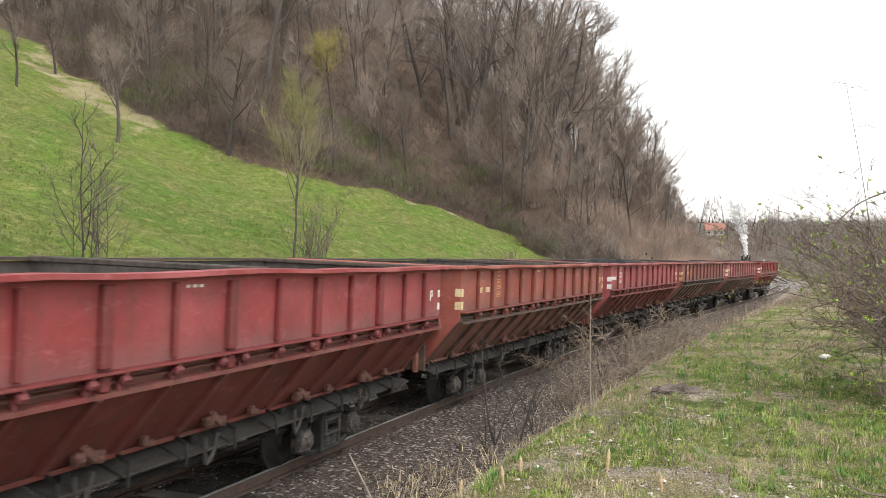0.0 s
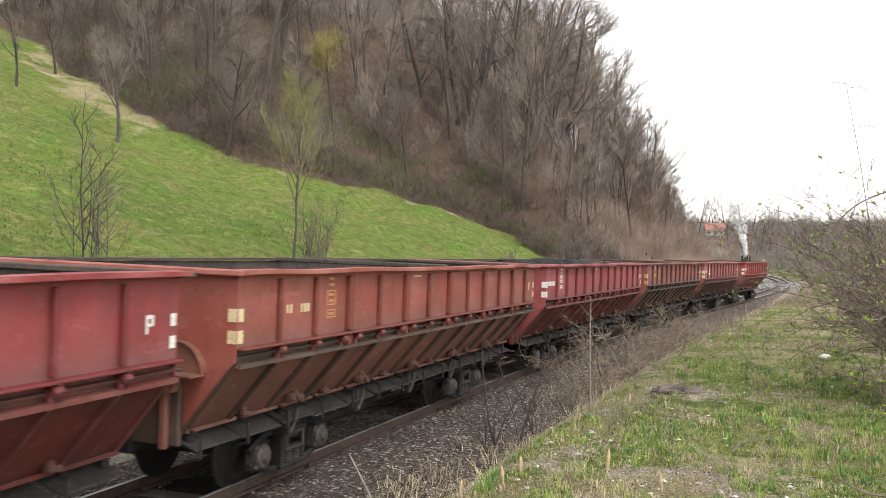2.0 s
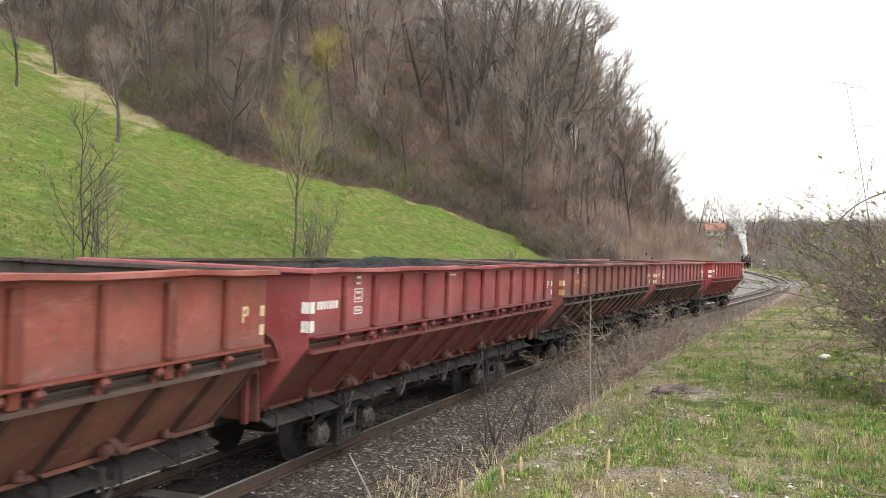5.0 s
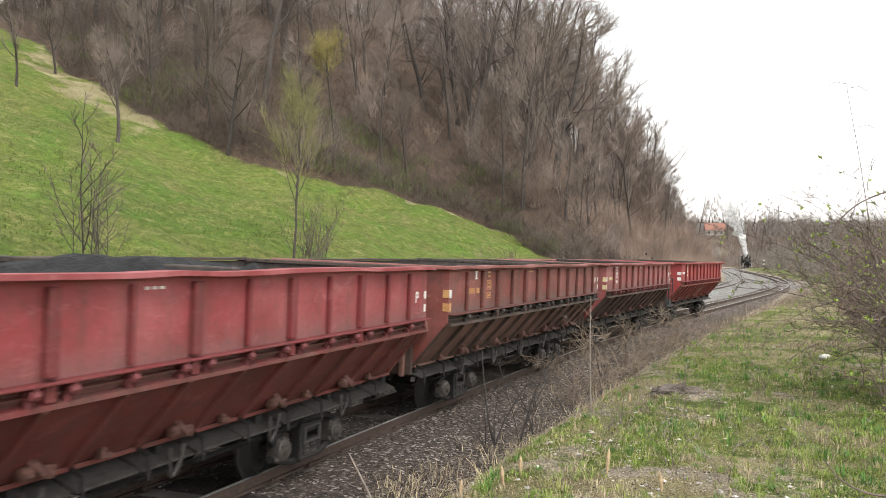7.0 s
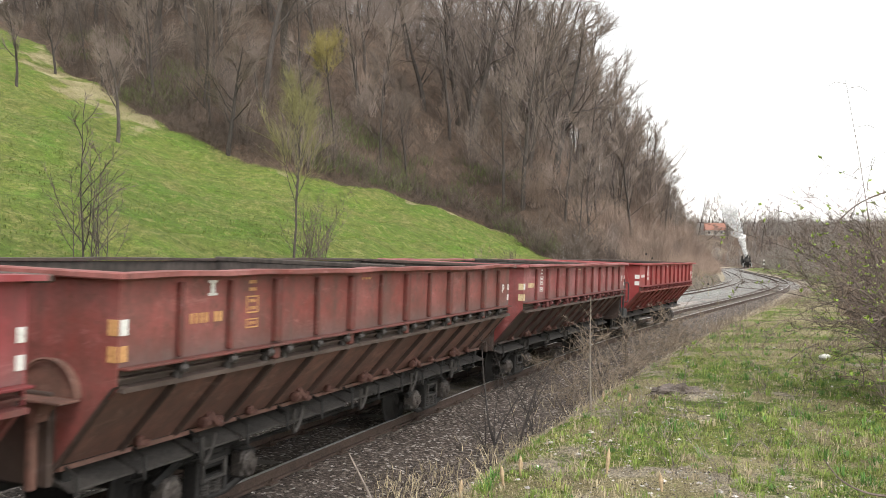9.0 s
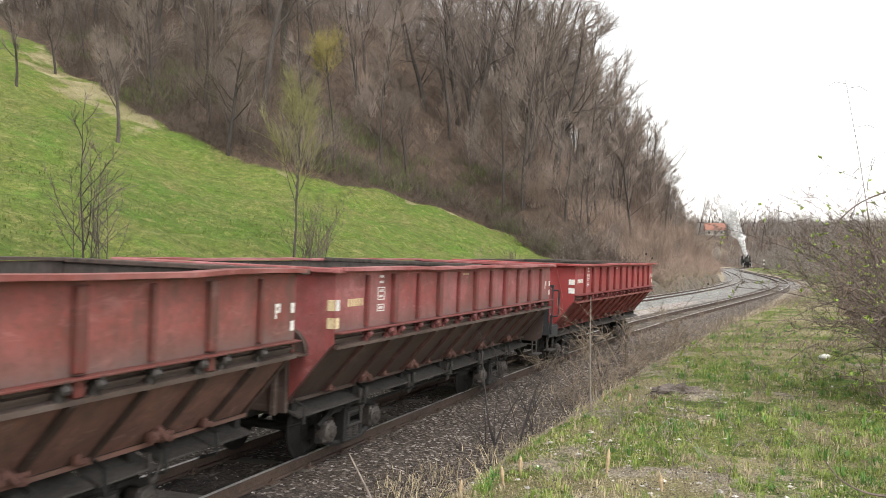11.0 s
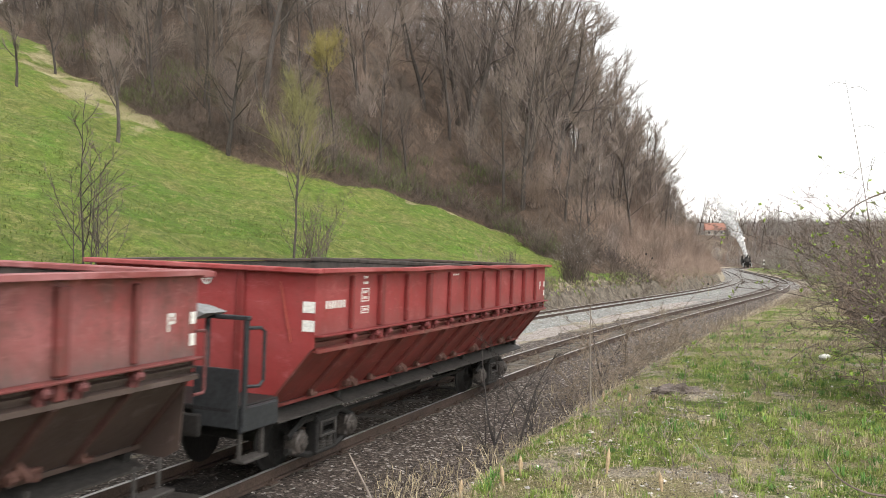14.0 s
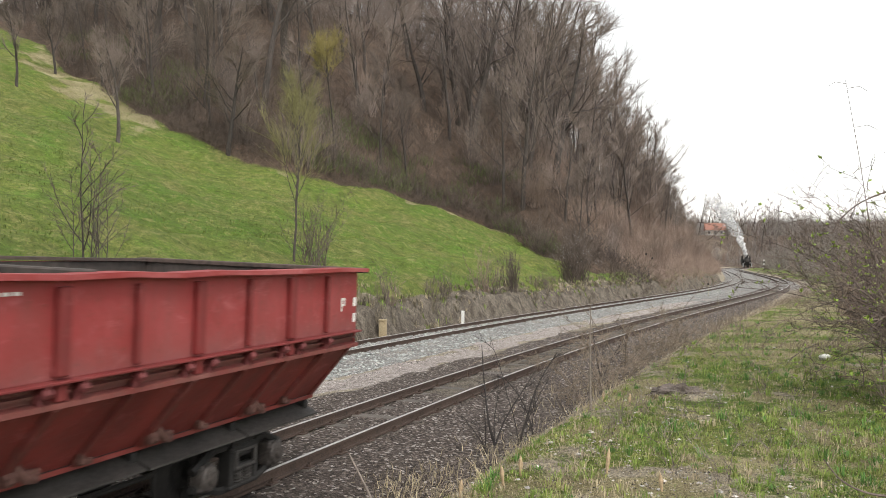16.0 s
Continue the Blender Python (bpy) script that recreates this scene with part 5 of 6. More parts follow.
for u, l, sc in ((0.140, 6.5, 1.15), (0.152, 6.6, 1.3), (0.147, 7.4, 1.4)):
    x, y = bank_top(u, l)
    ob = plant("shrub", DARK_BUSH, "dark shrub with the first greyish blossom at the meadow's end", "shrub", x, y, sc, u * 3000, "shrubs on the bank", first_part="branchwork")
    pr = random.Random(int(u * 1e4))
    fl = Build()
    for k in range(70):
        a, q = pr.uniform(0, 6.28), pr.random() ** 0.5 * 0.75
        p = Vector((math.cos(a) * q, math.sin(a) * q, pr.uniform(0.6, 1.6)))
        cone_twigs(fl, p, Vector((pr.uniform(-1, 1), pr.uniform(-1, 1), pr.uniform(-1, 1))) * 0.06, 0.014)
    tagged(part("blossom", fl.mesh("blossom", PETAL, fix=False), None, ob, "sparse greyish-white blossom"), kind="stuff")
GREENISH = rough_stuff("green_undergrowth", (0.06, 0.075, 0.025), (0.125, 0.145, 0.05), 0.4, 5, 0.9, 0, 0, island=0.4)
green_places = []
gr = random.Random(88)
while len(green_places) < 420:
    d, u = gr.uniform(46, 72), gr.uniform(-0.42, 0.12)
    x, y = at_view(u, d)
    e = d - float(wood_edge(y))
    if 0.3 < e < 9 and wavy(x, y, 3.5, 12) > 0.05:
        green_places.append((x, y))
thicket("undergrowth", "greenish leafing undergrowth along the wood's foot", green_places, 0.8, 22, GREENISH, 35, 0.018)


# ---- the far end of the valley: locomotive, house, woods ----
def rows_of(seq):
    return [tuple(p) for p in seq]


def locomotive(x, y, turn):
    loco = thing("steam_locomotive", "black steam locomotive with tender, standing in steam", "locomotive", pose(x, y, float(height(x, y)[0]) + 0.13, 0, 0, turn))
    b = Build().spin([(-1.9, 0.55), (-1.88, 0.62), (-1.2, 0.64), (1.6, 0.66), (1.65, 0.5)], (0, 0, 1.75), "x", 20)
    boiler = part("boiler", b, IRON_DARK, loco)
    part("smokebox_door", Build().spin([(-1.93, 0.50), (-1.98, 0.42), (-2.02, 0.12)], (0, 0, 1.75), "x", 18), IRON_GREY, boiler)
    part("chimney", Build().spin([(2.30, 0.15), (2.5, 0.13), (2.9, 0.17), (2.98, 0.21), (3.0, 0.15)], (-1.5, 0, 0), "z", 14), IRON_DARK, loco)
    for cx, r in ((-0.5, 0.26), (0.6, 0.28)):
        part("dome", Build().spin([(2.3, r), (2.6, r), (2.72, r * 0.7), (2.78, r * 0.2)], (cx, 0, 0), "z", 14), IRON_DARK, loco)
    cab = Build()
    for q in (-1, 1):
        cab.box((2.2, q * 0.98, 1.65), (1.3, 0.04, 1.1), 0.01)
        cab.box((1.65, q * 0.85, 2.3), (0.12, 0.26, 0.9), 0.01)
        cab.box((2.8, q * 0.95, 2.45), (0.1, 0.06, 0.6), 0.01)
    cab.box((1.58, 0, 1.5), (0.04, 1.95, 0.9), 0.01)
    part("cab", cab, IRON_DARK, loco)
    part("cab_roof", Build().slab([(-1.1, 2.72), (-0.6, 2.95), (0, 3.02), (0.6, 2.95), (1.1, 2.72), (0.6, 2.90), (0, 2.96), (-0.6, 2.90)], 1.4, 3.0), IRON_DARK, loco)
    part("running_board", Build().box((-0.4, 0, 1.08), (4.0, 1.9, 0.05), 0.01), IRON_DARK, loco)
    for q in (-1, 1):
        part("side_tank", Build().box((0.4, q * 0.80, 1.45), (2.0, 0.34, 0.7), 0.03), IRON_DARK, loco)
        part("cylinder", Build().spin([(-1.9, 0.2), (-1.88, 0.25), (-1.2, 0.25), (-1.18, 0.2)], (0, q * 0.88, 0.6), "x", 14), IRON_DARK, loco)
        part("valve_cover", Build().box((-2.12, q * 0.95, 0.72), (0.2, 0.24, 0.9), 0.04), PALE_GREY, loco, "pale grey front casing")
        for wx in (-0.8, 0.1, 1.0, 1.9):
            part("wheel", Build().spin([(q * 0.36, 0.42), (q * 0.38, 0.45), (q * 0.46, 0.42), (q * 0.47, 0.1)], (wx, 0, 0.42), "y", 18), IRON_DARK, loco)
        part("lamp", Build().spin([(-2.14, 0.10), (-2.22, 0.12), (-2.24, 0.02)], (0, q * 0.6, 1.22), "x", 12), PALE_GREY, loco)
    part("buffer_beam", Build().box((-2.05, 0, 0.85), (0.12, 2.0, 0.3), 0.02), IRON_DARK, loco)
    t = Build().box((4.3, 0, 1.5), (2.4, 1.9, 1.1), 0.04)
    t.box((4.3, 0, 0.8), (2.5, 1.6, 0.2), 0.02)
    for wx in (3.5, 4.3, 5.1):
        for q in (-1, 1):
            t.spin([(q * 0.36, 0.36), (q * 0.46, 0.36), (q * 0.47, 0.1)], (wx, 0, 0.38), "y", 14)
    part("tender", t, IRON_DARK, loco)
    return loco


LX, LY, LTH = on_line(226.0)
locomotive(float(LX), float(LY), math.degrees(float(LTH)) + 14)


def steam_material(name, lo, hi):
    m, nt, b = nodes(name)
    n = noisy(nt, 0.9, 4.0, 0.6)
    b.inputs["Base Color"].default_value = (0.9, 0.9, 0.9, 1)
    b.inputs["Roughness"].default_value = 1.0
    b.inputs["Specular IOR Level"].default_value = 0.0
    b.inputs["Subsurface Weight"].default_value = 0.0
    tr = nt.nodes.new("ShaderNodeBsdfTransparent")
    mx = nt.nodes.new("ShaderNodeMixShader")
    f = ramp(nt, n, [(0.36, (lo,) * 3), (0.66, (hi,) * 3)])
    nt.links.new(f, mx.inputs["Fac"])
    nt.links.new(tr.outputs["BSDF"], mx.inputs[1])
    glow = nt.nodes.new("ShaderNodeBsdfTranslucent")
    glow.inputs["Color"].default_value = (0.95, 0.95, 0.95, 1)
    half = nt.nodes.new("ShaderNodeMixShader")
    half.inputs["Fac"].default_value = 0.5
    nt.links.new(b.outputs["BSDF"], half.inputs[1])
    nt.links.new(glow.outputs["BSDF"], half.inputs[2])
    nt.links.new(half.outputs["Shader"], mx.inputs[2])
    nt.links.new(mx.outputs["Shader"], nt.nodes["Material Output"].inputs["Surface"])
    return m


STEAM = steam_material("dense_steam", 0.25, 0.80)
STEAM_THIN = steam_material("thin_steam", 0.06, 0.42)
PLUME = thing("steam_plume", "white steam plume drifting up from the locomotive's chimney", "steam", pose(float(LX) - 1.2, float(LY) + 0.5, 3.0))
PUFFS = []


def puff(r, seed, mat):
    bm = bmesh.new()
    bmesh.ops.create_icosphere(bm, subdivisions=3, radius=r)
    for v in bm.verts:
        v.co *= 1 + 0.45 * noise.noise(v.co * (1.6 / r) + Vector((seed, 0, 0))) + 0.2 * noise.noise(v.co * (4 / r) + Vector((0, seed, 0)))
    me = bpy.data.meshes.new("puff")
    bm.to_mesh(me)
    bm.free()
    me.polygons.foreach_set("use_smooth", [True] * len(me.polygons))
    me.materials.append(mat)
    return me


rng = random.Random(77)
for k in range(17):
    f = (k / 16) ** 1.15
    ob = part("puff", puff(0.35 + 1.75 * f * rng.uniform(0.75, 1.15), k, STEAM if f < 0.35 else STEAM_THIN), None, PLUME)
    PUFFS.append((ob, f, rng.uniform(-1, 1), rng.uniform(-1, 1), rng.uniform(0, 6.28)))


def puff_pose(f, jx, jy, ph, t):
    """Rising 16 m; the wind leans the plume over to the left as the clip goes on."""
    w = t / 16.0
    z = 13.5 * f * (1 - 0.10 * w) + 0.35 * math.sin(ph + t * 0.5) * f
    left = (2.4 + 3.6 * w) * f ** (1.0 + 0.1 * w) + 0.5 * f * math.sin(ph * 2 + t * 0.35)
    left += jy * 0.9 * f
    return pose(jx * 0.8 * f, left, z + jx * 0.5 * f, 20 * math.sin(ph + t * 0.3), 15 * math.sin(ph * 1.7 + t * 0.25), 40 * math.sin(ph + t * 0.12))


ROOF = rough_stuff("orange_clay_tiles", (0.27, 0.12, 0.085), (0.38, 0.19, 0.14), 1.5, 8, 0.85)
PLASTER = rough_stuff("pale_plaster", (0.50, 0.47, 0.42), (0.66, 0.62, 0.56), 0.8, 6, 0.9)
PANE = rough_stuff("dark_window_glass", (0.03, 0.035, 0.04), (0.06, 0.065, 0.07), 2, 20, 0.2, 0, 0)


def house(x, y, turn, wide, deep, tall, label, rise=0.0):
    """A low house whose ridge runs along its long side."""
    h = thing("house", label, "house", pose(x, y, float(height(x, y)[0]) - 0.3, 0, 0, turn))
    part("wall", Build().box((0, 0, tall / 2), (deep, wide, tall), 0.02), PLASTER, h)
    up, hw, hd = tall + deep * 0.42, wide / 2 + 0.5, deep / 2 + 0.6
    r = Build()
    for q in (-1, 1):
        a = [(q * hd, -hw, tall - 0.25), (q * hd, hw, tall - 0.25), (0, hw, up), (0, -hw, up)]
        r.add(a + [(px, py, pz - 0.18) for px, py, pz in a], [(0, 1, 2, 3), (7, 6, 5, 4), (0, 4, 5, 1), (1, 5, 6, 2), (2, 6, 7, 3), (3, 7, 4, 0)])
    part("roof", r, ROOF, h, "orange clay-tile roof")
    for q in (-1, 1):
        g = Build()
        y0 = q * (wide / 2 - 0.05)
        g.add([(-deep / 2, y0, tall), (deep / 2, y0, tall), (0, y0, up - 0.25), (-deep / 2, y0 + q * 0.04, tall), (deep / 2, y0 + q * 0.04, tall), (0, y0 + q * 0.04, up - 0.25)], [(0, 1, 2), (5, 4, 3), (0, 3, 4, 1), (1, 4, 5, 2), (2, 5, 3, 0)])
        part("gable", g, PLASTER, h)
    for k in range(3):
        yy = -wide / 2 + (k + 0.5) * wide / 3
        win = part("window", Build().box((-deep / 2 - 0.01, yy, tall * 0.55), (0.06, 0.9, 1.1), 0.01), PALE_GREY, h)
        part("pane", Build().box((-deep / 2 - 0.05, yy, tall * 0.55), (0.02, 0.72, 0.92), 0.004), PANE, win)
    part("chimney", Build().box((0.4, wide * 0.2, up), (0.6, 0.6, 1.4), 0.03), PLASTER, h)
    return h


house(330, -99.2, -12, 6.4, 5.6, 2.7, "low house with orange tiled roof among bare trees")
house(560, -217, 12, 9, 7, 3.0, "distant house with orange tiled roof on the slope")

for u, d, k, sc in [(0.262, 250, 0, 1.0), (0.268, 300, 1, 1.2), (0.283, 340, 2, 1.25), (0.293, 345, 0, 1.3), (0.301, 352, 6, 1.2), (0.312, 330, 2, 1.25), (0.322, 345, 1, 1.3), (0.333, 350, 0, 1.25), (0.341, 340, 6, 1.1), (0.27, 240, 4, 0.9),
                    (0.345, 290, 4, 1.0), (0.352, 282, 6, 1.0), (0.362, 250, 1, 0.9), (0.370, 230, 4, 0.9), (0.378, 210, 3, 0.9), (0.386, 190, 4, 0.9), (0.394, 170, 3, 0.8), (0.40, 150, 5, 0.9), (0.412, 150, 3, 0.85), (0.425, 140, 5, 0.9),
                    (0.44, 120, 3, 0.7), (0.455, 110, 5, 0.8), (0.36, 310, 0, 1.1), (0.372, 320, 2, 1.0), (0.385, 300, 1, 1.0), (0.40, 280, 6, 1.0), (0.415, 260, 0, 0.9), (0.43, 240, 2, 0.9), (0.45, 200, 1, 0.8), (0.47, 190, 6, 0.8), (0.49, 160, 3, 0.9),
                    (0.355, 262, 3, 0.8), (0.275, 285, 5, 1.0), (0.30, 300, 5, 0.7), (0.315, 300, 3, 0.7), (0.327, 296, 5, 0.75), (0.337, 298, 3, 0.6), (0.347, 272, 5, 0.8)]:
    x, y = at_view(u, d)
    plant("valley_tree", FOREST[k], "leafless tree in the valley bottom beyond the bend", "tree", x, y, sc, d * 13 % 360, "trees of the valley bottom")
for u, d, k in [(0.27, 130, 0), (0.275, 150, 2), (0.28, 170, 3), (0.268, 115, 0), (0.262, 105, 2), (0.285, 200, 1), (0.29, 230, 4), (0.35, 255, 1), (0.36, 235, 4), (0.366, 200, 1), (0.375, 170, 4), (0.385, 140, 1), (0.39, 120, 0), (0.40, 100, 4), (0.408, 86, 1), (0.42, 75, 0),
                (0.43, 66, 4), (0.44, 58, 1), (0.455, 52, 0), (0.47, 46, 1), (0.425, 48, 1), (0.415, 60, 4), (0.40, 75, 1), (0.345, 278, 1), (0.33, 285, 4), (0.315, 286, 1), (0.30, 284, 4), (0.29, 282, 1), (0.48, 40, 0), (0.46, 36, 4)] + [(0.255 + 0.10 * ((i * 37) % 101) / 101, 236 + (i * 53) % 90, i % 5) for i in range(14)] + [(0.345 + 0.15 * ((i * 29) % 97) / 97, 90 + (i * 61) % 170, (i * 3) % 5) for i in range(14)]:
    if to_line(d, -u * d)[1][0] > -4.5 and d < 222:
        continue
    x, y = at_view(u, d)
    plant("shrub", BRUSH[k], "bare brown shrub beside the bend of the line", "shrub", x, y, 0.8 + (d % 7) * 0.05, d * 17 % 360, "shrubs beside the line", first_part="branchwork")

# far ridge, wooded; the air's haze is put into the pale twig colour
HAZY = rough_stuff("haze_paled_woods", (0.20, 0.18, 0.18), (0.32, 0.29, 0.28), 0.02, 0.12, 0.95, 0, 0, island=0.25)
rr = random.Random(9)
pts = np.array([(q, -q * rr.uniform(0.2, 0.56)) for q in (rr.uniform(430, 1250) for _ in range(1700))])
zz = height(pts[:, 0], pts[:, 1])
b = Build()
for (x, y), z in zip(pts, zz):
    h = rr.uniform(6, 10)
    for k in range(11):
        a = rr.uniform(0, 6.28)
        p = Vector((x + rr.uniform(-0.8, 0.8), y + rr.uniform(-0.8, 0.8), z - 0.5 + h * rr.uniform(0, 0.35)))
        cone_twigs(b, p, Vector((math.cos(a) * 0.45, math.sin(a) * 0.45, 1)) * h * rr.uniform(0.4, 0.8), rr.uniform(0.25, 0.6))
thing("far_woods", "bare woods on the distant ridge, haze put into their colour", "woods", kind="stuff", mesh=b.mesh("far_woods", HAZY, fix=False))

# Brown scrub lightened for distance: haze is put into the base colour.
HEDGE = rough_stuff("haze_paled_scrub", (0.18, 0.158, 0.138), (0.33, 0.292, 0.258), 0.05, 0.6, 0.95, 0, 0, island=0.5)
rr = random.Random(93)
far_trees = []
while len(far_trees) < 300:
    q = rr.uniform(300, 420)
    u = rr.uniform(0.245, 0.50)
    if abs(q * u - 98) > 9 or q > 345:
        if not 0.30 < u < 0.318 or q > 360:
            far_trees.append((q, -q * u))
thicket("undergrowth", "grey leafless trees massed along the far side of the valley", far_trees, 10.0, 52, HEDGE, 37, 0.034, 1.3)

rr = random.Random(91)
scrub = []
while len(scrub) < 3600:
    q = rr.uniform(95, 420)
    p = (q, -q * rr.uniform(0.24, 0.56))
    scrub.append(p)
sq = np.array(scrub)
ok = (to_line(sq[:, 0], sq[:, 1])[1] < -3.4) | (sq[:, 0] > 232)
ok &= np.hypot(sq[:, 0] - 326, sq[:, 1] + 97) > 7
ok &= wavy(sq[:, 0], sq[:, 1], 22, 6) > -0.25
thicket("undergrowth", "brown scrub and hedges of the valley bottom", [tuple(p) for p in sq[ok].tolist()], 3.2, 11, HEDGE, 33, 0.028, 1.8)

rr = random.Random(95)
hedge = []
while len(hedge) < 520:
    q, u = rr.uniform(95, 300), rr.uniform(0.25, 0.47)
    l = float(to_line(q, -q * u)[1][0])
    if (l < -5.0 and u > 0.325 + 0.02 * rr.random()) or (q > 236 and not 0.285 < u < 0.318):
        hedge.append((q, -q * u))
thicket("undergrowth", "grey-brown leafless hedges and young trees beyond the bend", hedge, 4.6, 26, HEDGE, 38, 0.024, 1.1)


# ---- things beside the line ----
OLD_POST = rough_stuff("weathered_ochre_stone", (0.24, 0.18, 0.10), (0.46, 0.37, 0.23), 5, 30, 0.9)


def trackside_post(x, y, tall, wide, label, mats):
    p = thing("marker_post", label, "post", pose(x, y, float(height(x, y)[0]) - 0.1))
    part("shaft", Build().box((0, 0, tall / 2), (wide, wide, tall), 0.012), mats[0], p)
    part("cap", Build().box((0, 0, tall + 0.02), (wide * 1.06, wide * 1.06, 0.05), 0.012), mats[1], p)
    return p


x, y, _ = on_line(27.0, 5.15)
trackside_post(float(x), float(y), 0.50, 0.10, "short white concrete marker post beside the far track", (WHITE, WHITE))
x, y, _ = on_line(22.4, 5.35)
post = trackside_post(float(x), float(y), 0.55, 0.20, "worn ochre stone post at the foot of the bank", (OLD_POST, OLD_POST))
x, y = at_view(0.3555, 165)
sig = thing("signal_post", "small white and black signal post beside the line", "signal", pose(x, y, float(height(x, y)[0])))
part("shaft", Build().box((0, 0, 0.8), (0.12, 0.12, 1.7), 0.01), IRON_DARK, sig)
for z in (1.05, 1.75):
    part("white_band", Build().box((0, 0, z), (0.34, 0.34, 0.32), 0.04), WHITE, sig)
for s, l, tall in ((52.0, 2.4, 0.7), (53.0, 6.0, 1.6), (54.5, 6.0, 1.3), (62, 5.6, 0.9)):
    x, y, _ = on_line(s, l)
    th = thing("seed_head", "dark dry seed head on a thin stalk", "plant", pose(float(x), float(y), float(height(x, y)[0])), "dry seed heads")
    part("stalk", Build().tube([(0, 0, -0.05), (0.02, 0, tall)], 0.008, 5), STRAW, th)
    part("head", Build().spin([(tall - 0.08, 0.01), (tall - 0.04, 0.05), (tall + 0.03, 0.045), (tall + 0.07, 0.01)], (0.02, 0, 0), "z", 9), IRON_DARK, th)


# ---- bramble and dry stems near the camera ----
def smooth(pts, n=5):
    """More points along a smooth curve through the given ones."""
    p = [Vector(q) for q in pts]
    p = [2 * p[0] - p[1]] + p + [2 * p[-1] - p[-2]]
    out = []
    for i in range(1, len(p) - 2):
        for k in range(n):
            t = k / n
            out.append(0.5 * (2 * p[i] + (p[i + 1] - p[i - 1]) * t + (2 * p[i - 1] - 5 * p[i] + 4 * p[i + 1] - p[i + 2]) * t * t + (3 * p[i] - p[i - 1] - 3 * p[i + 1] + p[i + 2]) * t ** 3))
    return out + [p[-2]]


def cane_bush(seed, canes, reach, tall, twigs, leaves, mat, droop=0.24, thick=1.0, leaf_size=0.022):
    rng = random.Random(seed)
    st, tw, lf = Build(), Build(), Build()
    for k in range(canes):
        a = rng.uniform(0, 2 * math.pi)
        p = Vector((rng.uniform(-0.5, 0.5), rng.uniform(-0.5, 0.5), -0.1)) * (reach * 0.5)
        p.z = -0.1
        d = Vector((math.cos(a) * 0.35, math.sin(a) * 0.35, 1)).normalized()
        ln = tall * rng.uniform(0.6, 1.35)
        n = 8
        pts, dirs = [p.copy()], [d.copy()]
        bend = rng.uniform(0.2, 1.0) * droop
        for i in range(n):
            d = (d + Vector((math.cos(a) * bend * 0.8, math.sin(a) * bend * 0.8, -bend * (0.3 + i / n))) + Vector([rng.uniform(-0.12, 0.12) for _ in range(3)])).normalized()
            p = p + d * (ln / n)
            pts.append(p.copy())
            dirs.append(d.copy())
        r = rng.uniform(0.006, 0.015) * thick
        st.tube(pts, [r * (1 - 0.75 * i / n) for i in range(n + 1)], 5, caps=False)
        for _ in range(twigs):
            f = rng.uniform(0.12, 1.0) * n
            i = min(n - 1, int(f))
            q = pts[i].lerp(pts[i + 1], f - i)
            sd = around(rng, dirs[i], rng.uniform(0.5, 1.2))
            tp, td = limb(tw, rng, q, sd, rng.uniform(0.15, 0.7) * tall * 0.25, 0.0045, 0.002, 3, 3, 0.06, 0.3)
            for m in range(5):
                j = rng.randrange(3)
                cone_twigs(tw, tp[j + 1], around(rng, td[j + 1], rng.uniform(0.4, 1.1)) * rng.uniform(0.06, 0.26), 0.003)
            if rng.random() < leaves:
                for m in range(rng.randrange(4, 9)):
                    j = rng.randrange(1, 4)
                    leaf(lf, rng, tp[j], leaf_size * rng.uniform(0.65, 1.4))
    return st.mesh("canes", mat, fix=False), tw.mesh("twigs", mat, fix=False), lf.mesh("leaves", LEAF_NEW, fix=False) if lf.n else None


BRIAR = rough_stuff("brown_briar_canes", (0.085, 0.062, 0.053), (0.21, 0.16, 0.135), 2, 20, 0.8, 0, 0, island=0.4)
BRUSH_STEM = rough_stuff("dull_brush_stems", (0.13, 0.10, 0.075), (0.31, 0.245, 0.185), 2, 20, 0.85, 0, 0, island=0.4)
GREY_STEM = rough_stuff("grey_dry_stems", (0.15, 0.122, 0.10), (0.29, 0.245, 0.20), 2, 20, 0.85, 0, 0, island=0.35)


def put_bush(meshes, x, y, label, scale=1.0, turn=0.0, category="bush", name="briar_bush"):
    ob = thing(name, label, category, pose(x, y, float(height(x, y)[0]), 0, 0, turn))
    ob.scale = (scale,) * 3
    for n, me in zip(("branchwork", "crown", "foliage"), meshes):
        if me:
            tagged(part(n, me, None, ob), kind="stuff")
    return ob


THICKET = [cane_bush(300 + k, 60, 0.9, 2.8, 22, 0.17, BRIAR, 0.20, 0.8) for k in range(2)]
LEAFY = cane_bush(345, 11, 0.6, 1.75, 11, 0.55, BRIAR, 0.20, 0.7, 0.019)
put_bush(THICKET[0], 11.9, -6.7, "tangled leafless briar bush with a few fresh green leaves", 1.08, 0)
put_bush(THICKET[1], 12.6, -7.9, "tangled brown briar bush with fresh green leaves", 1.12, 60)
put_bush(THICKET[1], 10.9, -6.15, "tangled brown briar bush with fresh green leaves", 0.95, 200)
put_bush(THICKET[0], 14.6, -8.9, "tangled brown briar bush beside the grass", 1.1, 150)
put_bush(THICKET[0], 11.3, -6.55, "tangled brown briar bush with fresh green leaves", 0.98, 140)
put_bush(LEAFY, 7.7, -4.35, "arching briar canes with bright yellow-green leaf clusters", 1.1, 40)
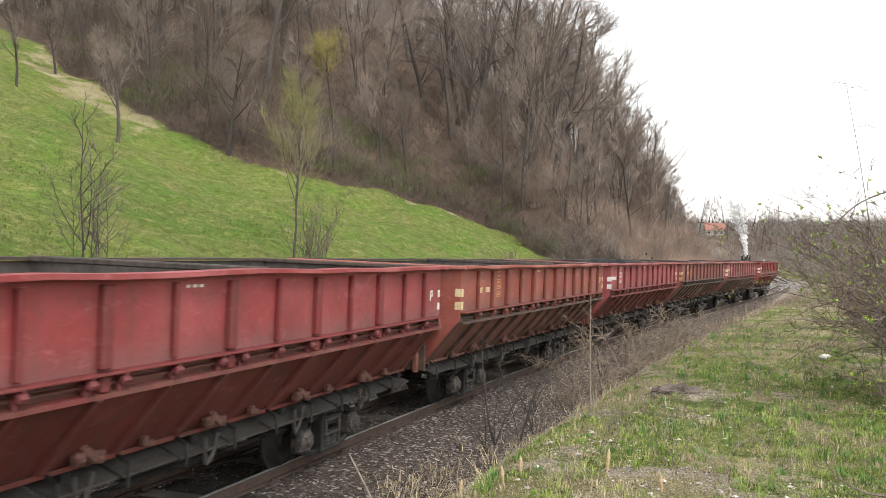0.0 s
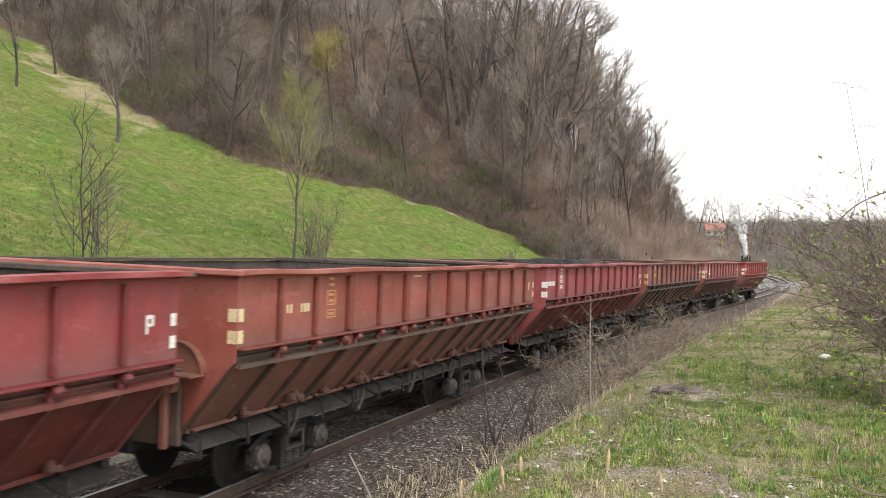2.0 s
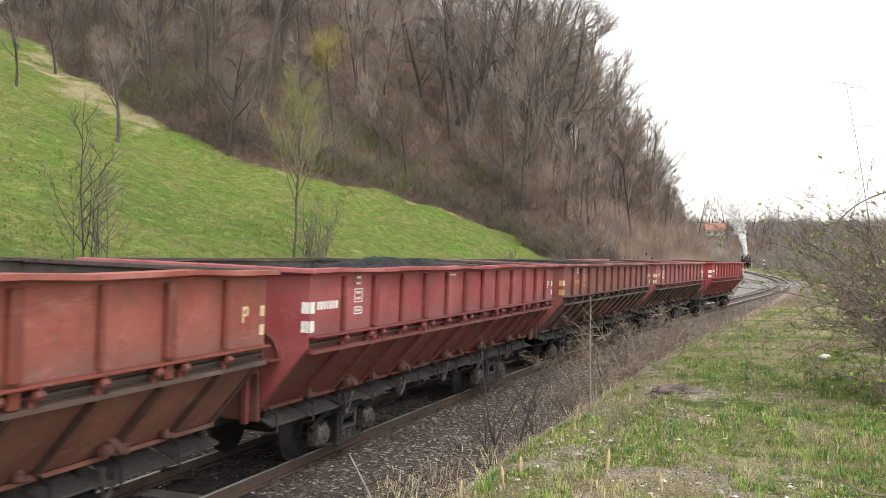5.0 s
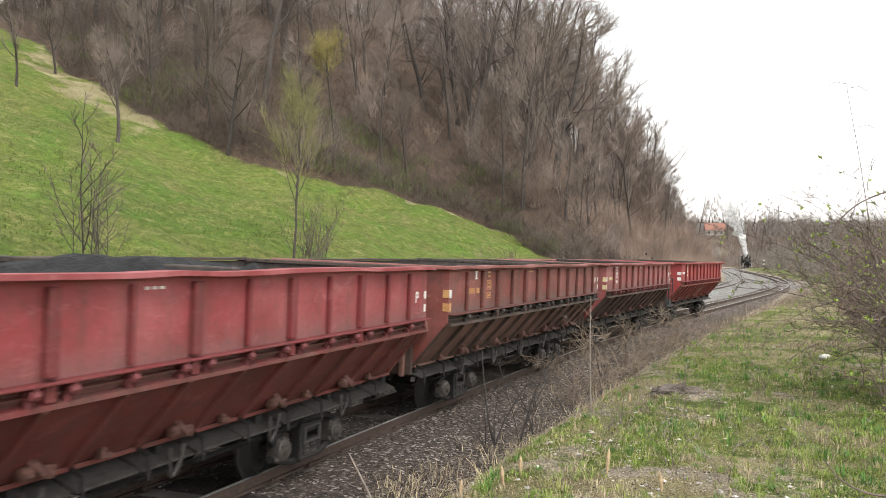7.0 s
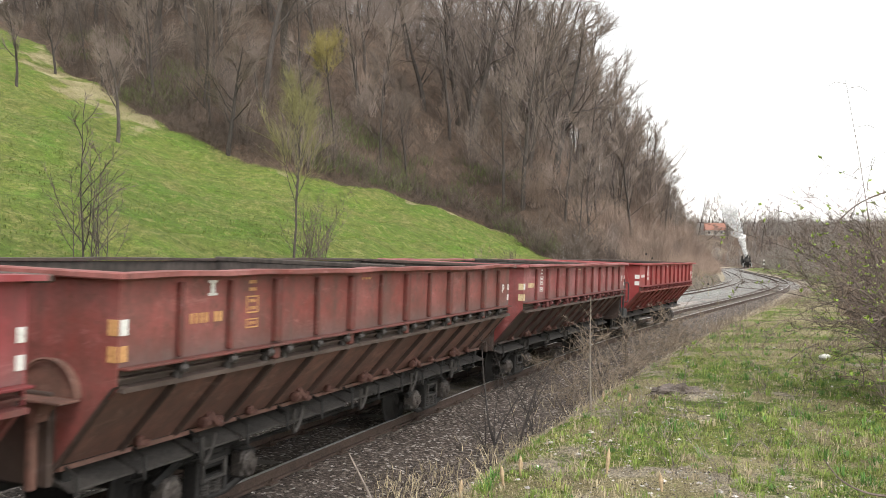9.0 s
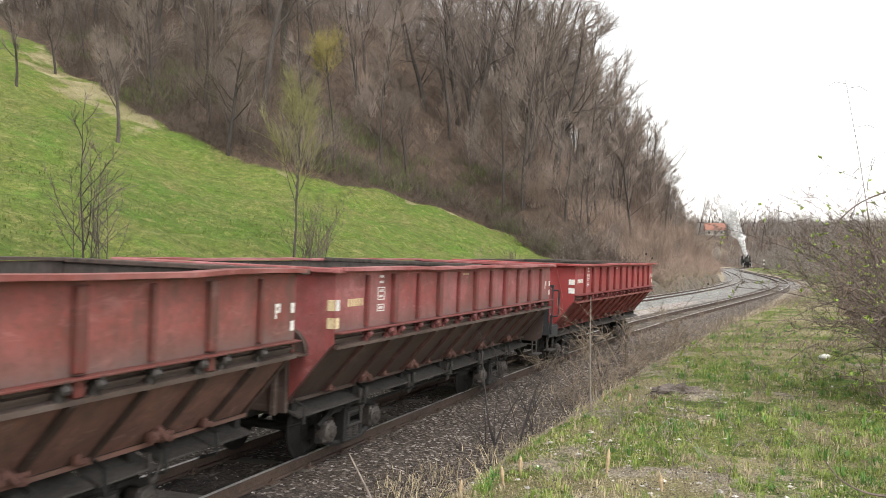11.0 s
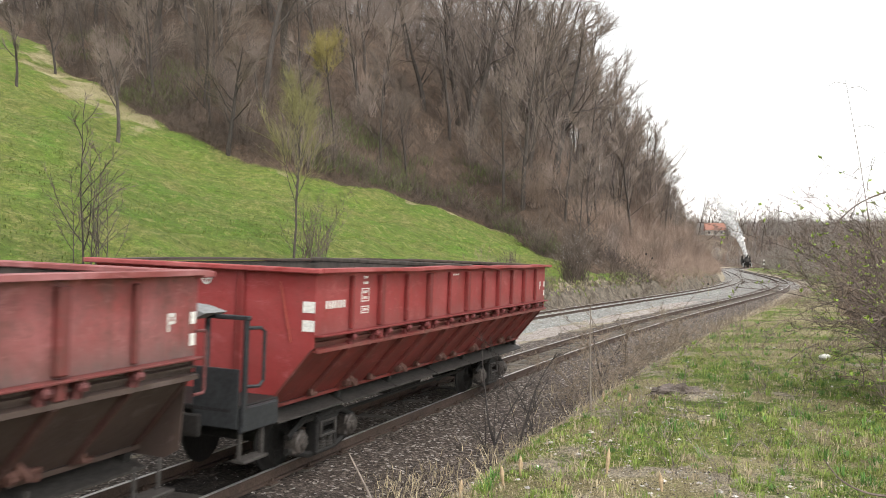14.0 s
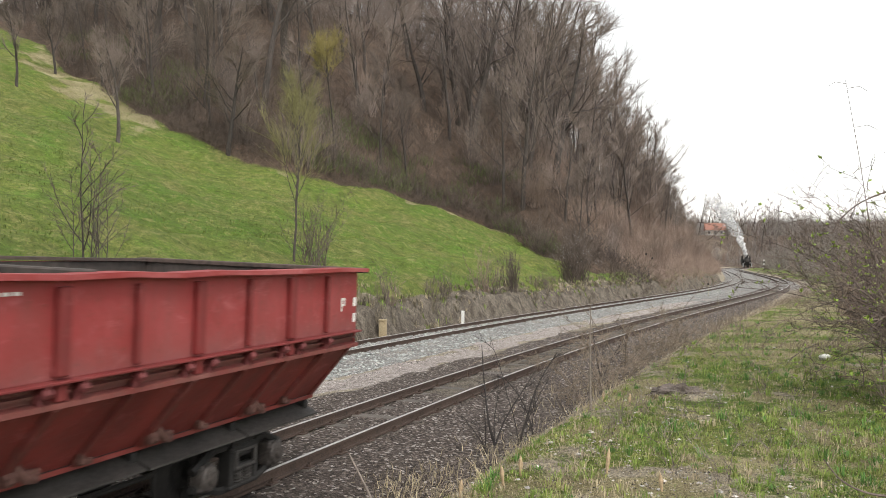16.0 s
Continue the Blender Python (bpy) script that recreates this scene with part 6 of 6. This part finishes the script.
for x, y, k in ((19.0, -9.6, 3), (22.0, -10.6, 1), (25.0, -11.4, 3), (17.5, -9.6, 1), (29.0, -13.0, 0)):
    plant("shrub", BRUSH[k], "bare brown shrub at the edge of the grass", "shrub", x, y, 0.62, x * 31, "shrubs beside the line", first_part="branchwork")
shoot = thing("briar_shoot", "tall thin briar shoot rising above the bush", "plant", pose(10.4, -5.1, float(height(10.4, -5.1)[0])))
sh = Build().tube([(0, 0, -0.1), (0.0, 0.10, 1.6), (0, 0.30, 2.9), (0, 0.47, 3.85)], [0.008, 0.006, 0.004, 0.002], 5)
for z, w in ((2.2, 0.5), (2.7, -0.4), (3.3, 0.3), (3.75, 0.25), (3.8, -0.2)):
    sh.tube([(0, 0.10 + (z - 1.6) * 0.16, z), (0.03, 0.10 + (z - 1.6) * 0.16 - w * 0.6, z + 0.03), (0.05, 0.10 + (z - 1.6) * 0.16 - w, z - 0.02)], [0.004, 0.003, 0.002], 4)
part("stem", sh, BRIAR, shoot)
arch = thing("briar_shoot", "dark briar cane arching over the bush", "plant", pose(9.6, -5.85, float(height(9.6, -5.85)[0])))
part("stem", Build().tube(smooth([(0, 0, -0.1), (0, 0.1, 1.2), (0, 0.45, 2.15), (0, 0.95, 2.50), (0, 1.35, 2.42), (0, 1.62, 2.22), (0, 1.72, 2.05)]), list(np.linspace(0.012, 0.006, 31)), 6), BRIAR, arch)
near_cane = thing("briar_shoot", "thorny brown cane with yellow buds lying over the grass", "plant", pose(5.2, -2.62, float(height(5.2, -2.62)[0])))
part("stem", Build().tube(smooth([(0.0, -0.95, -0.05), (0.0, -0.6, 0.34), (0, -0.1, 0.40), (0, 0.15, 0.42), (-0.02, 0.33, 0.50), (0.0, 0.43, 0.62)]), list(np.linspace(0.011, 0.004, 26)), 6), BRIAR, near_cane)
part("side_stem", Build().tube([(0, -0.05, 0.40), (-0.03, 0.10, 0.33), (-0.05, 0.22, 0.27)], [0.008, 0.006, 0.003], 5), BRIAR, near_cane)
LOW = [cane_bush(320 + k, 13, 0.9, 1.25, 8, 0.0, BRUSH_STEM, 0.26, 0.5) for k in range(2)]
DARK_STEM = rough_stuff("blackish_seedling_bark", (0.022, 0.018, 0.017), (0.06, 0.05, 0.045), 3, 30, 0.9, 0, 0)
DARK = [cane_bush(330 + k, 3, 0.25, 0.95, 4, 0.0, DARK_STEM, 0.05, 1.1) for k in range(2)]
for k, (s, l, sc) in enumerate(((14.4, -1.8, 0.8), (15.9, -1.7, 1.2), (17.4, -1.75, 1.4), (19.2, -1.7, 1.35), (21.5, -1.85, 1.25), (24.5, -1.9, 1.1))):
    x, y, _ = on_line(s, l)
    put_bush(LOW[k % 2], float(x), float(y), "grey leafless brush beside the track", sc, k * 67, "shrub", "dry_shrub")
for k, (s, l, sc) in enumerate(((17.2, -1.6, 1.0), (8.0, -1.8, 0.55))):
    x, y, _ = on_line(s, l)
    put_bush(DARK[k % 2], float(x), float(y), "dark bare seedling stems beside the track", sc, k * 95, "shrub", "dry_shrub")
for k, (x, y, sc) in enumerate(((10.0, -0.62, 1.1), (9.85, -0.82, 1.15), (9.6, -0.45, 0.6), (10.2, -1.05, 0.8))):
    put_bush(DARK[k % 2], x, y, "dark bare seedling stems beside the track", sc, k * 75, "shrub", "dry_shrub")
wr = random.Random(71)
weedy = []
while len(weedy) < 230:
    s, l = wr.uniform(20, 62), wr.uniform(-6.5, -1.7)
    x, y, _ = on_line(s, l)
    if -y / x < 0.5 and (l > -2.6 or wavy(x, y, 2.5, 4) > 0.1):
        weedy.append((float(x), float(y)))
thicket("dry_weeds", "dry brown weeds and scrub along the edge of the terrace", weedy, 0.55, 16, BRUSH_STEM, 72, 0.006, 1.2)
x, y = at_view(0.164, 11.3)
stake = thing("dry_stake", "thin pale dry stalk standing upright in the grass", "plant", pose(x, y, float(height(x, y)[0])))
part("stalk", Build().tube([(0, 0, -0.05), (0.0, 0.01, 0.7), (0.01, 0.0, 1.42)], [0.016, 0.012, 0.006], 6), GREY_STEM, stake)
x, y = at_view(0.335, 30)
stake = thing("dry_stake", "short grey stump post at the edge of the grass", "plant", pose(x, y, float(height(x, y)[0])))
part("stalk", Build().tube([(0, 0, -0.05), (0.0, 0.01, 0.5)], [0.035, 0.03], 7), GREY_STEM, stake)


# ---- grass, straw and stones ----
def blades(name, label, n, where, mat, tall, wide, seed, lean=0.5):
    """Many bent blades, each of three facets, over places given by where(rng, n)."""
    g = np.random.default_rng(seed)
    x, y, hs = where(g, n)
    z = height(x, y)
    n = len(x)
    h = tall * g.uniform(0.45, 1.25, n) * hs
    w = wide * g.uniform(0.7, 1.3, n)
    a = g.uniform(0, 2 * np.pi, n)
    t = g.uniform(0, 2 * np.pi, n)
    k = g.uniform(0.1, lean, n) * h
    sx, sy = np.cos(a) * w, np.sin(a) * w
    v = np.empty((n, 5, 3))
    mx, my = np.cos(t) * k, np.sin(t) * k
    v[:, 0] = np.stack([x - sx, y - sy, z - 0.02], 1)
    v[:, 1] = np.stack([x + sx, y + sy, z - 0.02], 1)
    v[:, 2] = np.stack([x + mx * 0.35 - sx * 0.7, y + my * 0.35 - sy * 0.7, z + h * 0.6], 1)
    v[:, 3] = np.stack([x + mx * 0.35 + sx * 0.7, y + my * 0.35 + sy * 0.7, z + h * 0.6], 1)
    v[:, 4] = np.stack([x + mx, y + my, z + h * (1 - 0.25 * k / h)], 1)
    b = np.arange(n)[:, None] * 5
    quads = np.concatenate([b, b + 1, b + 3, b + 2], 1).tolist()
    tris = np.concatenate([b + 2, b + 3, b + 4], 1).tolist()
    me = bpy.data.meshes.new(name)
    me.from_pydata(v.reshape(-1, 3).tolist(), [], quads + tris)
    me.materials.append(mat)
    return thing(name, label, "grass", kind="stuff", mesh=me)


def terrace_places(keep, lo=3.2, hi=42.0):
    def where(g, n):
        d = lo * (hi / lo) ** g.uniform(0, 1, n * 3)
        u = g.uniform(-0.12, 0.56, n * 3)
        x, y = d, -u * d
        s, l = to_line(x, y)
        q = masks(x, y)["lawn"]
        ok = (l < -1.82 + 0.35 * wavy(x, y, 0.6, 9)) & (g.uniform(0, 1, n * 3) < keep(q))
        x, y = x[ok][:n], y[ok][:n]
        return x, y, 0.55 + 1.1 * np.clip(wavy(x, y, 0.30, 2), 0, 1) + 0.5 * np.clip(wavy(x, y, 1.2, 3), 0, 1)
    return where


blades("grass", "short fresh green turf on the trackside terrace", 24000, terrace_places(lambda q: np.clip(q * 2.0 - 0.6, 0.02, 1)), GRASS, 0.036, 0.0048, 1, 2.2)
blades("dead_grass", "short dead grass and straw on the terrace", 42000, terrace_places(lambda q: np.clip(1.25 - q, 0.3, 0.9)), STRAW, 0.045, 0.0024, 2, 2.8)


def edge_places(g, n):
    s = g.uniform(5, 55, n)
    l = -1.88 + g.normal(0, 0.26, n)
    x, y, _ = on_line(s, l)
    ok = (wavy(x, y, 0.9, 4) > 0.05) | (g.uniform(0, 1, n) < 0.2)
    x, y = x[ok], y[ok]
    return x, y, np.where(wavy(x, y, 0.8, 4) > 0.1, 1.4, 0.7)


blades("dead_grass", "tall dry straw along the edge of the track bed", 5000, edge_places, STRAW, 0.16, 0.0035, 3, 2.0)


def tufts(name, label, n, per, mat, tall, wide, seed, lo=3.6, hi=26.0, patch=0.35, where=None):
    """Tussocks: blades that fan out from one foot and droop at their tips."""
    g = np.random.default_rng(seed)
    d = lo * (hi / lo) ** g.uniform(0, 1, n * 4)
    x, y = d, -g.uniform(-0.1, 0.53, n * 4) * d
    ok = (to_line(x, y)[1] < -1.95 + 0.25 * wavy(x, y, 0.7, 9)) & (masks(x, y)["lawn"] + g.normal(0, 0.12, n * 4) > patch)
    x, y = where(g, n) if where else (x[ok][:n], y[ok][:n])
    size = g.uniform(0.45, 1.25, len(x)) * (1 + 0.5 * np.clip(wavy(x, y, 1.4, 15), -0.5, 1))
    x, y, size = np.repeat(x, per), np.repeat(y, per), np.repeat(size, per)
    n = len(x)
    a, f = g.uniform(0, 2 * np.pi, n), g.uniform(0, 1, n) ** 0.6
    h = tall * size * g.uniform(0.55, 1.2, n)
    w = wide * g.uniform(0.7, 1.3, n)
    c, q = np.cos(a), np.sin(a)
    x, y = x + c * f * 0.05 * size, y + q * f * 0.05 * size
    z = height(x, y)
    v = np.empty((n, 5, 3))
    for k, (out, rise, half) in enumerate(((0, -0.02, -1), (0, -0.02, 1), (0.38, 0.72, -0.8), (0.38, 0.72, 0.8))):
        up = np.full(n, rise) if k < 2 else h * rise * (1 - 0.25 * f)
        v[:, k] = np.stack([x + c * h * f * out - q * w * half, y + q * h * f * out + c * w * half, z + up], 1)
    v[:, 4] = np.stack([x + c * h * f * 1.05, y + q * h * f * 1.05, z + h * (1 - 0.55 * f * f)], 1)
    b = np.arange(n)[:, None] * 5
    me = bpy.data.meshes.new(name)
    me.from_pydata(v.reshape(-1, 3).tolist(), [], np.concatenate([b, b + 1, b + 3, b + 2], 1).tolist() + np.concatenate([b + 2, b + 3, b + 4], 1).tolist())
    me.materials.append(mat)
    return thing(name, label, "grass", kind="stuff", mesh=me)


tufts("grass", "lush green grass tussocks on the terrace", 700, 22, GRASS, 0.085, 0.0040, 8)
tufts("grass", "yellowish new grass in tussocks on the terrace", 560, 18, YELLOW_GRASS, 0.065, 0.0036, 9, patch=0.2)
tufts("grass", "deep green grass tussocks on the terrace", 330, 22, DEEP_GRASS, 0.105, 0.0040, 18, patch=0.5)
tufts("dead_grass", "bleached straw tussocks among the grass", 800, 14, STRAW, 0.075, 0.0028, 19, patch=0.05)


def clump_places(g, n):
    i = g.integers(0, 4, n)
    x = np.array([8.3, 8.0, 8.75, 7.7])[i] + g.normal(0, 0.12, n)
    y = np.array([0.25, 0.42, -0.02, 0.30])[i] + g.normal(0, 0.14, n)
    return x, y, np.ones(n)


blades("dead_grass", "bleached straw clump at the edge of the cinders", 240, clump_places, STRAW, 0.14, 0.0035, 10, 1.8)


def bank_brow(g, n):
    s = g.uniform(10, 88, n)
    x, y, _ = on_line(s, 6.2 + 0.28 * g.normal(0, 1, n) - 0.3 * wavy(s, s * 0, 3.0, 3))
    return x, y


def bank_face(g, n):
    x, y, _ = on_line(g.uniform(10, 95, n), g.uniform(5.35, 6.2, n))
    ok = wavy(x, y, 1.5, 7) > 0.0
    return x[ok], y[ok]


tufts("dead_grass", "matted dead grass hanging over the brow of the cut bank", 900, 15, BANK_GRASS, 0.26, 0.007, 4, where=bank_brow)
tufts("dead_grass", "bleached straw tussocks on the cut bank", 260, 12, STRAW, 0.22, 0.005, 41, where=bank_brow)
tufts("grass", "green grass tussocks along the brow of the bank", 330, 13, GRASS, 0.16, 0.008, 42, where=bank_brow)
tufts("dead_grass", "brown rooty tufts on the face of the cut bank", 330, 10, BANK_GRASS, 0.15, 0.006, 43, where=bank_face)


def meadow_places(g, n):
    d = g.uniform(14, 70, n * 2)
    u = g.uniform(-0.52, 0.16, n * 2)
    x, y = d, -u * d
    ok = masks(x, y)["lawn"] > 0.5
    s, l = to_line(x, y)
    ok &= l > 6.2
    x, y = x[ok][:n], y[ok][:n]
    return x, y, 1 + 0.6 * wavy(x, y, 2.0, 3)


blades("grass", "green meadow grass on the hillside", 22000, meadow_places, MEADOW, 0.06, 0.014, 5, 2.2)


def stones(name, label, n, where, mat, size, seed):
    """Loose stones, each a squashed octahedron."""
    g = np.random.default_rng(seed)
    x, y = where(g, n)
    z = height(x, y)
    n = len(x)
    base = np.array([(1, 0, 0), (-1, 0, 0), (0, 1, 0), (0, -1, 0), (0, 0, 1), (0, 0, -1)], float)
    r = size * g.uniform(0.45, 1.0, n) ** 1.5
    v = base[None] * (r[:, None, None] * g.uniform(0.6, 1.3, (n, 6, 1)))
    a = g.uniform(0, 6.28, n)
    c, s_ = np.cos(a)[:, None], np.sin(a)[:, None]
    vx, vy = v[..., 0] * c - v[..., 1] * s_, v[..., 0] * s_ + v[..., 1] * c
    v[..., 0], v[..., 1] = vx + g.normal(0, 0.25, (n, 6)) * r[:, None], vy + g.normal(0, 0.25, (n, 6)) * r[:, None]
    v[..., 2] *= 0.5
    v += np.stack([x, y, z + r * 0.15], 1)[:, None]
    f = np.array([(0, 2, 4), (2, 1, 4), (1, 3, 4), (3, 0, 4), (2, 0, 5), (1, 2, 5), (3, 1, 5), (0, 3, 5)])
    f = (f[None] + (np.arange(n) * 6)[:, None, None]).reshape(-1, 3)
    me = bpy.data.meshes.new(name)
    me.from_pydata(v.reshape(-1, 3).tolist(), [], f.tolist())
    me.materials.append(mat)
    return thing(name, label, "stones", kind="stuff", mesh=me)


def strip(s0, s1, l0, l1, power=1.6):
    def where(g, n):
        s = s0 + (s1 - s0) * g.uniform(0, 1, n) ** power
        x, y, _ = on_line(s, g.uniform(l0, l1, n))
        return x, y
    return where


stones("cinders", "dark cinders on the track bed", 7000, strip(3, 30, -2.2, 2.4), STONE_DARK, 0.022, 11)
stones("pale_pebbles", "pale pebbles scattered on the cinders", 4200, strip(3, 40, -2.3, 0.7), STONE_PALE, 0.017, 12)
stones("ballast", "pale grey crushed-stone ballast of the far track", 12000, strip(12, 62, 2.3, 5.0), STONE, 0.046, 13)
stones("pinkish_gravel", "pale pinkish gravel between the tracks", 3500, strip(9, 45, 1.5, 2.8), STONE_PALE, 0.024, 14)


def terrace_stones(g, n):
    d = 3.2 * (22 / 3.2) ** g.uniform(0, 1, n)
    y = -g.uniform(-0.1, 0.55, n) * d
    ok = to_line(d, y)[1] < -2.0
    return d[ok], y[ok]


stones("pebbles", "whitish pebbles lying in the grass", 420, terrace_stones, STONE_PALE, 0.030, 15)


def patch_stones(g, n):
    x, y = terrace_stones(g, n)
    ok = bare(x, y) > 0.25
    return x[ok], y[ok]


stones("pebbles", "pale pebbles gathered on the trodden stony patches", 2600, patch_stones, STONE_PALE, 0.030, 20)
stones("pebbles", "small greyish pebbles on the bare earth of the terrace", 5200, terrace_stones, STONE_PALE, 0.012, 17)


# ---- single small things in the grass ----
DRY_LEAF = rough_stuff("dry_tan_leaf", (0.36, 0.25, 0.14), (0.56, 0.42, 0.26), 6, 40, 0.8, 0, 0.2)
for x, u, tall, turn in ((7.6, 0.182, 0.22, 10), (7.5, 0.087, 0.17, 50), (7.3, 0.068, 0.16, 90), (11.2, 0.207, 0.16, 30), (7.2, 0.02, 0.15, 20), (7.1, 0.243, 0.14, 70), (12.5, 0.177, 0.14, 0)):
    y = -u * x
    th = thing("dry_leaf", "tan dry leaf blade standing upright in the grass", "leaf", pose(x, y, float(height(x, y)[0]), 8, 6, turn), "dry leaf blades")
    part("blade", Build().spin([(-0.02, 0.006), (tall * 0.3, 0.013), (tall * 0.6, 0.019), (tall * 0.85, 0.012), (tall, 0.002)], (0, 0, 0), "z", 7), DRY_LEAF, th)
bag = thing("pale_rag", "crumpled whitish rag lying in the grass", "litter", pose(16.2, -6.85, float(height(16.2, -6.85)[0])))
bb = Build()
bm = bmesh.new()
bmesh.ops.create_icosphere(bm, subdivisions=2, radius=0.09)
for v in bm.verts:
    v.co *= 1 + 0.6 * noise.noise(v.co * 14)
    v.co.z = max(-0.02, v.co.z * 0.7 + 0.03)
bb.add([tuple(v.co) for v in bm.verts], [tuple(v.index for v in f.verts) for f in bm.faces])
bm.free()
part("cloth", bb, WHITE, bag)
heap = thing("ash_heap", "low heap of dark ash and clods on the grass", "heap", pose(12.2, -3.15, float(height(12.2, -3.15)[0]) - 0.02))
hb = Build()
bm = bmesh.new()
bmesh.ops.create_icosphere(bm, subdivisions=4, radius=1)
for v in bm.verts:
    n = noise.noise(v.co * 2.2) + 0.6 * noise.noise(v.co * 6)
    v.co = Vector((v.co.x * 0.20, v.co.y * 0.34, max(0, v.co.z) * 0.12)) * (1 + 0.4 * n)
hb.add([tuple(v.co) for v in bm.verts], [tuple(v.index for v in f.verts) for f in bm.faces])
bm.free()
part("ash_mound", hb, STONE_DARK, heap)
STALKS = [cane_bush(350 + k, 4, 0.3, 0.62, 2, 0.0, GREY_STEM, 0.03, 0.3) for k in range(2)]
rng = random.Random(61)
for k in range(22):
    x = rng.uniform(5.5, 16)
    y = -x * rng.uniform(0.16, 0.42)
    if to_line(x, y)[1][0] > -2.3:
        continue
    put_bush(STALKS[k % 2], x, y, "thin dry weed stalks standing in the grass", rng.uniform(0.6, 1.1), rng.uniform(0, 360), "weed", "dry_weed")
dead = thing("fallen_stick", "bleached grey stick lying beside the track", "stick", pose(7.2, 0.48, float(height(7.2, 0.48)[0])))
part("stick", Build().tube([(0, 0.0, 0.0), (0.15, 0.12, 0.2), (0.4, 0.3, 0.45)], [0.014, 0.011, 0.006], 6), GREY_STEM, dead)
stones("clods", "small dark clods and dead bits in the grass", 8000, terrace_stones, STONE_DARK, 0.016, 16)


def motions():
    for wagon, sets, shift in TRAIN:
        walk(wagon, [(t, wagon_pose(rolled(t) + shift)) for t in np.arange(0, 16.01, 0.25)])
        for ob, k in sets:
            walk(ob, [(t, pose(k, 0, 0.30) @ Matrix.Rotation(rolled(t) / 0.25, 4, "Y")) for t in np.arange(0, 16.01, 0.1)])
    for ob, f, jx, jy, ph in PUFFS:
        walk(ob, [(t, puff_pose(f, jx, jy, ph, t)) for t in np.arange(0, 16.01, 1.0)])


motions()
